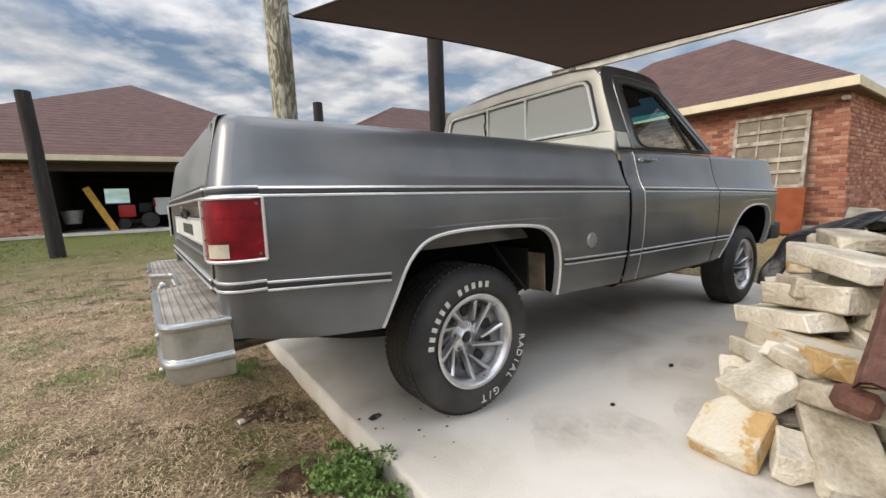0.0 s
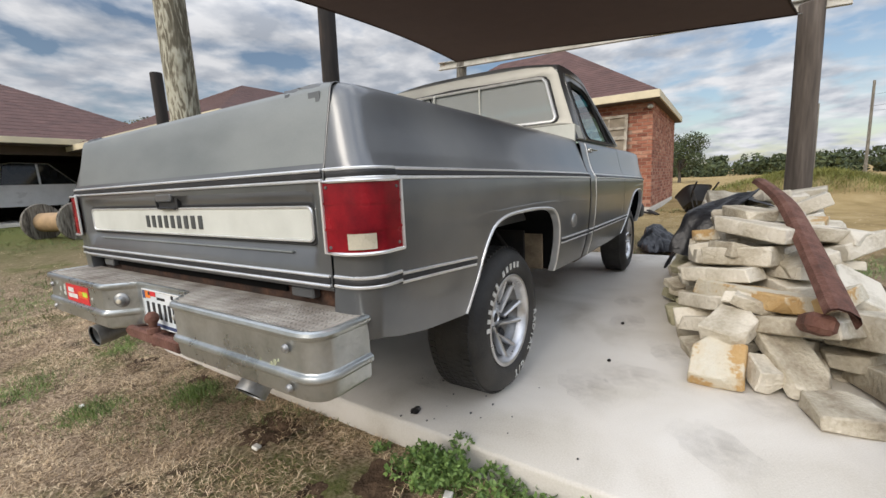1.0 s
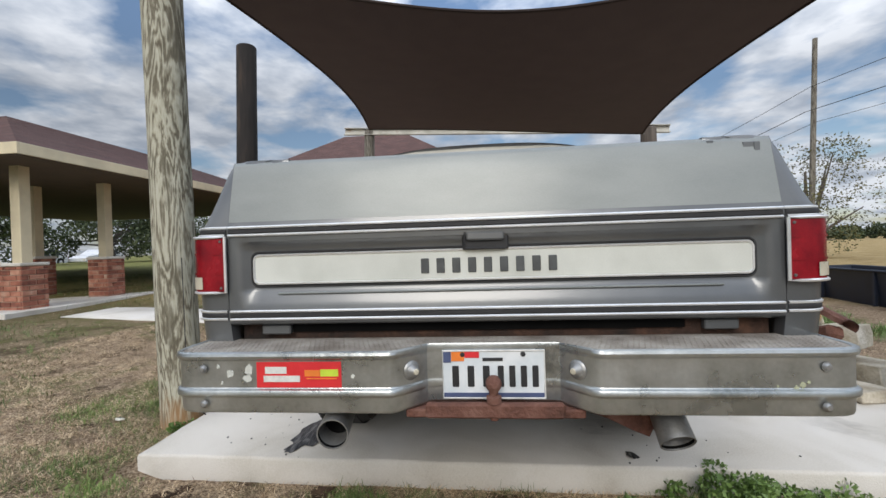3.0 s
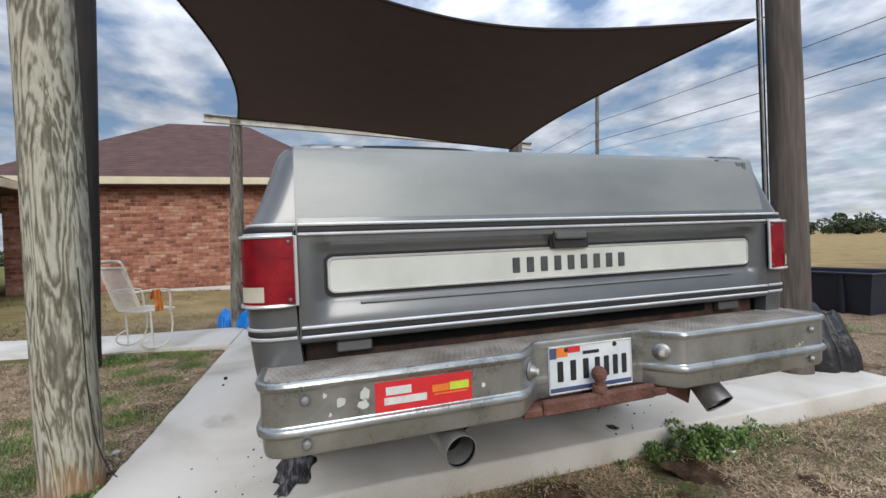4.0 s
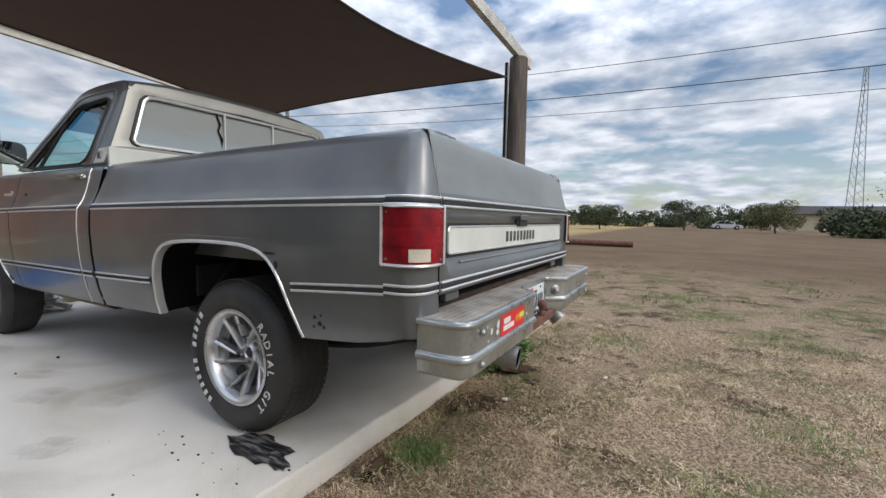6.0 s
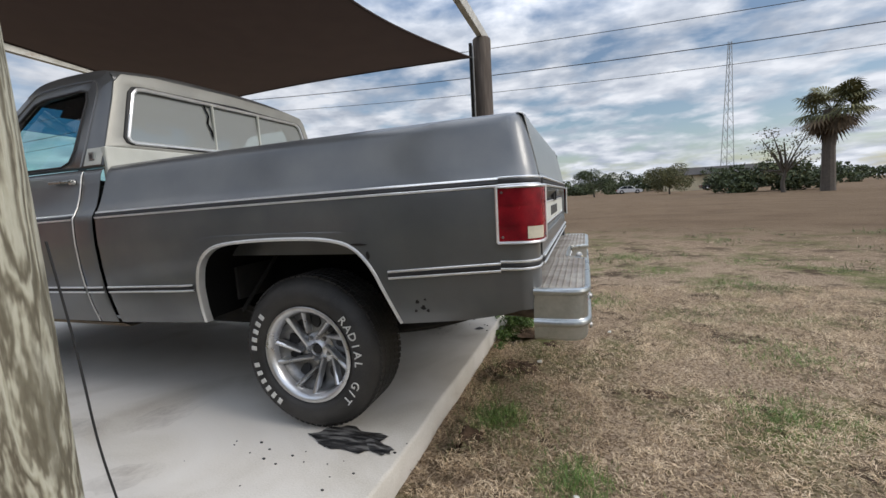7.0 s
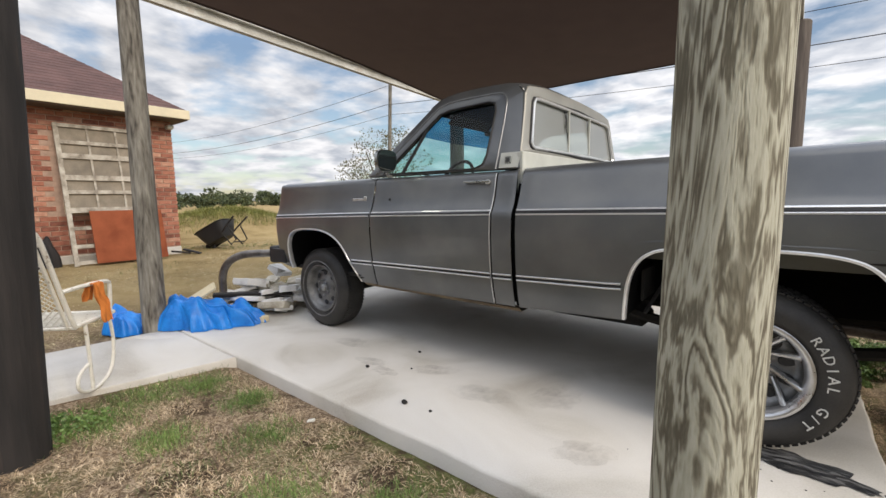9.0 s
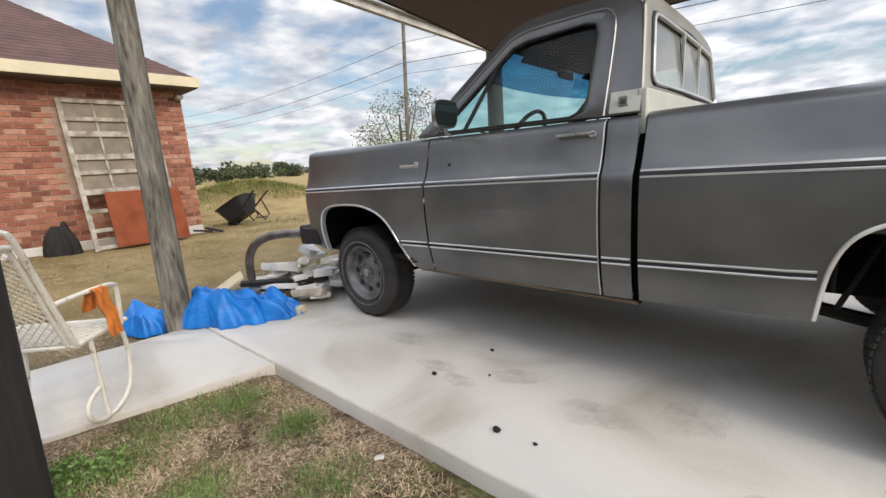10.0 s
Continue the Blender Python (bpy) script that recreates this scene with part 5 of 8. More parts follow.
        eye = part("plate_lamp", lathe([(0, 0.024), (0.010, 0.022), (0.016, 0.013), (0.020, 0.006), (0.027, 0.003), (0.029, 0)], 16, pose(-0.104, s * 0.238, 0.607, 0, -90, 45 * s)), M["steel"], bp, "domed number plate lamp")
        part("lamp_lens", lathe([(0, 0.027), (0.008, 0.025), (0.010, 0.021)], 12, pose(-0.104, s * 0.238, 0.607, 0, -90, 45 * s)), M["clear_lens"], eye)
    # paint chips
    rnd = random.Random(4)
    for k, (y, z, r) in enumerate(((0.716, 0.624, 0.015), (0.722, 0.598, 0.013), (0.775, 0.612, 0.014), (0.812, 0.632, 0.006), (0.402, 0.604, 0.007), (0.80, 0.585, 0.005), (-0.80, 0.578, 0.008), (-0.785, 0.572, 0.006), (-0.815, 0.586, 0.005), (-0.74, 0.575, 0.004))):
        b = bmesh.new()
        n = 12
        b.faces.new([b.verts.new((-0.1482, y + r * rnd.uniform(0.6, 1.2) * math.cos(2 * math.pi * j / n), z + r * rnd.uniform(0.6, 1.3) * math.sin(2 * math.pi * j / n))) for j in range(n)])
        part("chip", b, M["cream"] if k < 6 else M["mossy_chip"], bp, "pale flaking patch", smooth=0, solid=0.001)
    # red sticker with unreadable lettering as bars
    st = part("sticker", box(-0.149, -0.1465, 0.436, 0.692, 0.571, 0.646), M["sticker"], bp, "red printed bumper sticker")
    for y0, y1, z0, z1, c in ((0.60, 0.665, 0.612, 0.632, "white"), (0.56, 0.67, 0.588, 0.606, "white"), (0.50, 0.545, 0.604, 0.622, "orange"), (0.445, 0.498, 0.604, 0.624, "lime"), (0.45, 0.54, 0.596, 0.599, "orange")):
        part("sticker_bar", box(-0.1505, -0.1488, y0, y1, z0, z1), M[c], st)
    # number plate
    pl = part("number_plate", box(-0.062, -0.058, -0.154, 0.152, 0.509, 0.655, 0.002), M["plate"], bp, "pale registration plate with a coloured top band")
    part("plate_rim", tube([(-0.0625, -0.152, 0.511), (-0.0625, 0.150, 0.511), (-0.0625, 0.150, 0.653), (-0.0625, -0.152, 0.653), (-0.0625, -0.152, 0.511)], 0.003, 6, False), M["white"], pl)
    for y0, y1, z0, z1, c in ((0.125, 0.148, 0.618, 0.650, "blue"), (0.085, 0.124, 0.622, 0.650, "orange"), (0.04, 0.084, 0.632, 0.650, "sticker"), (-0.03, 0.03, 0.622, 0.632, "black"), (-0.15, 0.148, 0.514, 0.527, "blue")):
        part("plate_bar", box(-0.0638, -0.0618, y0, y1, z0, z1), M[c], pl)
    for k in range(3):
        y = 0.128 - k * 0.046
        part("plate_bar", box(-0.0638, -0.0618, y - 0.026, y - 0.006, 0.545, 0.608, 0.002), M["black"], pl)
    for k in range(4):
        y = -0.010 - k * 0.034
        part("plate_bar", box(-0.0638, -0.0618, y - 0.022, y - 0.004, 0.545, 0.608, 0.002), M["black"], pl)
    for y in (0.09, -0.09):
        part("plate_screw", lathe([(0, 0.004), (0.007, 0.003), (0.008, 0)], 10, pose(-0.062, y, 0.642, 0, -90, 0)), M["black"], pl)
    # rusty drawbar and ball
    b = box(-0.10, 0.35, -0.26, 0.26, 0.465, 0.490, 0.004)
    hb = part("drawbar", b, M["rust"], truck, "rusty towing drawbar")
    part("drawbar_lip", box(-0.115, -0.09, -0.20, 0.20, 0.468, 0.512, 0.006), M["rust"], hb)
    part("tow_ball", lathe([(0, 0.078), (0.012, 0.076), (0.021, 0.066), (0.024, 0.054), (0.021, 0.042), (0.014, 0.033), (0.012, 0.02), (0.022, 0.018), (0.022, 0.0), (0.012, 0), (0.012, -0.05), (0, -0.05)], 18, pose(-0.10, 0.0, 0.512)), M["rust"], hb, "rusty tow ball")
    for x, outline, mt, lab in ((0.02, ((-0.20, 0.478), (-0.36, 0.470), (-0.47, 0.445), (-0.505, 0.405), (-0.475, 0.362), (-0.42, 0.392), (-0.34, 0.432), (-0.24, 0.452)), "rust", "bent rusty hanging bracket"), (0.09, ((-0.26, 0.47), (-0.46, 0.455), (-0.455, 0.415), (-0.30, 0.43)), "mud", "muddy torn bracket")):
        b = bmesh.new()
        b.faces.new([b.verts.new((x + 0.10 * (z - 0.47) + 0.03 * math.sin(y * 21), y, z)) for y, z in outline])
        part("hanging_bracket", b, M[mt], truck, lab, smooth=0, solid=0.006)
    part("bracket_strut", tube([(0.12, 0.47, 0.45), (0.03, 0.40, 0.415), (0.0, 0.36, 0.455)], 0.008, 6), M["dark"], truck, "dark hanger strut")


M["mossy_chip"] = material("yellowed_scuff", two((0.42, 0.44, 0.30), 0.7, 1.2), 0.6, 0.3, 40, 6, 0.05)
M["sticker"] = material("red_print", two((0.60, 0.025, 0.03), 0.9, 1.1), 0.45, 0, 20, 4, 0.02)
M["orange"] = material("orange_print", two((0.75, 0.20, 0.03), 0.9, 1.1), 0.5, 0, 20, 4, 0.0)
M["lime"] = material("lime_print", two((0.50, 0.62, 0.05), 0.9, 1.1), 0.5, 0, 20, 4, 0.0)
M["blue"] = material("blue_print", two((0.06, 0.08, 0.16), 0.9, 1.1), 0.5, 0, 20, 4, 0.0)
M["plate"] = material("plate_white", [(0.3, (0.55, 0.60, 0.62)), (0.7, (0.72, 0.74, 0.74))], 0.4, 0, 9, 4, 0.02)
rear_bumper()


def exhaust(bend, aim, r, length):
    """A pipe under the bed that ends in a wide tip at bend, pointing along aim."""
    bx, by, bz = bend
    d = Vector(aim).normalized()
    ex = part("exhaust_pipe", tube(curve([(0.95, by * 0.85, 0.475), (0.45, by * 0.93, 0.47), (bx + 0.10, by, 0.465), Vector(bend) + d * 0.02], 16), r * 0.72, 14, False), M["pipe_brown"], truck, "rusty brown exhaust pipe")
    m = Matrix.Translation(bend) @ d.to_track_quat("Z", "Y").to_matrix().to_4x4()
    part("exhaust_tip", lathe([(r * 0.76, 0), (r * 0.92, 0.02), (r * 0.97, length * 0.5), (r, length), (r * 0.93, length), (r * 0.88, 0.03), (0.0, 0.02)], 24, m), M["steel"], ex, "wide dull exhaust tip")
    part("exhaust_bore", lathe([(0.0, length * 0.45), (r * 0.915, length * 0.45), (r * 0.925, length - 0.004)], 24, m), M["void"], ex, "sooty dark bore")


exhaust((0.0, 0.487, 0.447), (-0.98, -0.11, -0.10), 0.046, 0.145)
exhaust((0.03, -0.515, 0.470), (-0.66, -0.05, -0.62), 0.050, 0.13)


def underbody():
    for s in (1, -1):
        if s < 0:
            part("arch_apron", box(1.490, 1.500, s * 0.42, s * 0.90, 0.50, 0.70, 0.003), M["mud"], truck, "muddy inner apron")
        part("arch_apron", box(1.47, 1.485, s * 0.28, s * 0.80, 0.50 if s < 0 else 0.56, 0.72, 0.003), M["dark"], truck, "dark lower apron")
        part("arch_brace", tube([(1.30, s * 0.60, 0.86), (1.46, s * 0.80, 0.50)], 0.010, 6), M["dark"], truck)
    for x, y, z, r in ((0.43, 0.957, 0.60, 0.009), (0.452, 0.965, 0.622, 0.007), (0.412, 0.955, 0.588, 0.006), (0.462, 0.955, 0.585, 0.005), (0.42, 0.967, 0.632, 0.004)):
        b = bmesh.new()
        b.faces.new([b.verts.new((x + r * math.cos(a) * (1 + 0.4 * math.sin(3 * a + x * 50)), side_y(z + r * math.sin(a), x) + 0.003, z + r * math.sin(a))) for a in (2 * math.pi * k / 12 for k in range(12))])
        part("rust_hole", b, M["dark"], truck, "small rusted-through hole", smooth=0, solid=0.002)
    for x, z, w, h in ((0.668, 0.842, 0.030, 0.0045), (0.632, 0.800, 0.006, 0.016), (3.47, 0.51, 0.045, 0.010), (3.43, 0.495, 0.03, 0.007)):
        b = bmesh.new()
        b.faces.new([b.verts.new((x + w * math.cos(a) * (1 + 0.3 * math.sin(2 * a + x)), side_y(z, x, CAB_UP if x > 2 else BED_UP) + 0.0035 + 0.1 * h * math.sin(a), z + h * math.sin(a))) for a in (2 * math.pi * k / 14 for k in range(14))])
        part("dent", b, M["dark"], truck, "dark torn dent", smooth=0, solid=0.002)
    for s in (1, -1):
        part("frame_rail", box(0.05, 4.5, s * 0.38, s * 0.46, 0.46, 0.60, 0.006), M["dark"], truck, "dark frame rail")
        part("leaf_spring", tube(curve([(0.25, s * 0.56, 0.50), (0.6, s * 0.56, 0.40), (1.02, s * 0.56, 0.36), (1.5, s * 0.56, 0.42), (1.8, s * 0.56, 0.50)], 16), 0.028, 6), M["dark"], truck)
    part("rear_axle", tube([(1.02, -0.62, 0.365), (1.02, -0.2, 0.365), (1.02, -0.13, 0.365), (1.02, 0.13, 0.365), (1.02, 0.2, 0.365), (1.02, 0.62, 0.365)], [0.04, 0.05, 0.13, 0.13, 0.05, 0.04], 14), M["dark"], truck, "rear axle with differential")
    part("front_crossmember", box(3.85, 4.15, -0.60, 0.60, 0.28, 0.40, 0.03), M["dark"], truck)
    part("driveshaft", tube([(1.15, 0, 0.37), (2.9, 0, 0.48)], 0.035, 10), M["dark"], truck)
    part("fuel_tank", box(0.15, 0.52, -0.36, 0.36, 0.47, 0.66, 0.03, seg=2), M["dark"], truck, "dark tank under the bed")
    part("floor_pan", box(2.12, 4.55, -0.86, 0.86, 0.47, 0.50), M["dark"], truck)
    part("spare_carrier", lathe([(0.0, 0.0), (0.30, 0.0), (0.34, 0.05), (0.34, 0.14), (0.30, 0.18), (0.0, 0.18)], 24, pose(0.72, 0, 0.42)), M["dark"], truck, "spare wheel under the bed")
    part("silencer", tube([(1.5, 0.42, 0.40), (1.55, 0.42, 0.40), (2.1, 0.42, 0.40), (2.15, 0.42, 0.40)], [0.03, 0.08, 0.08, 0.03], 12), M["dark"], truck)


underbody()


def text_mesh(body, size, extrude):
    """Lettering as a bmesh, laid flat and centred."""
    cu = bpy.data.curves.new("lettering", "FONT")
    cu.body, cu.size, cu.extrude, cu.align_x, cu.align_y = body, size, extrude, "CENTER", "CENTER"
    cu.resolution_u = 2
    ob = bpy.data.objects.new("lettering", cu)
    scene.collection.objects.link(ob)
    dg = bpy.context.evaluated_depsgraph_get()
    me = bpy.data.meshes.new_from_object(ob.evaluated_get(dg))
    b = bmesh.new()
    b.from_mesh(me)
    bpy.data.objects.remove(ob)
    bpy.data.curves.remove(cu)
    bpy.data.meshes.remove(me)
    return b


def wheel(x, s, hub_z, R, W, y_out, style):
    """Wheel at x; y_out is the outer face. Built about its own axis and turned to face outwards."""
    m = pose(x, s * (y_out - W / 2), hub_z, -90 * s, 0, 0)
    w = part("wheel", lathe([(0.05, -0.02), (0.06, -0.02), (0.06, 0.0), (0.05, 0.0)], 12, m), M["steel"], truck, "road wheel")
    h = W / 2
    rim = 0.208 if style == "alloy" else 0.195
    prof = [(rim, -h + 0.02), (rim + 0.03, -h + 0.004), (R - 0.07, -h), (R - 0.032, -h + 0.012), (R - 0.012, -h + 0.034), (R, -h + 0.062), (R + 0.002, 0.0), (R, h - 0.062), (R - 0.012, h - 0.034), (R - 0.032, h - 0.010), (R - 0.062, h + 0.004), (R - 0.10, h + 0.006), (rim + 0.025, h - 0.006), (rim + 0.006, h - 0.018), (rim, h - 0.03)]
    ty = part("tyre", lathe(prof, 64, m), M["tyre"], w, "worn black tyre", smooth=50)
    # tread blocks
    vs, fs = [], []
    n = 72
    for k in range(n):
        for j, zc in enumerate((-0.078, -0.040, 0.0, 0.040, 0.078)):
            zc *= W / 0.27
            a0 = 2 * math.pi * (k + (0.5 if j % 2 else 0)) / n
            da = 2 * math.pi / n * 0.36
            q = len(vs)
            for rr in (R - 0.004, R + 0.0035):
                for aa, zz in ((a0 - da, zc - 0.016), (a0 + da, zc - 0.012), (a0 + da * 1.1, zc + 0.016), (a0 - da * 0.9, zc + 0.012)):
                    p = m @ Vector((rr * math.cos(aa), rr * math.sin(aa), zz))
                    vs.append(tuple(p))
            fs += [(q + 4, q + 5, q + 6, q + 7), (q, q + 1, q + 5, q + 4), (q + 1, q + 2, q + 6, q + 5), (q + 2, q + 3, q + 7, q + 6), (q + 3, q, q + 4, q + 7)]
    raw_part("tread", vs, fs, M["tyre"], ty, kind="stuff")
    part("brake_drum", lathe([(0.0, -0.02), (0.15, -0.02), (0.15, -0.10)], 24, m), M["dark"], w)
    if style == "alloy":
        bar = lathe([(rim + 0.004, h - 0.022), (rim + 0.010, h - 0.010), (rim + 0.002, h - 0.006), (rim - 0.010, h - 0.012), (rim - 0.022, h - 0.035), (rim - 0.030, h - 0.075), (rim - 0.036, h - 0.12), (rim - 0.032, -h + 0.02)], 64, m)
        part("rim", bar, M["alloy"], w, "bright alloy rim lip", smooth=60)
        # dish with dark openings behind straight blades laid off-centre, long and short in turn
        part("rim_dish", lathe([(rim - 0.026, h - 0.055), (rim - 0.034, h - 0.085), (0.150, h - 0.098), (0.10, h - 0.108), (0.06, h - 0.112)], 48, m), M["dish"], w, "dull grey dish behind the blades", smooth=60)
        for k in range(10):
            a = 2 * math.pi * (k + 0.5) / 10
            hole = lathe([(0.0, 0.006), (0.027, 0.0055), (0.031, -0.003)], 12, m @ pose(0.138 * math.cos(a), 0.135 * math.sin(a), h - 0.100, 0, 0, math.degrees(a)) @ Matrix.Diagonal((1.25, 0.85, 1, 1)))
            part("dish_opening", hole, M["black"], w, "dark opening in the dish")
        for k in range(10):
            a = 2 * math.pi * k / 10
            e = Vector((math.cos(a), math.sin(a), 0))
            sd = Vector((-e.y, e.x, 0)) * -s
            r0, r1 = (0.045, rim - 0.020) if k % 2 else (0.085, rim - 0.024)
            d = (e * 0.87 + sd * 0.5).normalized()
            start = e * r0 - sd * 0.018
            L = -start.dot(d) + math.sqrt(start.dot(d) ** 2 + r1 * r1 - start.length_squared)
            cr = Vector((-d.y, d.x, 0))
            rows = []
            for i in range(5):
                t = i / 4
                c = start + d * L * t + Vector((0, 0, h - 0.088 + 0.048 * t))
                wid = 0.0075 + 0.003 * t
                rows.append([c - cr * wid + Vector((0, 0, -0.03)), c - cr * wid, c - cr * wid * 0.4 + Vector((0, 0, 0.007)), c + cr * wid * 0.4 + Vector((0, 0, 0.007)), c + cr * wid, c + cr * wid + Vector((0, 0, -0.03))])
            own = grid(rows, wrap=True)
            own.verts.ensure_lookup_table()
            own.faces.new(own.verts[:6])
            own.faces.new(own.verts[-6:])
            bmesh.ops.transform(own, matrix=m, verts=own.verts)
            part("spoke", own, M["alloy"], w, "polished straight blade", smooth=40)
        part("hub", lathe([(0.0, h - 0.10), (0.022, h - 0.098), (0.026, h - 0.092), (0.03, h - 0.085), (0.034, h - 0.09), (0.055, h - 0.10), (0.075, h - 0.108), (0.085, h - 0.125)], 28, m), M["alloy"], w, "alloy hub")
        part("hub_bore", lathe([(0.0, h - 0.088), (0.02, h - 0.088), (0.024, h - 0.096)], 18, m), M["black"], w, "open dark hub bore")
        for k in range(5):
            a = 2 * math.pi * k / 5 + 0.3
            part("lug_nut", lathe([(0, 0.022), (0.008, 0.02), (0.010, 0.012), (0.010, 0)], 8, m @ pose(0.058 * math.cos(a), 0.058 * math.sin(a), h - 0.106)), M["steel"], w)
        # raised white lettering round the sidewall
        ring_r = R - 0.080
        def letters(word, mid, size, bars):
            n = len(word)
            step = size * 0.86 / ring_r
            for i, ch in enumerate(word):
                if ch == " ":
                    continue
                a = mid + (n - 1) * step / 2 * 1.0 - i * step
                if bars:
                    b = box(-size * 0.21, size * 0.21, -size * 0.30, size * 0.30, -0.002, 0.002, 0.001)
                else:
                    b = text_mesh(ch, size * 1.1, 0.002)
                bmesh.ops.transform(b, matrix=m @ pose(ring_r * math.cos(a), ring_r * math.sin(a), h + 0.0075, 0, 0, math.degrees(a) - 90), verts=b.verts)
                part("tyre_letter", b, M["white"], ty, "raised white tyre letter" if not bars else "raised white tyre bar", smooth=0)
        return w, letters
    bar = lathe([(rim + 0.004, h - 0.022), (rim + 0.010, h - 0.008), (rim, h - 0.004), (rim - 0.012, h - 0.014), (rim - 0.020, h - 0.04), (rim - 0.03, h - 0.06), (rim - 0.045, h - 0.068), (0.12, h - 0.062), (0.105, h - 0.058), (0.085, h - 0.045), (0.07, h - 0.042), (0.06, h - 0.05), (0.0, h - 0.05)], 56, m)
    part("rim", bar, M["rim_steel"], w, "grimy dull steel rim with round holes", smooth=60)
    for k in range(8):
        a = 2 * math.pi * k / 8
        part("rim_hole", lathe([(0, 0.005), (0.020, 0.005), (0.0245, 0)], 14, m @ pose(0.128 * math.cos(a), 0.128 * math.sin(a), h - 0.063)), M["black"], w, "dark round rim hole")
    part("hub_cap", lathe([(0, h - 0.02), (0.02, h - 0.022), (0.03, h - 0.03), (0.034, h - 0.05)], 20, m), M["steel"], w, "steel hub")
    for k in range(5):
        a = 2 * math.pi * k / 5 + 0.3
        part("lug_nut", lathe([(0, 0.022), (0.008, 0.02), (0.010, 0.012), (0.010, 0)], 8, m @ pose(0.066 * math.cos(a), 0.066 * math.sin(a), h - 0.046)), M["steel"], w)
    ring = [m @ Vector((0.236 * math.cos(a), 0.236 * math.sin(a), h + 0.004)) for a in (2 * math.pi * k / 48 for k in range(49))]
    part("sidewall_scuff", tube(ring, 0.006, 5, False), M["rim_steel"], ty, "scuffed pale sidewall ring")
    return w, None


for s in (1, -1):
    w, letters = wheel(1.02, s, 0.350, 0.345, 0.285, 0.925, "alloy")
    # angle runs in the wheel's own plane
    if s > 0:
        letters("RADIAL", math.radians(198), 0.046, False)
        letters("G/T", math.radians(147), 0.046, False)
        letters("xxxxxx xxxxx", math.radians(8), 0.046, True)
    else:
        letters("RADIAL", math.radians(-28), 0.046, False)
        letters("G/T", math.radians(-79), 0.046, False)
        letters("xxxxxx xxxxx", math.radians(126), 0.046, True)
wheel(4.006, 1, 0.335, 0.335, 0.235, 0.925, "steel")
wheel(4.006, -1, 0.335, 0.335, 0.235, 0.925, "alloy")


def cab_fittings():
    # left door mirror
    mz = 1.34
    arm = part("mirror_arm", tube([(3.12, 0.915, 1.245), (3.10, 0.97, 1.25), (3.06, 1.02, 1.29)], 0.010, 8), M["chrome"], truck, "chrome mirror arm")
    b = bmesh.new()
    rows = []
    for i in range(9):
        t = i / 8
        rr = 1.0 if t < 0.5 else math.cos((t - 0.5) * math.pi * 0.9)
        dx = -0.02 + 0.052 * t
        rows.append([(3.04 + dx, 1.055 + 0.088 * rr * math.copysign(abs(math.cos(a)) ** 0.6, math.cos(a)), mz + 0.072 * rr * math.copysign(abs(math.sin(a)) ** 0.6, math.sin(a))) for a in (2 * math.pi * k / 20 for k in range(20))])
    own = grid(rows, wrap=True)
    own.verts.ensure_lookup_table()
    own.faces.new(own.verts[-20:])
    hd = part("door_mirror", own, M["bumper"], truck, "chrome door mirror", smooth=60)
    b = bmesh.new()
    b.faces.new([b.verts.new((3.014 - 0.008 * math.copysign(abs(math.sin(a)) ** 0.6, math.sin(a)), 1.055 + 0.084 * math.copysign(abs(math.cos(a)) ** 0.6, math.cos(a)), mz + 0.067 * math.copysign(abs(math.sin(a)) ** 0.6, math.sin(a)))) for a in (2 * math.pi * k / 20 for k in range(20))])
    part("mirror_glass", b, M["mirror"], hd, "mirror glass", smooth=0)
    part("door_lock", lathe([(0, 0.006), (0.008, 0.005), (0.010, 0)], 12, pose(3.10, 0.958, 1.085, -90, 0, 0)), M["black"], truck, "small dark plug")
    # fuel cap on the other side
    fc = lathe([(0, 0.012), (0.034, 0.010), (0.040, 0.004), (0.042, -0.01)], 22, pose(1.745, -1.0, 0.752, 90, 0, 0))
    part("fuel_cap", fc, M["steel"], truck, "round fuel cap")
    # seat, wheel, dash, mirror
    part("bench_seat", box(2.28, 2.75, -0.72, 0.72, 0.80, 0.98, 0.05, seg=3), M["seat"], truck, "dark bench seat")
    part("seat_back", box(2.19, 2.32, -0.72, 0.72, 0.95, 1.30, 0.05, seg=3), M["seat"], truck, "dark seat back")
    part("dashboard", box(3.08, 3.35, -0.82, 0.82, 1.0, 1.215, 0.04, seg=3), M["black"], truck, "dark dashboard")
    ring = [Vector((2.93, 0.40, 1.20)) + Matrix.Rotation(radians(-28), 3, "Y") @ Vector((0, 0.185 * math.cos(a), 0.185 * math.sin(a))) for a in (2 * math.pi * k / 36 for k in range(37))]
    sw = part("steering_wheel", tube(ring, 0.013, 8, False), M["black"], truck, "dark steering wheel")
    part("steering_spoke", tube([(2.93, 0.22, 1.20), (2.96, 0.40, 1.19), (2.93, 0.58, 1.20)], 0.012, 6), M["black"], sw)
    part("interior_mirror", box(2.84, 2.86, -0.10, 0.12, 1.585, 1.635, 0.008), M["black"], truck, "interior mirror")
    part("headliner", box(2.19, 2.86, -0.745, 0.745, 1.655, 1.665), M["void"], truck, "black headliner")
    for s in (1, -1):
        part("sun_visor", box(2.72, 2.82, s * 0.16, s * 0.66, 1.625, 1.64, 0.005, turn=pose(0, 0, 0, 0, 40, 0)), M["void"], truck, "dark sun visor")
        part("inner_door", box(2.28, 3.24, s * 0.84, s * 0.86, 0.5, 1.235), M["black"], truck)
    part("wiper", tube([(3.40, -0.1, 1.255), (3.30, 0.45, 1.30)], 0.006, 6), M["black"], truck)


M["seat"] = material("dark_vinyl", two((0.035, 0.030, 0.028)), 0.6, 0, 12, 5, 0.1, 120)
mm = bpy.data.materials.new("mirror")
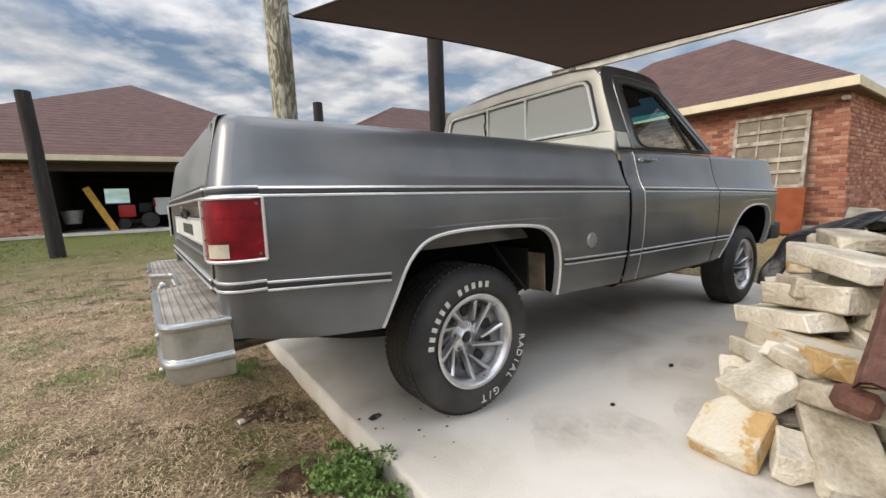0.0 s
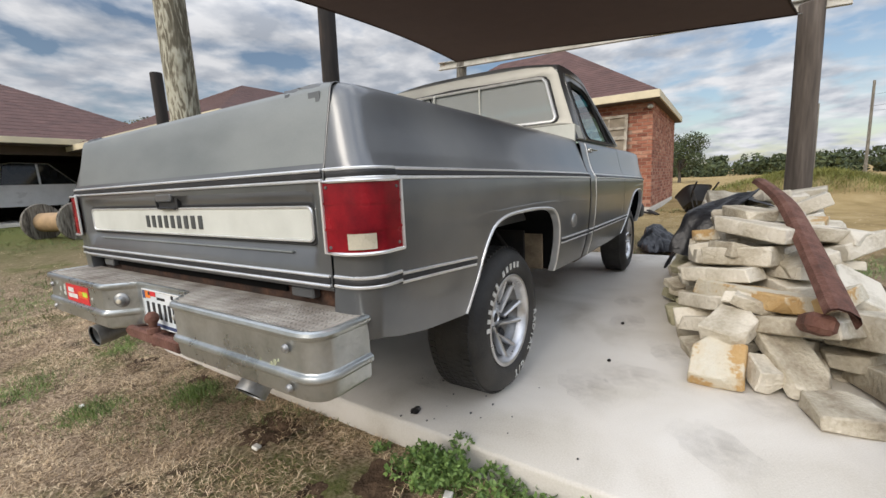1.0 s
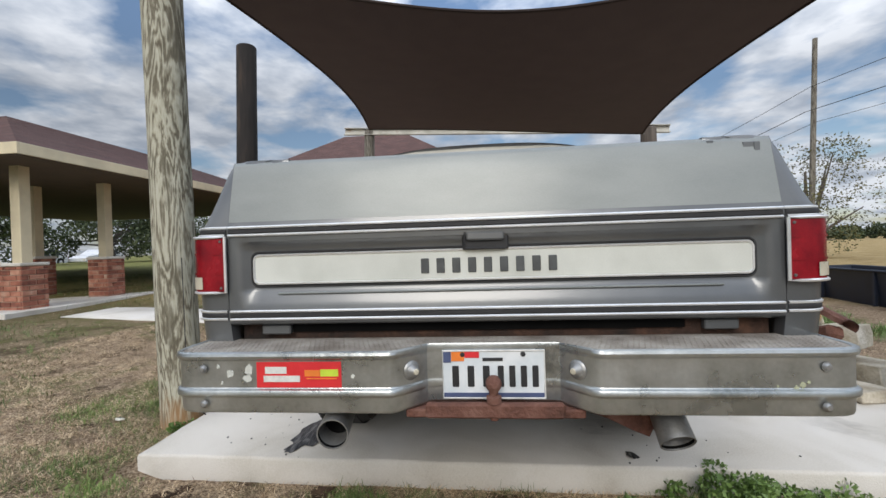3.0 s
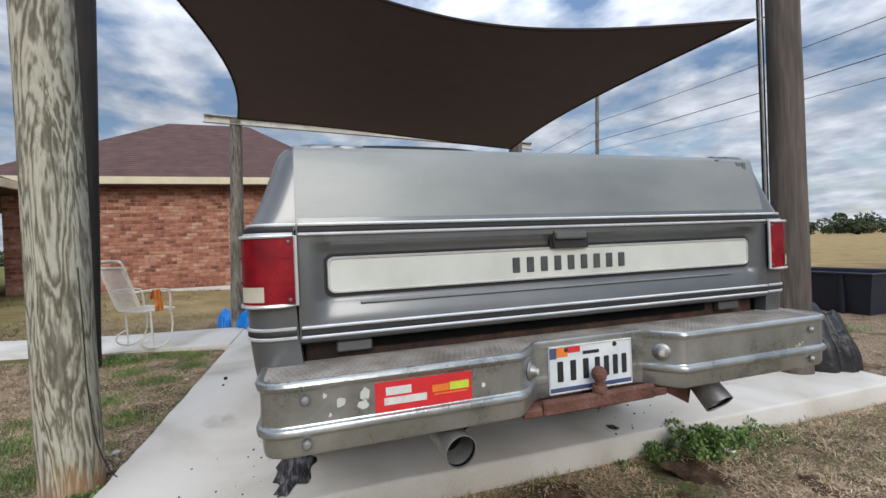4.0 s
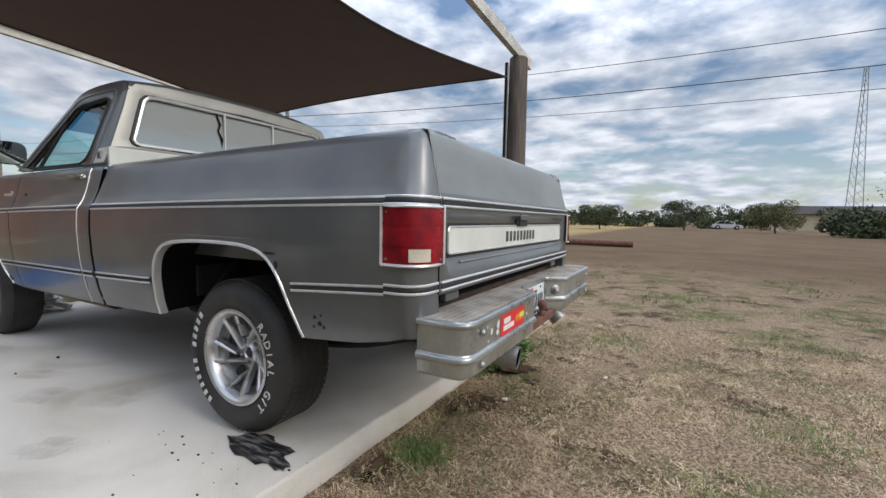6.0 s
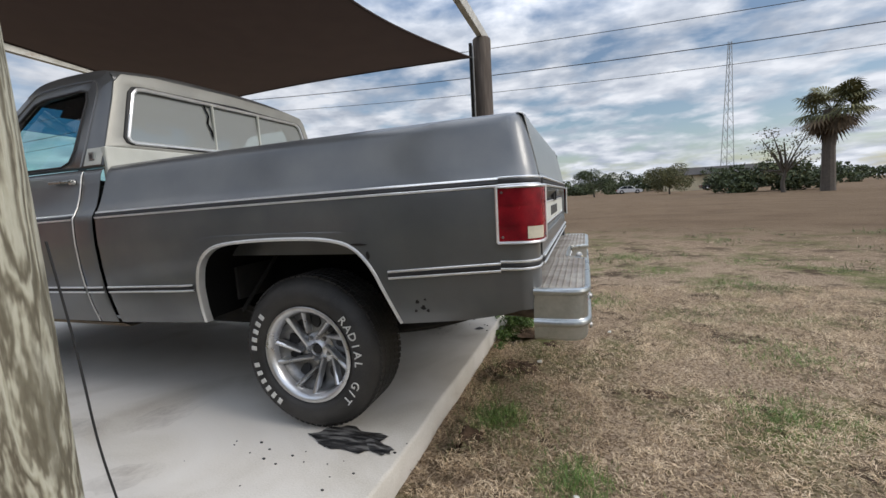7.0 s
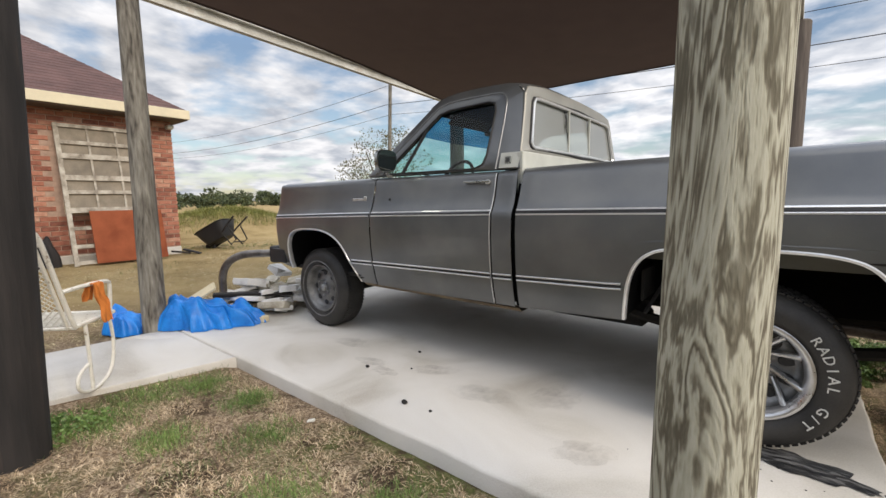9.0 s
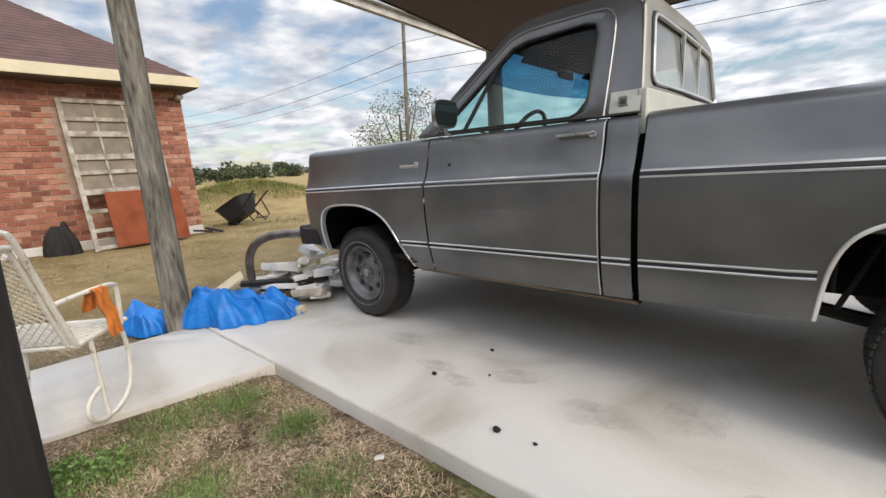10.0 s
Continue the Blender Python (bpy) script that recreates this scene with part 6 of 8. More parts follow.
mm.use_nodes = True
mm.node_tree.nodes["Principled BSDF"].inputs["Metallic"].default_value = 1.0
mm.node_tree.nodes["Principled BSDF"].inputs["Roughness"].default_value = 0.03
mm.node_tree.nodes["Principled BSDF"].inputs["Base Color"].default_value = (0.60, 0.66, 0.63, 1)
M["mirror"] = mm
cab_fittings()



# ---- stones ----
M["limestone"] = material("cream_limestone", [(0.2, (0.27, 0.225, 0.16)), (0.40, (0.47, 0.42, 0.325)), (0.62, (0.68, 0.63, 0.53))], 0.92, 0, 5, 8, 0.5, 55, fine=0.3, objvar=0.3)
M["mossy"] = material("greenish_limestone", [(0.2, (0.17, 0.16, 0.09)), (0.5, (0.32, 0.30, 0.19)), (0.75, (0.46, 0.43, 0.31))], 0.95, 0, 6, 8, 0.5, 55, fine=0.3, objvar=0.3)
M["white_rubble"] = material("whitish_broken_stone", [(0.25, (0.50, 0.475, 0.43)), (0.6, (0.78, 0.765, 0.73))], 0.92, 0, 6, 7, 0.4, 55, fine=0.25, objvar=0.2)
M["ochre"] = material("ochre_stained_limestone", [(0.40, (0.60, 0.56, 0.46)), (0.52, (0.58, 0.51, 0.38)), (0.58, (0.46, 0.29, 0.12)), (0.74, (0.54, 0.38, 0.19))], 0.92, 0, 4.5, 7, 0.5, 55, fine=0.2, objvar=0.1)


def stone_bm(sx, sy, sz, seed):
    """A split slab: flat beds, straight broken sides, chipped corners."""
    rs = random.Random(seed * 17)
    b = bmesh.new()
    bmesh.ops.create_cube(b, size=1)
    for v in b.verts:
        v.co = Vector((v.co.x * sx * rs.uniform(0.86, 1.06), v.co.y * sy * rs.uniform(0.86, 1.06), v.co.z * sz * rs.uniform(0.86, 1.08)))
    # knock off two or three corners
    for _ in range(rs.randint(2, 4)):
        c = Vector((rs.choice((-1, 1)) * sx / 2, rs.choice((-1, 1)) * sy / 2, rs.choice((-1, 1)) * sz / 2))
        nrm = Vector((c.x / sx * rs.uniform(0.6, 1.4), c.y / sy * rs.uniform(0.6, 1.4), c.z / sz * rs.uniform(0.2, 1.0))).normalized()
        r = bmesh.ops.bisect_plane(b, geom=b.verts[:] + b.edges[:] + b.faces[:], plane_co=c - nrm * rs.uniform(0.02, 0.055), plane_no=nrm, clear_outer=True)
        bmesh.ops.holes_fill(b, edges=[e for e in b.edges if e.is_boundary])
    bmesh.ops.bevel(b, geom=b.edges[:], offset=0.006, segments=1, affect="EDGES", profile=0.5)
    bmesh.ops.triangulate(b, faces=[f for f in b.faces if len(f.verts) > 4])
    bmesh.ops.subdivide_edges(b, edges=[e for e in b.edges if e.calc_length() > 0.09], cuts=1)
    off = Vector((seed * 7.3, seed * 3.1, seed * 1.7))
    for v in b.verts:
        n1 = noise.noise_vector(v.co * 14 + off) * 0.007 + noise.noise_vector(v.co * 40 + off) * 0.003
        v.co += n1
    return b


STONES = []
for k in range(9):
    rs = random.Random(k + 20)
    b = stone_bm(rs.uniform(0.26, 0.42), rs.uniform(0.18, 0.27), rs.uniform(0.06, 0.095), k + 1)
    STONES.append(b)
stone_meshes = {}


def stone(k, mat, x, y, z, rx=0, ry=0, rz=0, label="rough cream limestone slab in the heap", scale=1.0):
    key = (k, mat)
    if key not in stone_meshes:
        stone_meshes[key] = finish(STONES[k].copy(), "stone", M[mat], 24)
    ob = new("stone", stone_meshes[key])
    ob.matrix_basis = pose(x, y, z, rx, ry, rz) @ Matrix.Scale(scale, 4)
    return tagged(ob, label, "stone", "stone heap")


def placed_stone(size, mat, at_, turn, lab):
    sd = int(abs(at_[0] * 997 + at_[1] * 331)) % 89
    ob = new("stone", finish(stone_bm(*size, sd), "stone", M[mat], 24))
    ob.matrix_basis = pose(*at_, *turn)
    return tagged(ob, lab, "stone", "stone heap")


def heap():
    rnd = random.Random(11)
    left = lambda x: float(np.interp(x, [1.45, 1.7, 2.0, 2.4, 3.0, 3.75, 4.6, 5.0], [-1.78, -1.72, -1.60, -1.50, -1.42, -1.37, -1.42, -1.5]))
    tall = lambda x: float(np.interp(x, [1.60, 1.8, 2.05, 2.3, 2.8, 3.3, 3.9, 4.5, 5.0], [0.08, 0.30, 0.46, 0.58, 0.68, 0.74, 0.74, 0.55, 0.25]))
    z = 0.045
    while z < 0.85:
        x = 1.86
        while x < 4.9:
            if tall(x) > z - 0.02:
                yl = left(x) - 0.10 - z * 0.36
                yr = -2.44 + z * 0.28
                deep = 0.62 if z < tall(x) - 0.16 else 9.0
                y = yl
                while y > max(yr, yl - deep):
                    k = rnd.randrange(9)
                    near = y > yl - 0.35
                    mossy = near and 2.4 < x < 3.7 and z < 0.5 and rnd.random() < 0.6
                    mat = "mossy" if mossy else ("ochre" if rnd.random() < 0.07 else "limestone")
                    lab = "mossy greenish limestone slab in the heap" if mossy else ("ochre-stained limestone slab in the heap" if mat == "ochre" else "rough cream limestone slab in the heap")
                    stone(k, mat, x + rnd.uniform(-0.05, 0.05), y + rnd.uniform(-0.05, 0.06), z + rnd.uniform(-0.012, 0.015), rnd.gauss(0, 12), rnd.gauss(0, 14), rnd.uniform(0, 360), lab, rnd.uniform(0.6, 1.15) * (0.8 if mossy else 1.0))
                    y -= rnd.uniform(0.22, 0.30)
            x += rnd.uniform(0.25, 0.33)
        z += 0.078
    # the large pieces at the near end
    placed_stone((0.24, 0.22, 0.085), "ochre", (1.535, -1.745, 0.10), (2, -36, -8), "large ochre-stained limestone block leaning on the heap")
    placed_stone((0.21, 0.20, 0.085), "limestone", (1.675, -1.79, 0.245), (3, -22, -26), "pale squared limestone block on top of another")
    placed_stone((0.56, 0.21, 0.085), "ochre", (1.90, -1.86, 0.355), (6, 3, 45), "long ochre-streaked limestone slab across the heap")
    placed_stone((0.34, 0.18, 0.07), "limestone", (1.61, -2.03, 0.125), (0, -33, 30), "long cream limestone slab sliding off the heap")
    placed_stone((0.17, 0.12, 0.11), "limestone", (1.56, -1.92, 0.075), (8, -14, 20), "small cream limestone block at the foot of the heap")
    placed_stone((0.27, 0.25, 0.065), "limestone", (1.40, -2.17, 0.036), (2, 0, 14), "flat cream limestone slab on the concrete")
    placed_stone((0.38, 0.21, 0.075), "limestone", (1.68, -2.06, 0.285), (8, 10, 62), "cream limestone slab under the rusty bar")
    placed_stone((0.34, 0.30, 0.16), "limestone", (1.78, -2.34, 0.27), (6, 10, 40), "thick pale limestone block in the heap")
    placed_stone((0.40, 0.30, 0.12), "limestone", (1.70, -2.42, 0.075), (2, 4, 20), "pale limestone slab at the foot of the heap")
    placed_stone((0.44, 0.22, 0.085), "limestone", (2.20, -1.89, 0.665), (4, -6, 56), "long pale limestone slab on the top of the heap")
    placed_stone((0.30, 0.20, 0.065), "limestone", (2.46, -1.86, 0.735), (3, -5, 30), "pale limestone slab on the top of the heap")
    placed_stone((0.40, 0.19, 0.07), "limestone", (2.44, -2.14, 0.62), (2, -3, 84), "pointed pale limestone slab on the top of the heap")
    placed_stone((0.36, 0.24, 0.10), "limestone", (2.15, -1.83, 0.52), (4, 5, 70), "cream limestone block in the heap")
    placed_stone((0.40, 0.20, 0.08), "limestone", (2.08, -1.74, 0.42), (4, 8, 60), "cream limestone slab in the heap")
    placed_stone((0.22, 0.15, 0.14), "mossy", (2.36, -1.56, 0.075), (0, 6, 70), "mossy greenish limestone block in the heap")
    placed_stone((0.34, 0.20, 0.09), "limestone", (1.95, -1.70, 0.16), (5, 14, 50), "grey limestone slab at the foot of the heap")
    placed_stone((0.30, 0.22, 0.08), "limestone", (2.02, -1.70, 0.27), (5, 10, 40), "cream limestone slab in the heap")
    # loose rubble under the truck's nose
    for k in range(46):
        stone(rnd.randrange(9), rnd.choice(("white_rubble", "white_rubble", "white_rubble", "white_rubble", "limestone")), (rx := rnd.uniform(4.66, 5.35)), (ry := rnd.uniform(0.30, 1.15)), rnd.uniform(0.03, 0.10 + 0.36 * math.exp(-((rx - 5.0) / 0.3) ** 2 - ((ry - 0.72) / 0.35) ** 2)), rnd.uniform(-20, 20), rnd.uniform(-20, 20), rnd.uniform(0, 360), "broken pale rubble by the front of the slab", rnd.uniform(0.5, 0.85))


heap()
for b in STONES:
    b.free()


def rusty_rail():
    """An old curved rusty bumper bar lying across the heap."""
    pts = curve([(2.95, -1.94, 0.88), (2.70, -2.0, 0.82), (2.42, -2.05, 0.74), (1.92, -2.10, 0.56), (1.40, -2.13, 0.40)], 26)
    prof = [(-0.075, 0.0), (-0.072, 0.03), (-0.05, 0.048), (0.0, 0.055), (0.05, 0.048), (0.072, 0.03), (0.075, 0.0), (0.068, 0.0), (0.064, 0.026), (0.045, 0.040), (0.0, 0.046), (-0.045, 0.040), (-0.064, 0.026), (-0.068, 0.0)]
    rows = []
    for i, p in enumerate(pts):
        d = (pts[min(i + 1, 25)] - pts[max(i - 1, 0)]).normalized()
        s = d.cross(Vector((0, 0, 1))).normalized()
        up = s.cross(d)
        c, sn = math.cos(0.5), math.sin(0.5)
        s, up = s * c + up * sn, up * c - s * sn
        rows.append([p + s * u * 0.8 + up * v for u, v in prof])
    t = thing("rusty_bumper_bar", (2.1, -2.1, 0.5), "long rusty curved steel bumper bar lying on the stones", "scrap metal")
    part("bar", grid(rows, wrap=True), M["rust"], t)
    part("end_bracket", box(1.41, 1.54, -2.13, -2.02, 0.32, 0.40, 0.02, turn=pose(0, 0, 0, 15, 20, 10)), M["rust"], t, "torn rusty end bracket")


rusty_rail()
M["black_sheet"] = material("black_plastic_sheet", two((0.012, 0.012, 0.014)), 0.45, 0, 9, 5, 0.7, 14)
M["tarp"] = material("blue_tarpaulin", [(0.3, (0.002, 0.125, 0.46)), (0.7, (0.006, 0.225, 0.68))], 0.46, 0, 9, 5, 0.35, 22, spec=0.45)
M["orange_cloth"] = material("orange_cloth", two((0.55, 0.17, 0.03)), 0.85, 0, 14, 5, 0.3, 200)
M["white_paint"] = material("chipped_white_paint", [(0.25, (0.30, 0.24, 0.17)), (0.36, (0.66, 0.63, 0.55)), (0.75, (0.76, 0.73, 0.65))], 0.5, 0, 30, 6, 0.1, 120)
M["plastic_black"] = material("black_plastic", two((0.014, 0.014, 0.016)), 0.4, 0, 9, 4, 0.05)
M["navy"] = material("dark_navy_paint", two((0.012, 0.016, 0.028)), 0.45, 0, 9, 4, 0.05)
M["redbrown"] = material("red_brown_sheet", [(0.3, (0.19, 0.050, 0.022)), (0.7, (0.29, 0.085, 0.038))], 0.85, 0.0, 4, 7, 0.05, spec=0.15)
M["oil"] = material("black_oil_crust", [(0.38, (0.010, 0.010, 0.011)), (0.52, (0.045, 0.043, 0.041)), (0.62, (0.16, 0.155, 0.145))], 0.4, 0, 26, 7, 0.4, 60, stretch=(0.35, 2.2, 1))


def folds(x, y, seed, n=5, freq=6.0):
    """Sharp-crested folds running in several directions, fading in and out."""
    rs = random.Random(int(seed * 100))
    h = 0.0
    for k in range(n):
        a, ph, fr = rs.uniform(0, math.pi), rs.uniform(0, 9), freq * rs.uniform(0.6, 1.7)
        wob = 0.35 * noise.noise(Vector((x * 3.1, y * 3.1, k + seed)))
        t = (x * math.cos(a) + y * math.sin(a)) * fr + ph + wob
        crest = 0.5 - 0.5 * math.cos(2 * math.pi * t)
        fade = max(0.0, 0.5 + 0.9 * noise.noise(Vector((x * 2.3, y * 2.3, k * 3.7 + seed))))
        h += (crest ** 0.8) * fade / n / (0.5 + 0.5 * fr / freq)
    return h


def creases(x, y, seed, scale):
    """Ridged noise: sharp crests with slack cloth between them."""
    h, amp, total = 0.0, 1.0, 0.0
    p = Vector((x * scale + seed * 3.1, y * scale * 1.5, seed))
    p += noise.noise_vector(p * 0.6) * 0.55
    for _ in range(3):
        h += amp * math.sqrt(max(0.0, 1.0 - abs(noise.noise(p)) * 1.5) ** 2.2 + 0.01)
        total += amp
        p, amp = p * 2.1 + Vector((3.3, 1.7, 0.4)), amp * 0.36
    return h / total


def thrown_cloth(name, centre, rx, ry, h, turn, mat, label, category, seed, peak, n=70, scale=3.6, level=0.42, deep=0.13, fold=0.0):
    """A tarpaulin dropped in a heap: steep ragged rim, pointed crest, sharp creases."""
    rows = []
    for i in range(n + 1):
        r = i / n
        row = []
        for k in range(n * 2):
            a = math.pi * k / n
            rim = 1 + 0.34 * noise.noise(Vector((math.cos(a) * 1.8, math.sin(a) * 1.8, seed))) + 0.14 * noise.noise(Vector((math.cos(a) * 6, math.sin(a) * 6, seed)))
            x, y = rx * r * rim * math.cos(a) + peak[0] * (1 - r), ry * r * rim * math.sin(a) + peak[1] * (1 - r)
            w = (1 - r ** 2.6) ** 0.6
            top = math.exp(-(((x - peak[0]) / (rx * 0.55)) ** 2 + ((y - peak[1]) / (ry * 0.8)) ** 2))
            z = h * w * (level + (0.87 - level) * top) + deep * (creases(x, y, seed, scale) - 0.55) * min(1.0, 4.0 * (1 - r) + 0.15) + fold * (folds(x, y, seed, 6, 5.0) - 0.25) * min(1.0, 4.0 * (1 - r))
            row.append((x + 0.03 * noise.noise(Vector((x * 9, y * 9, seed))), y + 0.03 * noise.noise(Vector((x * 9, y * 9, seed + 4))), max(0.006, z)))
        rows.append(row)
    b = weld(grid(rows, wrap=True), 1e-4)
    bmesh.ops.transform(b, matrix=pose(centre[0], centre[1], centre[2], 0, 0, turn), verts=b.verts)
    return single(name, b, mat, label, category, smooth=38, place=centre, solid=0.003)


def crumple(name, centre, rx, ry, h, turn, mat, label, category, seed, n=48, flat=0.010, power=0.8, peak=(0.0, 0.0), freq=6.0, fold=1.5):
    """A sheet bunched on the ground: a lopsided heap with sharp folds and a ragged rim."""
    rows = []
    for i in range(n + 1):
        r = i / n
        row = []
        for k in range(n * 2):
            a = math.pi * k / n
            rim = 1 + 0.30 * noise.noise(Vector((math.cos(a) * 1.9, math.sin(a) * 1.9, seed))) + 0.08 * noise.noise(Vector((math.cos(a) * 7, math.sin(a) * 7, seed)))
            x, y = rx * r * rim * math.cos(a) + peak[0] * (1 - r), ry * r * rim * math.sin(a) + peak[1] * (1 - r)
            w = (1 - r ** 1.6) ** power
            z = h * w * (1.0 - 0.42 * fold + fold * folds(x, y, seed, 4, freq)) + 0.07 * folds(x, y, seed + 3, 3, freq * 1.6) * min(1, 5 * (1 - r)) + flat
            row.append((x, y, max(0.006, z)))
        rows.append(row)
    b = weld(grid(rows, wrap=True), 1e-4)
    bmesh.ops.transform(b, matrix=pose(centre[0], centre[1], centre[2], 0, 0, turn), verts=b.verts)
    return single(name, b, mat, label, category, smooth=55, place=centre, solid=0.004)


def draped_sheet():
    """Black sheet hung over the side and top of the stones."""
    rows = []
    n, m_ = 40, 30
    for i in range(n + 1):
        x = 2.98 + 1.15 * i / n
        low = 0.58 - 0.46 * min(1.0, (x - 2.98) / 0.55) + 0.05 * noise.noise(Vector((x * 5, 0, 3.0)))
        line = [Vector((x, -2.05, 0.72)), Vector((x, -1.88, 0.76)), Vector((x, -1.68, 0.67)), Vector((x, -1.47, 0.40)), Vector((x, -1.32, 0.08))]
        pts = [p for p in curve(line, 60) if p.z >= low or p.y < -1.75]
        row = []
        for k in range(m_ + 1):
            p = pts[min(len(pts) - 1, int(round(k / m_ * (len(pts) - 1))))].copy()
            f = folds(x, k / m_ * 0.7, 4.0, 5, 5.0) * 0.12
            p.y += f * 0.7
            p.z += f * 0.6
            row.append(p)
        rows.append(row)
    single("plastic_sheet", grid(rows), M["black_sheet"], "black plastic sheet hanging over the stones", "plastic sheet", smooth=55, solid=0.004)


thrown_cloth("tarpaulin", (4.84, 1.45, -0.004), 0.43, 0.21, 0.31, 50, M["tarp"], "crumpled bright blue tarpaulin round the foot of a post", "tarp", 3.0, (0.26, 0.02), 96, 3.0, 0.55, 0.13, 0.34)
thrown_cloth("tarpaulin", (5.30, 1.98, -0.03), 0.17, 0.12, 0.24, 35, M["tarp"], "small crumpled end of a blue tarpaulin on the grass", "tarp", 5.0, (0.06, 0.0), 60, 4.0, 0.5, 0.10, 0.22)
single("plank", box(-0.22, 0.22, -0.04, 0.04, -0.012, 0.012, 0.003), M["fascia"], "short pale board lying over the blue tarp", "board").matrix_basis = pose(4.90, 1.60, 0.24, 40, -32, -128)
single("plank", box(-0.10, 0.10, -0.04, 0.04, -0.025, 0.025, 0.003), M["fascia"], "pale block of wood at the edge of the tarp", "board").matrix_basis = pose(4.62, 1.18, 0.027, 0, 0, 20)
thrown_cloth("plastic_sheet", (5.62, -1.0, 0.0), 0.46, 0.26, 0.30, 15, M["black_sheet"], "crumpled black plastic sheet on the ground", "plastic sheet", 7.0, (0.1, 0.0), 44)
draped_sheet()


def hanging_flap():
    """The sheet's loose corner hanging over the end of the stones as a dark triangle."""
    tl, tr, bl, br = Vector((3.06, -1.60, 0.74)), Vector((3.02, -1.98, 0.86)), Vector((2.80, -1.43, 0.40)), Vector((2.70, -1.63, 0.37))
    rows = []
    for i in range(19):
        v = i / 18
        row = []
        for k in range(19):
            u = k / 18
            p = tl.lerp(tr, u).lerp(bl.lerp(br, u), v)
            f = folds(u * 0.5, v * 0.3, 9.0, 4, 4.0)
            p += Vector((-0.05, 0.05, 0.05)) * f + Vector((-0.06, 0.02, 0.05)) * math.sin(math.pi * v)
            row.append(p)
        rows.append(row)
    single("plastic_sheet", grid(rows), M["black_sheet"], "loose black sheet corner hanging over the stones", "plastic sheet", smooth=55, solid=0.004)


hanging_flap()
crumple("plastic_sheet", (1.05, -2.62, -0.02), 0.34, 0.22, 0.50, 20, M["black_sheet"], "black plastic sheet bunched at the foot of a post", "plastic sheet", 15.0, fold=0.7, power=0.5)
thrown_cloth("plastic_sheet", (6.9, -1.75, 0.02), 0.60, 0.34, 0.26, 40, M["black_sheet"], "dark plastic sheet thrown down behind the stones", "plastic sheet", 18.0, (0.0, 0.0), 44)


def chair():
    """White wire-mesh spring chair on loop runners."""
    t = thing("garden_chair", (4.15, 2.72, 0.0), "white painted metal garden chair with wire-mesh back", "chair")
    m = pose(4.15, 2.72, 0.0, 0, 0, 225)

    def w(x, y, z):
        return m @ Vector((x, y, z))

    # y runs to the front, x across
    for s in (1, -1):
        part("frame_tube", tube(curve([w(s * 0.25, -0.17, 0.90), w(s * 0.25, -0.13, 0.78), w(s * 0.25, -0.02, 0.44), w(s * 0.25, 0.03, 0.41), w(s * 0.25, 0.32, 0.41)], 22), 0.012, 8), M["white_paint"], t)
        part("runner", tube(curve([w(s * 0.25, 0.27, 0.41), w(s * 0.25, 0.29, 0.24), w(s * 0.25, 0.25, 0.08), w(s * 0.245, 0.15, 0.012), w(s * 0.245, 0.04, 0.014), w(s * 0.25, -0.03, 0.06), w(s * 0.25, -0.02, 0.13), w(s * 0.25, 0.06, 0.17)], 44), 0.010, 8), M["white_paint"], t, "bent tube runner")
        part("leg", tube([w(s * 0.25, 0.07, 0.41), w(s * 0.25, 0.075, 0.20), w(s * 0.248, 0.08, 0.014)], 0.010, 8), M["white_paint"], t)
        part("armrest", tube(curve([w(s * 0.26, -0.08, 0.62), w(s * 0.29, 0.08, 0.63), w(s * 0.29, 0.22, 0.62), w(s * 0.28, 0.26, 0.58), w(s * 0.26, 0.27, 0.40)], 24), 0.011, 8), M["white_paint"], t, "tube armrest")
    part("top_rail", tube(curve([w(-0.25, -0.17, 0.90), w(-0.20, -0.19, 0.95), w(0.20, -0.19, 0.95), w(0.25, -0.17, 0.90)], 16), 0.012, 8), M["white_paint"], t)
    part("cross_rail", tube([w(-0.25, 0.0, 0.40), w(0.25, 0.0, 0.40)], 0.010, 8), M["white_paint"], t)
    part("cross_rail", tube([w(-0.25, 0.32, 0.41), w(0.25, 0.32, 0.41)], 0.010, 8), M["white_paint"], t)
    part("cross_rail", tube([w(-0.25, -0.165, 0.88), w(0.25, -0.165, 0.88)], 0.012, 8), M["white_paint"], t)

    def mesh_panel(f, name, nu, nv):
        b = bmesh.new()
        for i in range(-nv, nu + nv):
            for d in (1, -1):
                a0 = i / nu if d > 0 else i / nu
                pts = []
                for k in range(nv + 1):
                    u = a0 + d * k / nu
                    if -1e-6 <= u <= 1 + 1e-6:
                        pts.append(f(u, k / nv))
                if len(pts) > 1:
                    tube(pts, 0.0028, 4, False, b)
        return part(name, b, M["white_paint"], t, "white diamond wire mesh")

    mesh_panel(lambda u, v: w(-0.21 + 0.42 * u, -0.01 - 0.155 * v, 0.42 + 0.46 * v), "back_mesh", 12, 15)
    mesh_panel(lambda u, v: w(-0.23 + 0.46 * u, 0.01 + 0.30 * v, 0.41), "seat_mesh", 13, 13)
    # flat bars framing the back
    for s in (1, -1):
        part("back_bar", tube([w(s * 0.215, -0.01, 0.41), w(s * 0.215, -0.165, 0.88)], 0.010, 6), M["white_paint"], t)
    # cloth over the arm
    rows = []
    for i in range(13):
        a = i / 12
        y = 0.07 + 0.075 * a
        row = []
        for k in range(17):
            s = k / 16
            zz = 0.645 - abs(s - 0.4) * 0.36 * (1.1 if s > 0.4 else 0.8) + 0.012 * noise.noise(Vector((a * 7, s * 5, 2.0)))
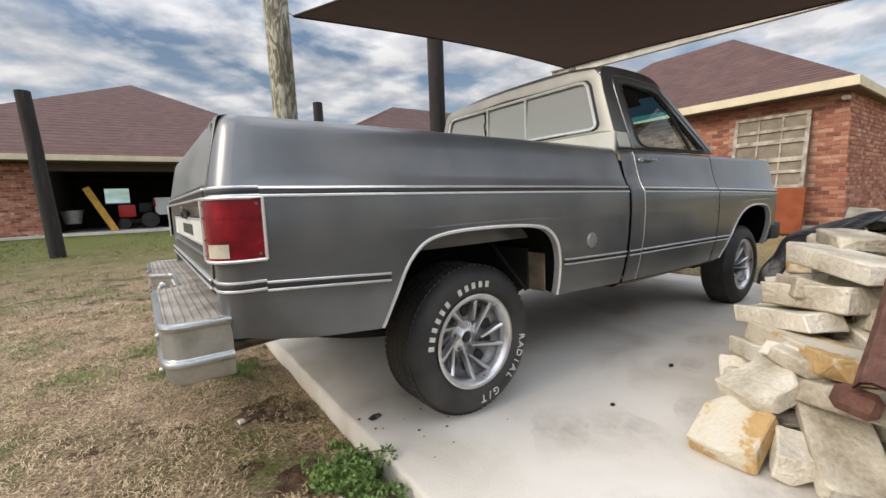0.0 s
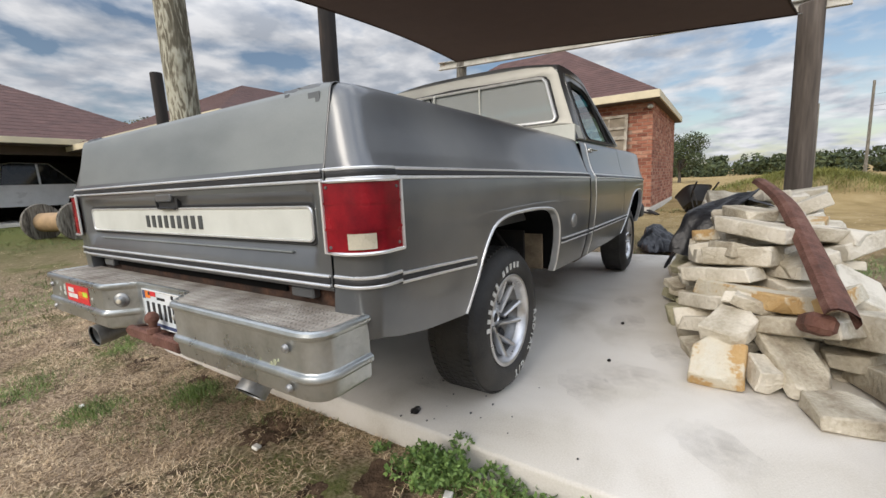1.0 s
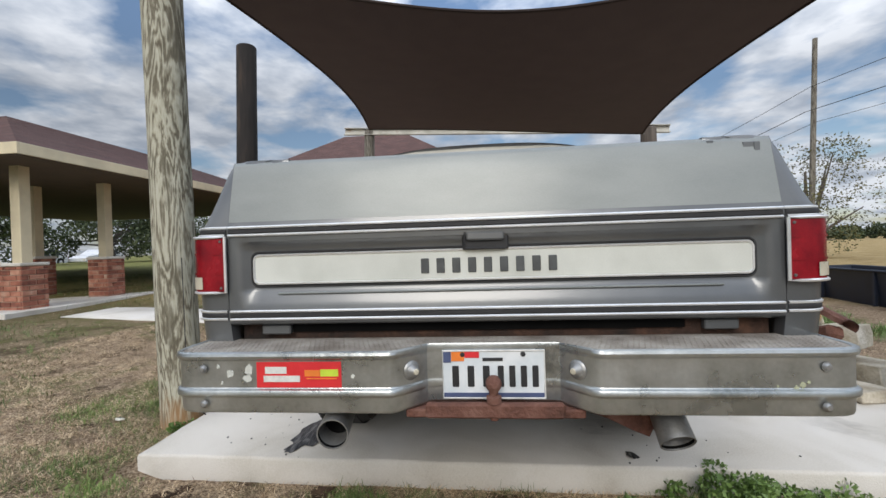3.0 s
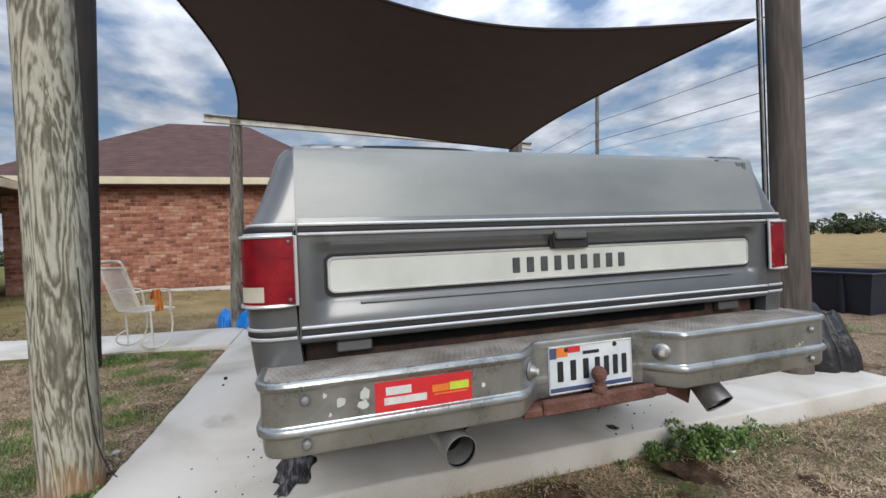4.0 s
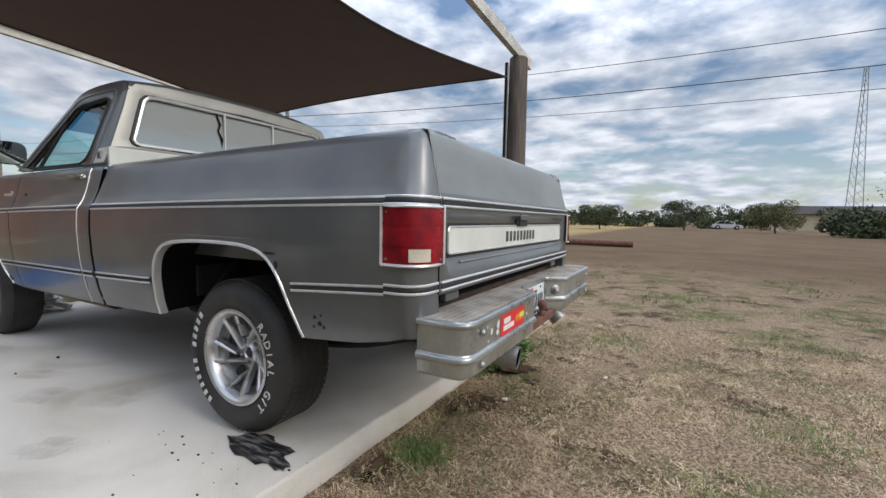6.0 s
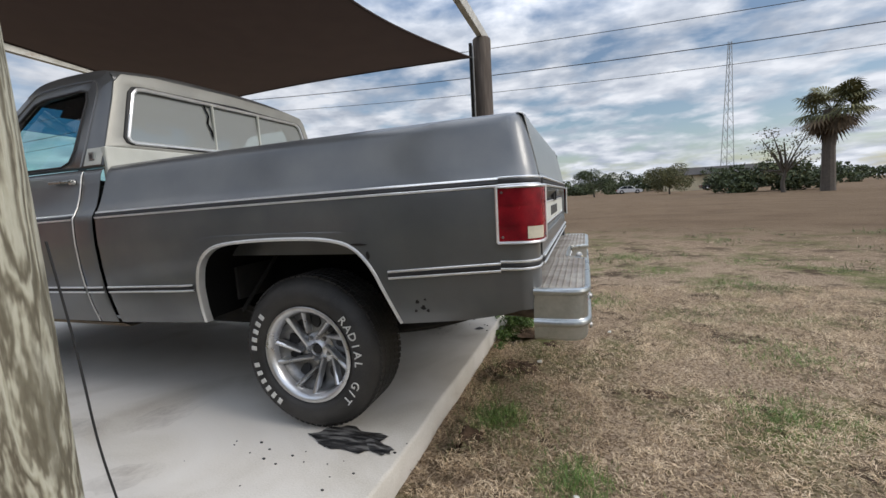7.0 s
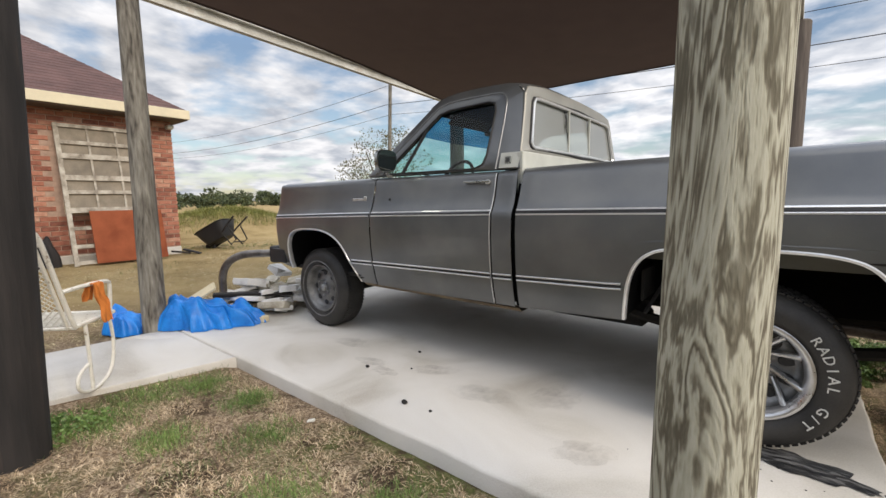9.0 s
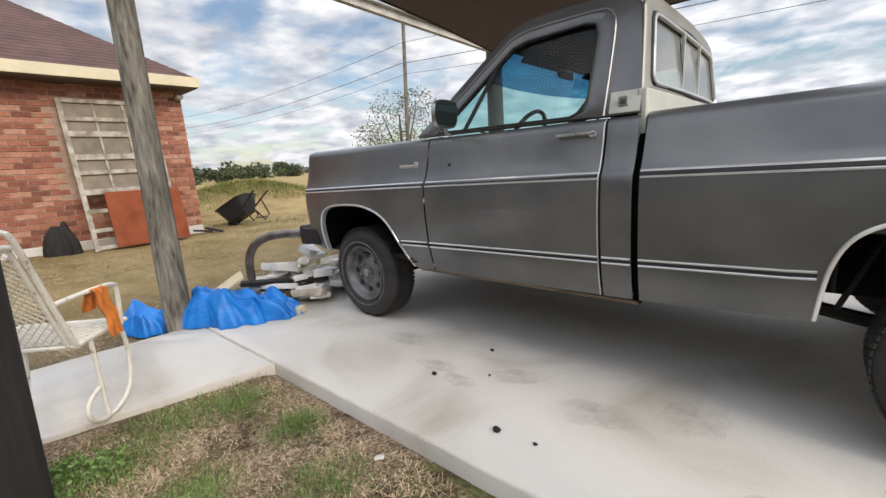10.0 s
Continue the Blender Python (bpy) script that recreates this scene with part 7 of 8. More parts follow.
            xx = 0.295 + (s - 0.4) * 0.06 + 0.022 * noise.noise(Vector((a * 6, s * 4, 8.0))) + (0.02 if s > 0.4 else -0.02)
            row.append(w(xx, y + 0.015 * noise.noise(Vector((s * 6, a * 2, 4.0))), zz))
        rows.append(row)
    single("cloth", grid(rows), M["orange_cloth"], "orange cloth hung over the chair arm", "cloth", smooth=70, solid=0.004)


chair()


def bent_pipe():
    t = thing("bent_pipe", (5.2, 0.9, 0.0), "dark bent steel tube standing in front of the truck", "pipe")
    part("tube", tube(curve([(4.75, 0.72, 0.56), (5.0, 0.86, 0.56), (5.22, 0.98, 0.54), (5.36, 1.06, 0.46), (5.42, 1.10, 0.32), (5.42, 1.10, 0.10)], 30), 0.038, 14), M["tube_steel"], t)
    part("foot_plate", box(5.32, 5.52, 1.02, 1.18, 0.02, 0.11, 0.01, turn=pose(0, 0, 0, 5, 8, 20)), M["rust"], t)


bent_pipe()
for i, (x, y, z, rz, L, m_) in enumerate(((5.0, 0.95, 0.12, 68, 0.9, "wood_grey"), (4.85, 0.75, 0.16, 55, 1.0, "steel"), (5.1, 0.8, 0.05, 75, 0.8, "wood_grey"), (4.9, 1.05, 0.19, 62, 0.7, "dark"))):
    single("plank", box(-L / 2, L / 2, -0.05, 0.05, -0.016, 0.016, 0.003, turn=None), M[m_], "weathered board lying on the rubble" if m_ == "wood_grey" else "metal strip lying on the rubble", "board").matrix_basis = pose(x, y, z, 0, -4, rz)


def leaning_frame():
    """Old lattice of sash bars leaning on the brick wall, with a red-brown sheet before it."""
    t = thing("wooden_trellis", (10.0, 0.9, 0.06), "weathered white wooden trellis leaning against the brick wall", "wooden frame")

    def at(y, h, d=0.0):
        k = h / 2.36
        return Vector((9.82 + 0.44 * k - d, y, 0.06 + h * 0.985))

    def bar(name, a, b_, wd, th, label=""):
        a, b_ = Vector(a), Vector(b_)
        d = (b_ - a).normalized()
        s = Vector((-0.98, 0, 0.18))
        up = d.cross(s).normalized()
        rows = [[p + up * u * wd / 2 + s * v * th / 2 for u, v in ((-1, -1), (1, -1), (1, 1), (-1, 1))] for p in (a, a.lerp(b_, 0.5) + s * 0.004, b_)]
        g = grid(rows, wrap=True)
        g.verts.ensure_lookup_table()
        g.faces.new(g.verts[:4])
        g.faces.new(g.verts[-4:])
        part(name, g, M["sash"], t, label, smooth=0)

    y0, y1 = 0.24, 1.42
    for y in (y0, y1):
        bar("stile", at(y, 0), at(y, 2.36), 0.065, 0.04)
    for y in (0.63, 1.02):
        bar("mullion", at(y, 0.9, 0.002), at(y, 2.34, 0.002), 0.03, 0.03)
    for h in (0.05, 0.32, 0.62, 0.92, 1.22, 1.46, 1.82, 2.05, 2.33):
        bar("rail", at(y0, h, 0.012), at(y1, h, 0.012), 0.085 if h in (1.46, 1.82, 0.92) else 0.06, 0.03)
    for ya, yb in ((y0 + 0.03, 0.615), (0.645, 1.005), (1.035, y1 - 0.03)):
        for ha, hb in ((0.96, 1.19), (1.25, 1.42), (1.5, 1.78), (1.86, 2.02), (2.08, 2.30)):
            g = grid([[at(ya, ha, -0.01), at(yb, ha, -0.01)], [at(ya, hb, -0.01), at(yb, hb, -0.01)]])
            part("pane", g, M["dusty_board"], t, "dusty tan panel", smooth=0, solid=0.006)
    sh = box(-0.01, 0.01, -0.52, 0.52, -0.44, 0.44, 0.003, turn=pose(0, 0, 0, 0, 12, 0))
    bmesh.ops.translate(sh, verts=sh.verts, vec=(9.80, 0.66, 0.52))
    single("sheet_panel", sh, M["redbrown"], "red-brown metal sheet leaning on a wooden trellis", "panel")


M["sash"] = material("weathered_white_wood", [(0.3, (0.17, 0.14, 0.105)), (0.5, (0.34, 0.30, 0.24)), (0.72, (0.50, 0.455, 0.38))], 0.85, 0, 7, 7, 0.3, 40)
M["dusty_board"] = material("dusty_tan_board", two((0.20, 0.165, 0.12), 0.7, 1.3), 0.8, 0, 4, 6, 0.1)
leaning_frame()
for x, y, rz, ry in ((10.12, -0.22, 75, -9), (10.06, -0.40, 48, -16)):
    single("plank", box(-0.16, 0.16, -0.05, 0.05, -0.015, 0.015, 0.003), M["wood_dark"], "dark broken board lying at the corner of the house", "board").matrix_basis = pose(x, y, ground_z(x, y) + 0.055, 0, ry, rz)
crumple("sack", (10.08, 1.78, 0.03), 0.16, 0.22, 0.50, 0, M["wood_dark"], "dark dirty sack standing against the brick wall", "sack", 22.0, 30, fold=0.5, power=0.45)


def wheelbarrow():
    t = thing("wheelbarrow", (10.62, -1.18, 0.06), "black wheelbarrow standing nose down in the grass", "wheelbarrow")
    m = pose(10.62, -1.18, 0.33, 4, 27, 28) @ Matrix.Scale(0.80, 4)
    rows = []
    for z, rx, ry in ((-0.17, 0.26, 0.20), (-0.15, 0.32, 0.24), (0.05, 0.42, 0.29), (0.25, 0.49, 0.35), (0.27, 0.52, 0.38), (0.26, 0.52, 0.38), (0.245, 0.48, 0.34), (-0.12, 0.29, 0.21)):
        rows.append([m @ Vector((rx * math.copysign(abs(math.cos(a)) ** 0.5, math.cos(a)), ry * math.copysign(abs(math.sin(a)) ** 0.5, math.sin(a)), z)) for a in (2 * math.pi * k / 28 for k in range(28))])
    g = grid(rows, wrap=True)
    g.verts.ensure_lookup_table()
    g.faces.new(g.verts[:28])
    g.faces.new(g.verts[-28:])
    part("tub", g, M["plastic_black"], t)
    for s in (1, -1):
        part("handle", tube([m @ Vector((0.36, s * 0.08, -0.20)), m @ Vector((-0.1, s * 0.18, -0.12)), m @ Vector((-0.52, s * 0.25, 0.05)), m @ Vector((-0.86, s * 0.28, 0.16))], 0.018, 8), M["wood_dark"], t)
        part("leg", tube([m @ Vector((-0.28, s * 0.20, -0.08)), m @ Vector((-0.40, s * 0.22, -0.46)), m @ Vector((-0.60, s * 0.22, -0.40)), m @ Vector((-0.56, s * 0.25, 0.06))], 0.016, 6), M["dark"], t, "dark bent leg")
    part("leg_brace", tube([m @ Vector((-0.50, -0.22, -0.43)), m @ Vector((-0.50, 0.22, -0.43))], 0.014, 6), M["dark"], t)
    part("wheel", lathe([(0.0, -0.03), (0.10, -0.03), (0.13, -0.045), (0.15, 0), (0.13, 0.045), (0.10, 0.03), (0.0, 0.03)], 20, m @ pose(0.38, 0, -0.16, 90, 0, 0)), M["tyre"], t)


wheelbarrow()

# long dark trough beyond the slab, a fallen pipe in the field
def trough(x0, x1, y0, y1, z0, z1):
    t = thing("trough", ((x0 + x1) / 2, (y0 + y1) / 2, z0), "long dark navy open metal trough standing in the field", "trough")
    rows = []
    for z, d in ((z0, -0.06), (z1 - 0.03, 0.0), (z1, 0.02), (z1, -0.02), (z0 + 0.06, -0.08)):
        rows.append([(x, y, z) for x, y in ((x0 - d, y0 - d), (x1 + d, y0 - d), (x1 + d, y1 + d), (x0 - d, y1 + d))])
    g = grid(rows, wrap=True)
    g.verts.ensure_lookup_table()
    g.faces.new(g.verts[-4:])
    part("shell", g, M["navy"], t, smooth=20)
    part("rim", tube([(x0 - 0.02, y0 - 0.02, z1), (x1 + 0.02, y0 - 0.02, z1), (x1 + 0.02, y1 + 0.02, z1), (x0 - 0.02, y1 + 0.02, z1), (x0 - 0.02, y0 - 0.02, z1)], 0.015, 6, False), M["navy"], t)
    for k in range(5):
        x = x0 + 0.3 + (x1 - x0 - 0.6) * k / 4
        part("rib", box(x - 0.02, x + 0.02, y1 - 0.03, y1 + 0.02, z0 + 0.02, z1 - 0.02, 0.004), M["navy"], t)


trough(2.05, 6.4, -6.15, -5.45, -0.09, 0.43)
single("fallen_pipe", tube([(0.9, -16.9, 0.06), (3.2, -16.5, 0.08), (5.5, -16.1, 0.06)], 0.13, 12), M["rust"], "long rusty pipe lying in the bare field", "pipe")


# ---- marks and litter on the slab ----
def splat(x, y, rx, ry, rot, seed, mat, name, label, z=0.0045, h=0.006, n=26):
    b = bmesh.new()
    rim = []
    for k in range(n):
        a = 2 * math.pi * k / n
        r = 1 + 0.45 * noise.noise(Vector((math.cos(a) * 2.2, math.sin(a) * 2.2, seed)))
        rim.append(pose(x, y, 0, 0, 0, rot) @ Vector((rx * r * math.cos(a), ry * r * math.sin(a), z)))
    c = b.verts.new(pose(x, y, 0) @ Vector((0, 0, z + h)))
    vs = [b.verts.new(p) for p in rim]
    for k in range(n):
        b.faces.new((vs[k], vs[(k + 1) % n], c))
    return single(name, b, mat, label, "stain", kind="", smooth=60, place=(x, y, 0))


splat(0.83, 0.94, 0.17, 0.085, -5, 2.0, M["oil"], "oil_patch", "crusted black oil patch on the concrete", h=0.012)
splat(0.70, 0.955, 0.10, 0.035, -25, 5.0, M["oil"], "oil_patch", "crusted black oil patch on the concrete", h=0.010)
splat(0.63, -0.62, 0.035, 0.022, 20, 3.0, M["oil"], "oil_patch", "small black oil clot on the concrete", h=0.014)
rnd = random.Random(5)
for k in range(46):
    if k < 24:
        x, y = rnd.gauss(0.85, 0.22), rnd.gauss(1.12, 0.12)
    else:
        x, y = rnd.gauss(0.70, 0.18), rnd.gauss(-0.80, 0.22)
    r = rnd.uniform(0.003, 0.009)
    if 0.54 < x < 4.9 and y < 1.7:
        b = bmesh.new()
        bmesh.ops.create_icosphere(b, subdivisions=1, radius=r)
        bmesh.ops.scale(b, vec=(1, 0.7, 0.5), verts=b.verts)
        single("crumb", b, M["oil"], "small dark crumb on the concrete", "debris", "crumbs on the slab", place=(0, 0, 0)).location = (x, y, r * 0.3)
for x, y, r in ((2.469, 1.513, 0.017), (2.30, 1.50, 0.010), (3.0, 1.30, 0.014), (2.9, 0.9, 0.012), (2.2, -1.2, 0.014), (1.55, -1.25, 0.012), (2.75, 1.15, 0.008)):
    b = bmesh.new()
    bmesh.ops.create_icosphere(b, subdivisions=2, radius=r)
    for v in b.verts:
        v.co += noise.noise_vector(v.co * 60) * r * 0.35
    bmesh.ops.scale(b, vec=(1.1, 0.8, 0.7), verts=b.verts)
    single("pebble", b, M["dark"], "small dark pebble on the concrete", "pebble", "pebbles on the slab").location = (x, y, r * 0.5)
for x, y, sx, sy, rz in ((0.30, -1.0, 0.05, 0.03, 20), (1.04, 2.26, 0.07, 0.03, 60), (0.14, -0.16, 0.03, 0.03, 10), (2.8, 1.87, 0.04, 0.025, 40), (1.46, 1.86, 0.04, 0.03, 0), (-0.3, -0.9, 0.03, 0.02, 70), (-0.1, 1.0, 0.02, 0.02, 10)):
    b = box(-sx / 2, sx / 2, -sy / 2, sy / 2, -0.006, 0.006, 0.003)
    for v in b.verts:
        v.co.z += 0.006 * noise.noise(v.co * 50)
    single("litter", b, M["white_paint"], "scrap of white litter in the grass", "litter", "litter").matrix_basis = pose(x, y, ground_z(x, y) + 0.018, 6, 5, rz)

def stain_material(name, colour):
    """A soaked-in mark: its colour shows in blotches and the slab between them."""
    m = bpy.data.materials.new(name)
    m.use_nodes = True
    n, l = m.node_tree.nodes, m.node_tree.links
    b = n["Principled BSDF"]
    b.inputs["Base Color"].default_value = (*colour, 1)
    b.inputs["Roughness"].default_value = 0.9
    tc, t, g = n.new("ShaderNodeTexCoord"), n.new("ShaderNodeTexNoise"), n.new("ShaderNodeMapRange")
    t.inputs["Scale"].default_value, t.inputs["Detail"].default_value, t.inputs["Roughness"].default_value = 13.0, 8.0, 0.75
    leng, fade, mul = n.new("ShaderNodeVectorMath"), n.new("ShaderNodeMapRange"), n.new("ShaderNodeMath")
    leng.operation, mul.operation = "LENGTH", "MULTIPLY"
    fade.inputs["From Min"].default_value, fade.inputs["From Max"].default_value = 0.03, 0.22
    fade.inputs["To Min"].default_value, fade.inputs["To Max"].default_value = 1.0, 0.0
    g.inputs["From Min"].default_value, g.inputs["From Max"].default_value, g.inputs["To Max"].default_value = 0.36, 0.78, 0.36
    l.new(tc.outputs["Object"], t.inputs["Vector"])
    l.new(tc.outputs["Object"], leng.inputs[0])
    l.new(leng.outputs["Value"], fade.inputs["Value"])
    l.new(t.outputs["Fac"], g.inputs["Value"])
    l.new(g.outputs[0], mul.inputs[0])
    l.new(fade.outputs[0], mul.inputs[1])
    l.new(mul.outputs[0], b.inputs["Alpha"])
    return m


M["stain"] = stain_material("brown_stain", (0.17, 0.12, 0.08))
M["stain_dark"] = stain_material("grey_grime", (0.12, 0.11, 0.10))
for k, (x, y, rx, ry, rot) in enumerate(((3.05, 1.22, 0.14, 0.05, 10), (2.86, 1.28, 0.10, 0.05, 0), (2.62, 1.08, 0.16, 0.07, 30), (2.20, 1.18, 0.22, 0.10, 15), (1.85, 0.98, 0.20, 0.12, 70), (1.55, 1.38, 0.15, 0.08, 40), (3.45, 1.05, 0.18, 0.08, 5), (1.20, -1.22, 0.22, 0.12, 30), (1.42, -1.38, 0.18, 0.14, 80), (1.80, -1.52, 0.22, 0.10, 20), (1.45, -1.92, 0.22, 0.18, 60), (2.25, -1.22, 0.20, 0.12, 0), (0.95, -1.75, 0.2, 0.12, 40), (0.92, -0.55, 0.22, 0.10, 85), (2.75, -1.15, 0.2, 0.1, 10))):
    splat(x, y, rx, ry, rot, 20.0 + k, M["stain" if k % 3 else "stain_dark"], "stain", "faint brown stain soaked into the concrete" if k % 3 else "faint grey grime on the concrete", z=0.0042 + 0.0003 * k, h=0.0004)
M["soil"] = material("dark_bare_soil", [(0.3, (0.035, 0.023, 0.015)), (0.7, (0.11, 0.072, 0.046))], 0.98, 0, 14, 8, 0.6, 60, spec=0.1)


def bare_soil(x, y, r, seed):
    """A scraped hollow: dark loose soil with a crumbly rim."""
    rows = []
    for i in range(9):
        q = i / 8
        row = []
        for k in range(30):
            a = 2 * math.pi * k / 30
            rr = r * q * (1 + 0.5 * noise.noise(Vector((math.cos(a) * 1.7, math.sin(a) * 1.7, seed))) + 0.35 * noise.noise(Vector((math.cos(a) * 5.0, math.sin(a) * 5.0, seed))))
            px, py = x + rr * math.cos(a) * 1.3, y + rr * math.sin(a)
            lump = 0.012 * noise.noise(Vector((px * 28, py * 28, seed))) 
            row.append((px, py, ground_z(px, py) + 0.004 * (1 - q ** 2) + (lump if q < 0.8 else -0.004)))
        rows.append(row)
    single("soil_patch", weld(grid(rows, wrap=True), 1e-4), M["soil"], "dark bare soil scraped open in the dry grass", "soil", "soil patches", kind="stuff", smooth=40)


for k, (x, y, r) in enumerate(((0.26, -0.08, 0.12), (-0.46, 0.08, 0.08), (0.38, 0.72, 0.07), (0.10, -0.55, 0.06), (0.24, -0.74, 0.10), (0.0, -1.12, 0.08), (0.30, 1.35, 0.07))):
    bare_soil(x, y, r, k * 3.0 + 1)

# loose cable down the shade post and the conduit on the other
single("cable", tube(curve([(1.00, 1.79, 0.95), (0.985, 1.775, 0.70), (0.975, 1.765, 0.45), (0.965, 1.74, 0.22), (0.99, 1.71, 0.07), (1.04, 1.70, 0.006)], 40), 0.0028, 6), M["black"], "thin black cable hanging down a post", "cable")
single("conduit", tube([(0.985, -2.268, 0.0), (0.985, -2.268, 2.62)], 0.009, 8), M["steel"], "thin grey conduit strapped to a post", "conduit")
single("conduit", tube([(1.022, -2.318, 0.0), (1.022, -2.318, 2.66)], 0.019, 10), M["dark"], "dark pipe strapped to a post", "conduit")


# ---- vehicles and clutter by the garage ----
M["car_white"] = material("white_car_paint", two((0.60, 0.61, 0.62), 0.92, 1.06), 0.3, 0.1, 5, 4, 0.0, coat=0.3)
M["car_dark"] = material("dark_car_paint", two((0.03, 0.032, 0.036)), 0.3, 0.2, 5, 4, 0.0, coat=0.3)


def car(name, x, y, z, yaw, mat, label, pickup=False, L=4.6):
    t = thing(name, (x, y, z), label, "pickup truck" if pickup else "car")
    m = pose(x, y, z, 0, 0, yaw)
    if pickup:
        body = [(0.0, 0.55), (0.0, 1.05), (0.42 * L, 1.05), (0.44 * L, 1.08), (0.76 * L, 1.08), (0.97 * L, 0.98), (L, 0.85), (L, 0.5), (0.97 * L, 0.42), (0.02 * L, 0.45)]
        top = [(0.43 * L, 1.08), (0.46 * L, 1.70), (0.50 * L, 1.74), (0.66 * L, 1.72), (0.78 * L, 1.08)]
    else:
        body = [(0.0, 0.5), (0.02 * L, 0.88), (0.16 * L, 0.95), (0.70 * L, 0.92), (0.95 * L, 0.80), (L, 0.65), (L, 0.35), (0.97 * L, 0.25), (0.02 * L, 0.28)]
        top = [(0.10 * L, 0.94), (0.24 * L, 1.40), (0.32 * L, 1.45), (0.52 * L, 1.43), (0.72 * L, 0.92)]
    W = 0.92
    part("body", grid([[m @ Vector((px, v * W * (1 - 0.04 * (abs(v) > 0.95)), pz)) for px, pz in body] for v in (-1, -0.9, 0.9, 1)] , wrap=True), mat, t, smooth=40)
    b = bmesh.new()
    for v in (-1, 1):
        b.faces.new([b.verts.new(m @ Vector((px, v * W * 0.96, pz))) for px, pz in body])
    part("flank", b, mat, t, smooth=0, solid=0.02)
    cab_ = grid([[m @ Vector((px, v * W * (0.95 - 0.12 * max(0, pz - 1.0)), pz)) for px, pz in top] for v in (-1, 1)])
    part("roof", cab_, mat, t, smooth=40, solid=0.03)
    for v in (-1, 1):
        b = bmesh.new()
        b.faces.new([b.verts.new(m @ Vector((px * 0.97 + 0.03 * (top[0][0] + top[-1][0]) / 2, v * W * (0.945 - 0.12 * max(0, pz - 1.0)), pz * 0.97 + 0.03))) for px, pz in top])
        part("side_window", b, M["car_glass"], t, smooth=0, solid=0.01)
        px = (top[0][0] + top[-1][0]) / 2
        part("window_post", tube([m @ Vector((px, v * W * 0.96, top[0][1])), m @ Vector((px, v * W * 0.885, top[2][1] - 0.04))], 0.03, 6), mat, t)
    r = 0.37 if pickup else 0.32
    for px in (0.19 * L, 0.80 * L):
        for v in (-1, 1):
            mw = m @ pose(px, v * (W - 0.08), r, 90, 0, 0)
            wh = part("wheel", lathe([(0, -0.10), (r * 0.6, -0.10), (r, -0.08), (r, 0.08), (r * 0.6, 0.10), (0, 0.10)], 24, mw), M["tyre"], t)
            part("hubcap", lathe([(0, -0.115), (r * 0.5, -0.11), (r * 0.55, -0.10), (r * 0.55, 0.10), (r * 0.5, 0.11), (0, 0.115)], 20, mw), M["alloy"], wh)
            # no arch is cut: a near-black disc on the flank paints its shade
            part("wheel_arch", lathe([(0, -0.02), (r * 1.16, -0.02), (r * 1.18, 0.0), (r * 1.16, 0.02), (0, 0.02)], 24, m @ pose(px, v * (W - 0.012), r + 0.03, 90, 0, 0)), M["void"], t, "near-black disc painted as the shade in the wheel arch")
    for v in (-1, 1):
        part("tail_lamp", tube([m @ Vector((0.0, v * W * 0.93, body[1][1] - 0.32)), m @ Vector((0.0, v * W * 0.93, body[1][1] - 0.04))], 0.05, 6), M["red_lens"], t, "red tail lamp")
    for v in (-1, 1):
        part("lamp", (lambda q: q)(box(-0.03, 0.03, -0.10, 0.10, -0.09, 0.09, 0.02, turn=pose(0, 0, 0, 0, 0, yaw))), M["clear_lens"], t).matrix_basis = Matrix.Translation(m @ Vector((L - 0.02, v * W * 0.75, body[5][1] - 0.16)) - Vector((0, 0, 0)) - ORIGIN[t] + ORIGIN[t] - Vector((0, 0, 0)))
    return t


car("parked_pickup", 0.32, 16.75, 0.45, 0, M["car_white"], "white parked pickup truck in the open garage", True, 5.2)


def spool():
    t = thing("cable_spool", (2.25, 9.85, 0.2), "wooden cable spool lying on its side on the lawn", "cable spool")
    a, b_ = Vector((2.06, 10.35, 0.57)), Vector((2.40, 9.45, 0.57))
    d = (b_ - a).normalized()
    q = d.to_track_quat("Z", "Y").to_matrix().to_4x4()
    for p in (a, b_):
        part("flange", lathe([(0.0, -0.03), (0.39, -0.03), (0.40, 0.0), (0.39, 0.03), (0.0, 0.03)], 32, Matrix.Translation(p) @ q), M["wood_grey"], t)
    part("drum", tube([a, b_], 0.20, 20), M["spool"], t)


M["spool"] = material("tan_wood", two((0.36, 0.24, 0.13)), 0.8, 0, 7, 6, 0.2)
spool()
g = box(-0.10, 0.10, -0.03, 0.03, -0.80, 0.80, 0.01, turn=pose(0, 0, 0, 0, -24, 0))
bmesh.ops.translate(g, verts=g.verts, vec=(-1.17, 15.55, 1.14))
M["yellow"] = material("yellow_board", two((0.55, 0.30, 0.05)), 0.6, 0, 6, 5, 0.1)
single("yellow_board", g, M["yellow"], "yellow board leaning in the garage", "board")


def mower():
    t = thing("ride_on_mower", (-0.45, 16.6, 0.45), "red ride-on mower in the garage", "mower")
    part("bonnet", box(-0.75, -0.25, 16.3, 16.9, 0.85, 1.30, 0.06, seg=2), M["sticker"], t)
    part("seat", box(-0.15, 0.25, 16.4, 16.8, 1.0, 1.35, 0.06, seg=2), M["black"], t)
    part("deck", box(-0.6, 0.3, 16.2, 17.0, 0.62, 0.78, 0.04), M["dark"], t)
    for x, r in ((-0.6, 0.18), (0.15, 0.27)):
        for y in (16.2, 17.0):
            part("wheel", lathe([(0, -0.08), (r, -0.08), (r, 0.08), (0, 0.08)], 18, pose(x, y, 0.46 + r, 90, 0, 0)), M["tyre"], t)


mower()
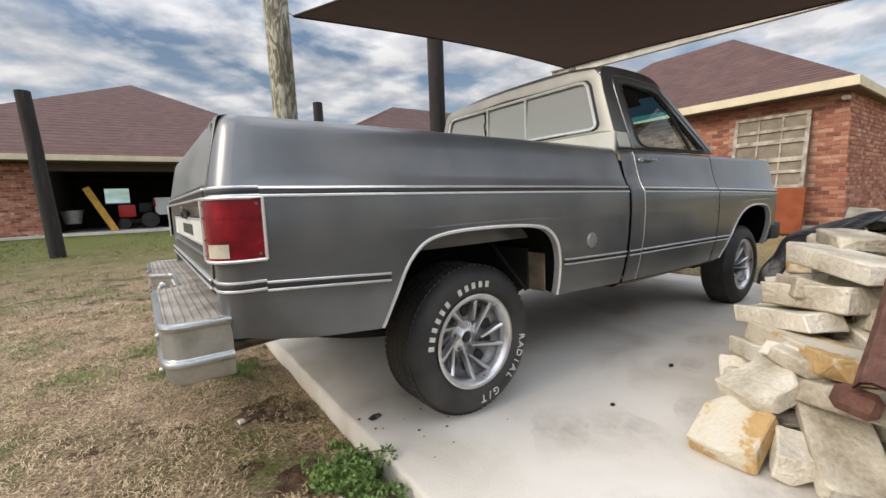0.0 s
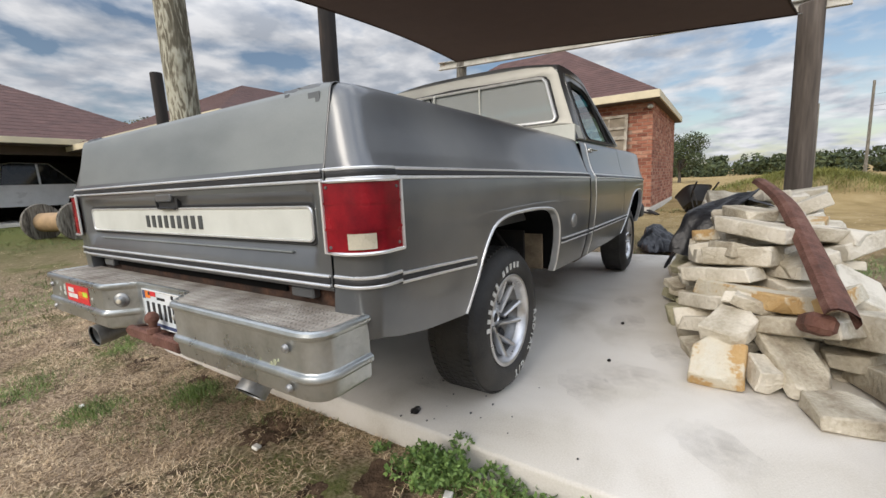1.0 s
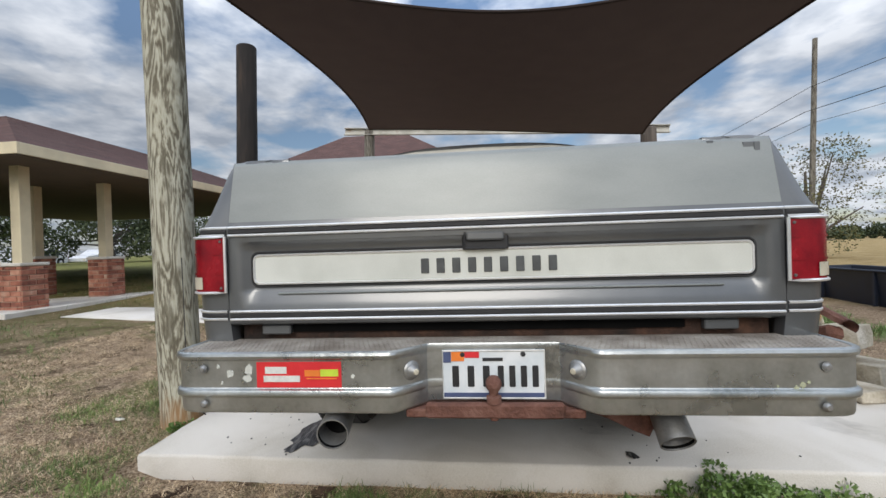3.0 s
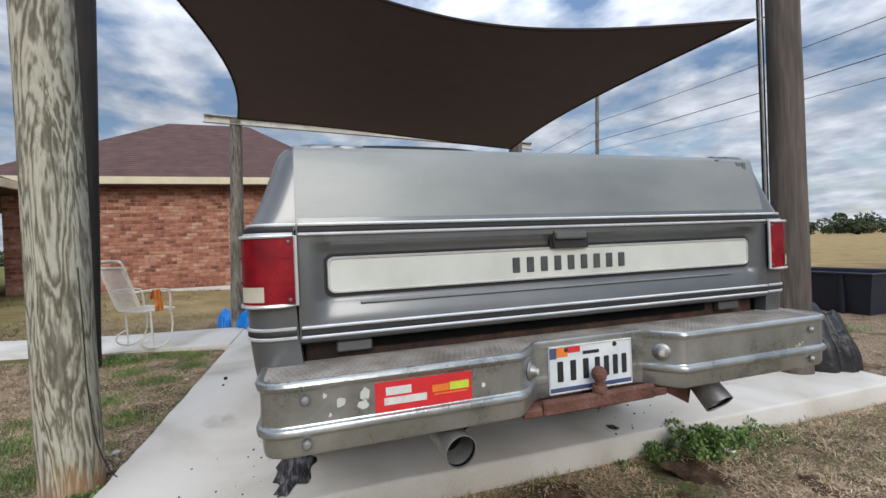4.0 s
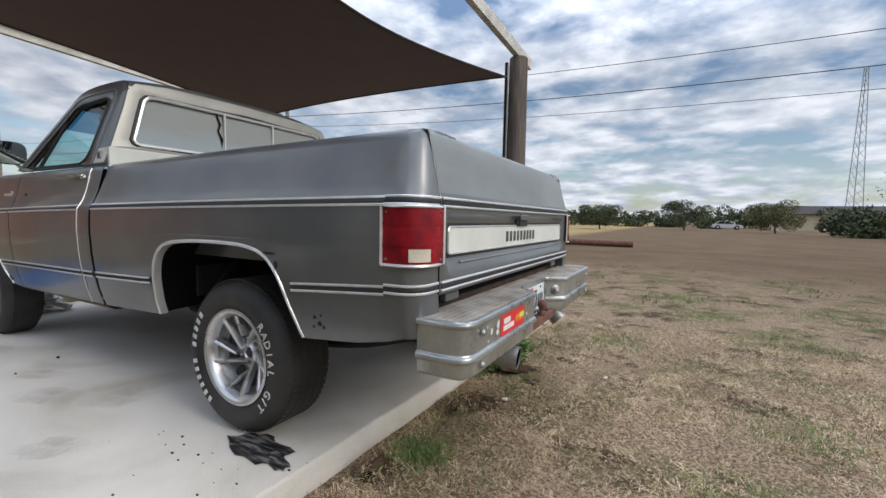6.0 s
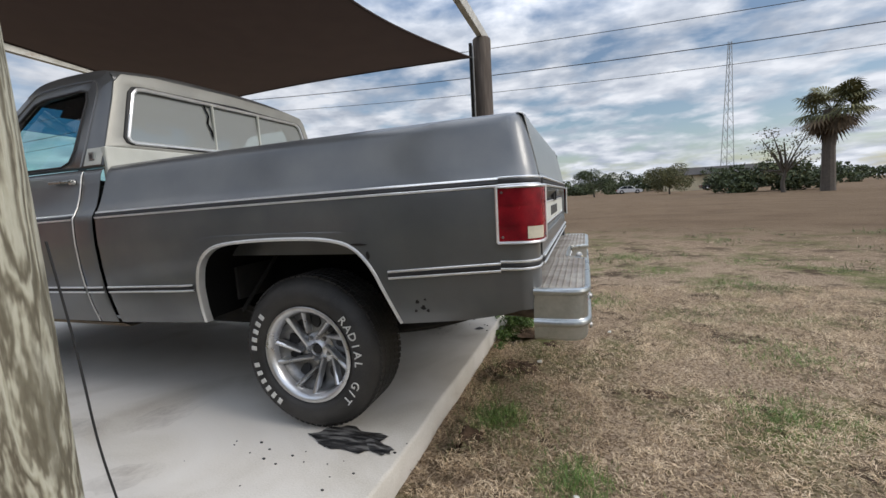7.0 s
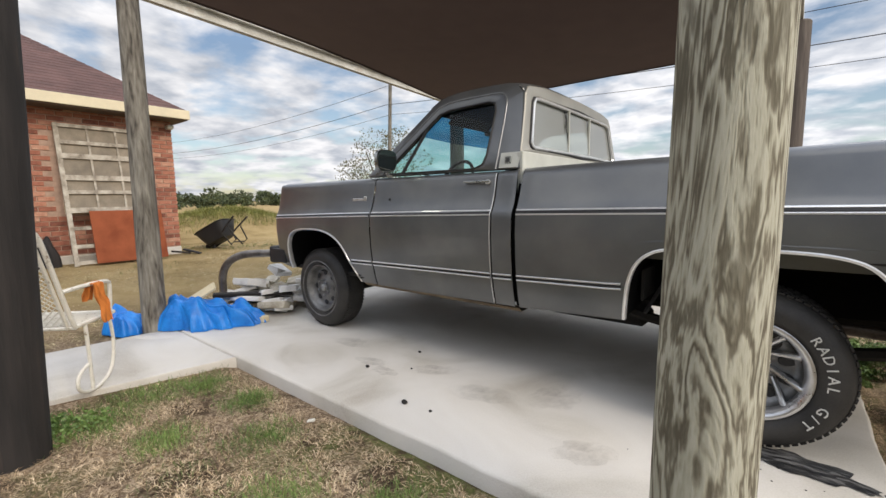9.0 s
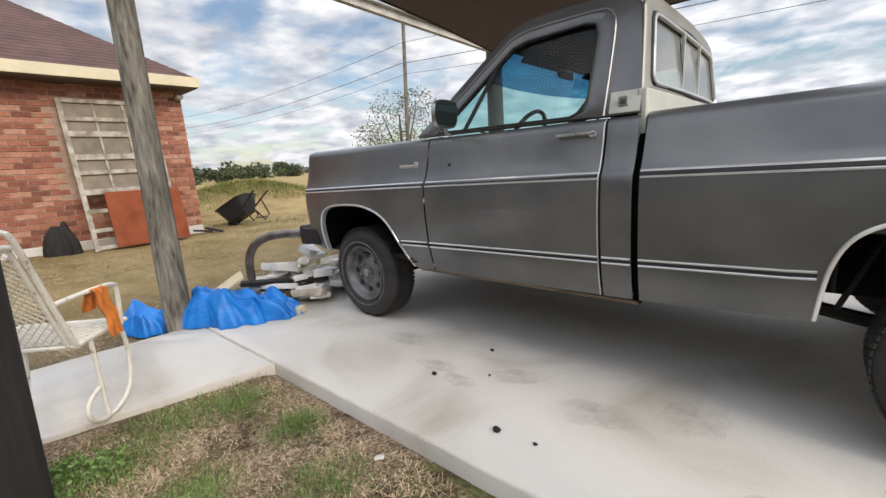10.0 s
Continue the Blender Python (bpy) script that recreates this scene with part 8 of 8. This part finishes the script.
single("grey_tub", lathe([(0.0, 0.0), (0.22, 0.0), (0.30, 0.42), (0.33, 0.44), (0.30, 0.44), (0.21, 0.03), (0, 0.03)], 24, pose(-1.95, 16.0, 0.72)), M["steel"], "grey galvanised tub in the garage", "tub")
for x, y, yaw in ((33, 38, 190), (38, 37, 185), (28, 46, 200), (45, 33, 190)):
    car("parked_car", x, y, 0.25, yaw, M["car_white"], "white car parked beyond the porch")


# ---- poles, wires, mast ----
wooden_post("utility_pole", (18.4, -14.1, -0.1), (18.15, -14.3, 9.3), 0.12, 0.09, M["wood_grey"], "tall grey wooden utility pole beyond the field", "utility poles", 12)
wooden_post("utility_pole", (58.0, -9.5, -0.1), (58.0, -9.5, 7.2), 0.14, 0.10, M["wood_grey"], "distant wooden utility pole", "utility poles", 10)
wooden_post("utility_pole", (58.6, -13.6, -0.1), (58.6, -13.6, 8.9), 0.15, 0.11, M["wood_grey"], "distant wooden utility pole on the wire line", "utility poles", 10)
wooden_post("utility_pole", (-31.5, -15.0, -0.1), (-31.5, -15.0, 8.9), 0.15, 0.11, M["wood_grey"], "distant wooden utility pole on the wire line", "utility poles", 10)


def wire(a, b_, sag, r):
    a, b_ = Vector(a), Vector(b_)
    pts = []
    for k in range(25):
        s = k / 24
        p = a.lerp(b_, s)
        p.z -= sag * 4 * s * (1 - s)
        pts.append(p)
    single("overhead_wire", tube(pts, r, 5), M["black"], "black overhead wire between poles", "wire", "overhead wires")


for z0, zs, r, yy in ((7.3, 0.9, 0.012, 0.0), (6.25, 0.9, 0.015, 0.2), (5.8, 1.0, 0.010, -0.22)):
    wire((18.3, -14.15 + yy, z0), (-31.5, -15.0 + yy, z0 + 0.25), zs, r)
    wire((18.3, -14.15 + yy, z0), (58.6, -13.6 + yy, z0 + 0.25), 0.85, r)



def mast():
    t = thing("lattice_mast", (-42, -152, 0), "tall thin steel lattice mast on the horizon", "mast")
    c = Vector((-42, -152, 0))
    H, w0, w1 = 43.0, 2.2, 0.5
    legs = [(math.cos(a), math.sin(a)) for a in (0.3, 2.4, 4.5)]
    for lx, ly in legs:
        part("leg", tube([c + Vector((lx * w0, ly * w0, 0)), c + Vector((lx * w1, ly * w1, H))], 0.10, 5), M["steel"], t)
    for i in range(16):
        z0, z1 = H * i / 16, H * (i + 1) / 16
        ws = lambda z: w0 + (w1 - w0) * z / H
        for k in range(3):
            p, q = legs[k], legs[(k + 1) % 3]
            part("brace", tube([c + Vector((p[0] * ws(z0), p[1] * ws(z0), z0)), c + Vector((q[0] * ws(z1), q[1] * ws(z1), z1))], 0.05, 4), M["steel"], t)


mast()


# ---- trees ----
M["leaf"] = material("leaf_green", [(0.3, (0.030, 0.045, 0.018)), (0.7, (0.085, 0.105, 0.04))], 0.75, 0, 0.6, 4, 0, island=0.5)
M["leaf_olive"] = material("leaf_olive", [(0.3, (0.06, 0.065, 0.025)), (0.7, (0.16, 0.15, 0.06))], 0.8, 0, 0.6, 4, 0, island=0.5)
M["dead_leaf"] = material("dead_brown_leaf", [(0.3, (0.07, 0.05, 0.03)), (0.7, (0.17, 0.12, 0.07))], 0.85, 0, 0.6, 4, 0, island=0.5)
M["bark"] = material("grey_bark", two((0.10, 0.085, 0.07)), 0.9, 0, 8, 6, 0.4, 30)


def leaf_cloud(rng, centres, radii, n, size):
    """n leaf quads scattered about the clump centres, as numpy arrays."""
    idx = rng.integers(0, len(centres), n)
    d = rng.normal(size=(n, 3))
    d /= np.linalg.norm(d, axis=1, keepdims=True)
    pos = np.asarray(centres)[idx] + d * (np.asarray(radii)[idx] * rng.uniform(0.35, 1.0, n) ** 0.5)[:, None] * np.array([1, 1, 0.75])
    a = rng.normal(size=(n, 3))
    a /= np.linalg.norm(a, axis=1, keepdims=True)
    b = np.cross(a, rng.normal(size=(n, 3)))
    b /= np.linalg.norm(b, axis=1, keepdims=True)
    s = size * rng.uniform(0.6, 1.3, n)[:, None]
    v = np.stack([pos - a * s, pos - b * s * 0.5, pos + a * s, pos + b * s * 0.5], 1).reshape(-1, 3)
    return v


def quads(name, v, mat):
    me = bpy.data.meshes.new(name)
    n = len(v) // 4
    me.vertices.add(len(v))
    me.vertices.foreach_set("co", np.ascontiguousarray(v, dtype=np.float32).ravel())
    me.loops.add(len(v))
    me.loops.foreach_set("vertex_index", np.arange(len(v), dtype=np.int32))
    me.polygons.add(n)
    me.polygons.foreach_set("loop_start", np.arange(0, len(v), 4, dtype=np.int32))
    me.polygons.foreach_set("loop_total", np.full(n, 4, dtype=np.int32))
    me.update(calc_edges=True)
    me.materials.append(mat)
    return me


def tree(x, y, h, w, seed, leaves, size, mat, name="tree", label="leafy dark green tree", clumps=22, trunk=0.35, open_=0.30, z=None):
    rng = np.random.default_rng(seed)
    z0 = -0.1 if z is None else z
    t = thing(name, (x, y, z0), label, "tree")
    limbs = bmesh.new()
    r0 = 0.035 * h
    tube(curve([(x, y, z0), (x + 0.02 * h, y, z0 + h * trunk * 0.5), (x - 0.01 * h, y + 0.02 * h, z0 + h * trunk), (x + 0.02 * h, y, z0 + h * 0.75)], 10), [r0 * (1 - 0.085 * i) for i in range(10)], 8, True, limbs)
    cs, rs = [], []
    for k in range(clumps):
        a = rng.uniform(0, 2 * math.pi)
        zz = rng.uniform(trunk * 0.8, 0.93)
        rad = w * 0.5 * math.sqrt(max(0.05, 1 - ((zz - 0.55) / 0.5) ** 2)) * rng.uniform(0.35, 0.95)
        c = (x + rad * math.cos(a), y + rad * math.sin(a), z0 + zz * h)
        cs.append(c)
        rs.append(w * rng.uniform(0.13, 0.24))
        if k % 2 == 0:
            tube([(x, y, z0 + h * trunk * rng.uniform(0.7, 1.1)), (x + (c[0] - x) * 0.5, y + (c[1] - y) * 0.5, z0 + h * (trunk + zz) * 0.5), c], [r0 * 0.45, r0 * 0.3, r0 * 0.1], 5, False, limbs)
    part("trunk", limbs, M["bark"], t, "branching grey trunk")
    v = leaf_cloud(rng, cs, rs, leaves, size) - np.array([x, y, z0])
    ob = new("crown", quads("crown", v, mat))
    ob.parent = t
    ORIGIN[ob] = ORIGIN[t]
    return t


tree(19.2, -14.6, 5.2, 5.4, 3, 5200, 0.060, M["leaf_olive"], "tree", "sparse leafy shrub-like tree by the utility pole", 26, 0.16)
tree(13.2, 24.5, 4.6, 6.0, 5, 7000, 0.12, M["leaf"], z=0.3)
tree(20.0, 30.0, 4.8, 8.0, 6, 7000, 0.13, M["leaf"], z=0.3)
tree(27.0, 27.0, 5.0, 8.0, 7, 7000, 0.13, M["leaf"], z=0.3)
tree(34.0, 26.0, 5.0, 8.5, 8, 7000, 0.13, M["leaf"], z=0.3)
tree(9.5, 36.0, 5.0, 8.0, 9, 7000, 0.13, M["leaf"], z=0.3)
tree(42.0, 1.5, 4.2, 5.0, 10, 9000, 0.085, M["leaf"], label="dark rounded tree beyond the brick house")
tree(13.5, 34.0, 6.5, 4.0, 12, 500, 0.16, M["leaf_olive"], label="thin half-bare tree behind the roofs", z=0.3)
tree(8.5, -58.0, 3.4, 5.4, 14, 8000, 0.11, M["leaf"], label="rounded green tree at the far edge of the field")
tree(-11.0, -62.0, 3.6, 5.8, 15, 8000, 0.11, M["leaf_olive"], label="rounded green tree at the far edge of the field")
tree(-1.5, -68.0, 3.9, 6.4, 16, 8000, 0.11, M["leaf"], label="rounded green tree at the far edge of the field")


def palm(x, y, h):
    rng = np.random.default_rng(21)
    t = thing("palm_tree", (x, y, -0.1), "tall fan palm with brown skirt at the field edge", "palm tree")
    part("trunk", tube([(x, y, -0.1), (x + 0.1, y, h * 0.45), (x, y, h * 0.85)], [0.50, 0.42, 0.55], 10), M["bark"], t)
    base = Vector((x, y, h * 0.84))
    for k in range(74):
        a, e = rng.uniform(0, 2 * math.pi), rng.uniform(-1.35, 1.15)
        L = rng.uniform(1.1, 1.9) * (0.75 if e < -0.5 else 1.0)
        d = Vector((math.cos(a) * math.cos(e), math.sin(a) * math.cos(e), math.sin(e)))
        tip = base + d * L
        side = d.cross(Vector((0, 0, 1))).normalized()
        up = side.cross(d)
        b = bmesh.new()
        R = rng.uniform(1.1, 1.5) * (0.8 if e < -0.5 else 1.0)
        for j in range(15):
            f = (j - 7) / 7 * 1.9
            dirn = d * math.cos(f) + side * math.sin(f)
            mid = tip + dirn * R * 0.6
            end = tip + dirn * R + Vector((0, 0, -0.30 * R - 0.12 * abs(f)))
            q = (side * math.cos(f) - d * math.sin(f)) * 0.075
            b.faces.new([b.verts.new(p) for p in (tip, mid - q, end, mid + q)])
        tube([base, tip], 0.025, 4, False, b)
        part("frond", b, M["leaf_olive"] if e > -0.4 else M["dead_leaf"], t, smooth=0)


palm(-18.6, -39.8, 7.4)
tree(-16.2, -41.3, 5.6, 5.0, 31, 900, 0.10, M["leaf_olive"], label="half-bare twiggy tree beside the palm", clumps=34)


def far_woods():
    rng = np.random.default_rng(33)
    cs, rs = [], []
    for az in np.arange(-165, 40, 0.7):
        if rng.random() < 0.12:
            continue
        dist = rng.uniform(95, 130) if az < -20 else rng.uniform(70, 100)
        hh = rng.uniform(1.6, 4.4) * (1.0 if az < -55 else 0.85)
        for k in range(4):
            cs.append((dist * math.cos(radians(az)) + rng.normal() * 1.5, dist * math.sin(radians(az)) + rng.normal() * 1.5, rng.uniform(0.2, 0.85) * hh))
            rs.append(rng.uniform(0.9, 1.9))
    v = leaf_cloud(rng, cs, rs, 150000, 0.30)
    tagged(new("far_woods", quads("far_woods", v, M["leaf"])), "low dark hedge and woods along the horizon", "woods", kind="stuff")
    v = leaf_cloud(rng, [(x + rng.normal() * 0.5, y + rng.normal() * 0.5, rng.uniform(0.3, 2.2)) for x, y in [(-14 - 8 * k / 30, -47 - 6 * rng.random()) for k in range(30)]], [1.2] * 30, 5000, 0.22)
    tagged(new("hedge", quads("hedge", v, M["leaf"])), "dark green thicket under the palm", "hedge", kind="stuff")


far_woods()


def barn():
    h = thing("barn", (-24, -96, 0), "low distant barn with a dark roof and parked cars", "barn")
    part("wall", box(-34, -16, -99, -93, -0.1, 3.0), M["fascia"], h)
    part("roof", grid([[(x, y, z) for y, z in ((-92.4, 2.9), (-96, 4.4), (-99.6, 2.9))] for x in (-34.5, -15.5)]), M["interior_dark"], h, "dark low roof", smooth=0, solid=0.1)
    # the open bay's shade is a dark panel on the wall
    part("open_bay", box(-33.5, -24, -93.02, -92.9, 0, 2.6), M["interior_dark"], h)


barn()
car("parked_car", -20.0, -86.0, 0, 180, M["car_dark"], "dark car parked by the distant barn")
car("parked_car", -24.5, -86.0, 0, 180, M["car_white"], "white car parked by the distant barn")
car("parked_car", -6.0, -88.0, 0, 180, M["car_white"], "white car parked by the distant trees")


# ---- grass and weeds ----
M["straw"] = material("dry_grass_blade", [(0.22, (0.10, 0.062, 0.036)), (0.40, (0.36, 0.245, 0.135)), (0.56, (0.57, 0.415, 0.245)), (0.80, (0.80, 0.63, 0.42))], 0.85, 0, 5.0, 5, 0, island=0.7)
M["straw_gold"] = material("golden_grass_blade", [(0.25, (0.20, 0.15, 0.06)), (0.5, (0.40, 0.31, 0.15)), (0.8, (0.58, 0.47, 0.27))], 0.85, 0, 2.0, 5, 0, island=0.6)
M["green_blade"] = material("green_grass_blade", [(0.25, (0.06, 0.09, 0.02)), (0.75, (0.17, 0.21, 0.06))], 0.7, 0, 1.5, 3, 0, island=0.5)
M["fresh"] = material("fresh_green_blade", [(0.25, (0.07, 0.12, 0.022)), (0.75, (0.21, 0.30, 0.075))], 0.65, 0, 3, 3, 0, island=0.5)
M["mound_blade"] = material("yellow_green_blade", [(0.25, (0.09, 0.10, 0.02)), (0.75, (0.24, 0.24, 0.06))], 0.8, 0, 1.5, 3, 0, island=0.5)
M["weed"] = material("weed_leaf", [(0.25, (0.07, 0.13, 0.026)), (0.75, (0.19, 0.29, 0.08))], 0.6, 0, 3, 3, 0, island=0.5)


def on_concrete(x, y):
    return ((x > 0.53) & (x < 5.0) & (y > -2.75) & (y < 1.74)) | ((x > 3.95) & (x < 5.2) & (y > 1.6) & (y < 6.2))


def blades(name, n, region, length, flat, mat, seed, label, density=None, wide=0.0028):
    rng = np.random.default_rng(seed)
    per = 9
    cx, cy = np.repeat(rng.uniform(region[0], region[1], n // per), per), np.repeat(rng.uniform(region[2], region[3], n // per), per)
    lean = np.repeat(rng.uniform(0, 2 * np.pi, n // per), per)
    n = len(cx)
    x, y = cx + rng.normal(0, length * 0.35, n), cy + rng.normal(0, length * 0.35, n)
    keep = ~on_concrete(x, y)
    if density is not None:
        keep &= rng.random(n) < density(x, y)
    x, y, lean = x[keep], y[keep], lean[keep]
    z = np.array([ground_z(float(a), float(b)) for a, b in zip(x, y)])
    n = len(x)
    a = lean + rng.normal(0, 0.8, n)
    e = rng.uniform(flat[0], flat[1], n)
    L = length * rng.uniform(0.5, 1.4, n)
    d = np.stack([np.cos(a) * np.cos(e), np.sin(a) * np.cos(e), np.sin(e)], 1)
    s = np.stack([-np.sin(a), np.cos(a), np.zeros(n)], 1) * wide
    p = np.stack([x, y, z - 0.002], 1)
    mid = p + d * (L * 0.55)[:, None]
    tip = p + d * L[:, None] + np.array([0, 0, -0.22]) * (L * np.cos(e))[:, None]
    tip[:, 2] = np.maximum(tip[:, 2], p[:, 2] + 0.001)
    v = np.stack([p - s, mid - s * 0.8, tip, mid + s * 0.8], 1).reshape(-1, 3)
    tagged(new(name, quads(name, v, mat)), label, "grass", kind="stuff")


def patchy(scale, lo, hi, off):
    def f(x, y):
        return np.array([min(1.0, max(0.0, (noise.noise(Vector((float(a) * scale, float(b) * scale, off))) - lo) / (hi - lo))) for a, b in zip(x, y)])
    return f


bare = patchy(2.2, -0.75, 0.05, 9.0)
blades("dry_grass", 330000, (-2.6, 0.75, -2.6, 3.4), 0.040, (0.02, 0.75), M["straw"], 1, "matted dry straw-coloured grass", bare, 0.0014)
blades("dry_grass", 170000, (0.6, 4.4, 1.7, 4.6), 0.040, (0.02, 0.75), M["straw"], 2, "matted dry straw-coloured grass", bare, 0.0014)
blades("dry_grass", 60000, (-7, 11, -7, 9), 0.050, (0.02, 0.5), M["straw"], 3, "matted dry straw-coloured grass", bare, 0.0030)
green = patchy(1.0, 0.14, 0.42, 3.0)
blades("green_grass", 90000, (-2.6, 0.75, -2.6, 3.4), 0.045, (0.3, 1.2), M["green_blade"], 4, "patches of short green grass", green, 0.0014)
blades("green_grass", 70000, (0.6, 4.4, 1.7, 4.6), 0.045, (0.3, 1.2), M["green_blade"], 5, "patches of short green grass", patchy(1.4, 0.18, 0.50, 3.0), 0.0014)
blades("green_grass", 90000, (-8, 11, 3, 14), 0.07, (0.3, 1.2), M["green_blade"], 6, "green mown lawn towards the houses", patchy(0.5, -0.3, 0.3, 3.0), 0.004)
blades("green_grass", 40000, (-9, 7, -9, -2.7), 0.07, (0.3, 1.2), M["green_blade"], 7, "patches of short green grass", green, 0.004)
blades("dry_grass", 70000, (5.1, 11.5, -3.2, 4.6), 0.055, (0.05, 0.7), M["straw_gold"], 12, "short golden dry grass ahead of the slab", patchy(0.8, -0.5, 0.2, 2.0), 0.0032)
blades("green_grass", 40000, (5.1, 13.0, -3.2, 5.0), 0.06, (0.3, 1.2), M["green_blade"], 13, "thin green patches among dry grass", patchy(0.45, 0.05, 0.4, 7.0), 0.0032)
# short tufts of green along the slab and in the lawn
for k, (x, y, r) in enumerate(((3.60, 2.60, 0.20), (3.80, 2.30, 0.20), (3.70, 2.02, 0.16), (3.3, 1.95, 0.14), (2.85, 2.1, 0.16), (3.2, 2.40, 0.14), (2.4, 2.3, 0.18), (2.0, 2.05, 0.16), (1.7, 2.45, 0.20), (1.3, 2.2, 0.18), (0.50, 1.95, 0.22), (0.35, 1.72, 0.14), (-0.1, 0.9, 0.14), (0.25, 0.55, 0.12), (-0.3, -1.9, 0.3), (-1.0, 0.2, 0.25), (-0.2, 1.6, 0.2), (1.45, 2.05, 0.2), (2.1, 2.5, 0.2), (1.15, 2.55, 0.25), (-1.3, -0.6, 0.3), (-1.6, 1.3, 0.3), (-0.6, 1.2, 0.3), (-1.0, 2.2, 0.4), (-0.2, 3.0, 0.4), (-1.8, 3.2, 0.45), (-0.9, 4.2, 0.5), (0.4, 4.0, 0.45), (-2.3, 2.0, 0.4), (1.4, 4.6, 0.5), (-0.9, -3.4, 0.35), (-1.6, -2.6, 0.4), (-0.7, -4.6, 0.5), (-2.2, -4.2, 0.5))):
    blades("green_grass", 5200, (x - r * 1.3, x + r * 1.3, y - r * 1.3, y + r * 1.3), 0.042, (0.4, 1.3), M["fresh"], 80 + k, "low tuft of fresh green grass", lambda xs, ys, x=x, y=y, r=r: np.exp(-(np.hypot(xs - x, ys - y) / (r * 0.75)) ** 2), 0.0016)
blades("green_grass", 22000, (1.6, 5.6, -4.6, -2.80), 0.085, (0.4, 1.3), M["weed"], 9, "lush green grass beyond the stones", patchy(0.9, -0.25, 0.15, 6.0), 0.0035)
blades("mound_grass", 40000, (13.6, 18.6, -6.5, -1.5), 0.22, (0.4, 1.3), M["mound_blade"], 8, "yellow-green weeds over a low mound", lambda x, y: np.exp(-((np.hypot(x - 16.1, y + 4.0)) / 1.9) ** 2), 0.006)


def weed_clump(x, y, r, h, n, seed):
    h = h * 0.62 if x < 0.46 and y < 0 else h * 0.5
    rng = np.random.default_rng(seed)
    z = ground_z(x, y)
    t = thing("weed", (x, y, z), "low leafy green weed at the edge of the concrete", "weed", "weeds")
    cs = [(rng.normal() * r * 0.5, rng.normal() * r * 0.5, rng.uniform(0.2, 1.0) * h) for _ in range(14)]
    v = leaf_cloud(rng, cs, [r * 0.38] * 14, n, 0.012)
    v[:, 2] = np.maximum(v[:, 2], 0.004)
    ob = new("foliage", quads("foliage", v, M["weed"]))
    ob.parent = t
    tagged(ob, "", kind="stuff")
    b = bmesh.new()
    for c in cs:
        tube([(x, y, z), (x + c[0] * 0.6, y + c[1] * 0.6, z + c[2] * 0.6), (x + c[0], y + c[1], z + c[2])], [0.003, 0.0025, 0.001], 4, False, b)
    part("stem", b, M["weed"], t)


for k, (x, y, r, h, n) in enumerate(((0.38, -0.92, 0.14, 0.13, 1500), (0.42, -1.12, 0.15, 0.13, 1500), (0.44, -1.32, 0.12, 0.10, 900), (0.46, -0.72, 0.05, 0.08, 160), (0.47, -0.55, 0.04, 0.06, 100), (0.43, -0.80, 0.10, 0.10, 700), (0.98, 1.80, 0.11, 0.08, 700), (3.66, 2.66, 0.14, 0.10, 800), (0.42, -1.42, 0.10, 0.07, 600))):
    weed_clump(x, y, r, h, n, 50 + k)

# ---- small pieces of walls, last ----
for name_, mesh_, place_, parent_ in PIECES:
    ob_ = new(name_, mesh_)
    ob_.parent = parent_
    ob_.location = place_
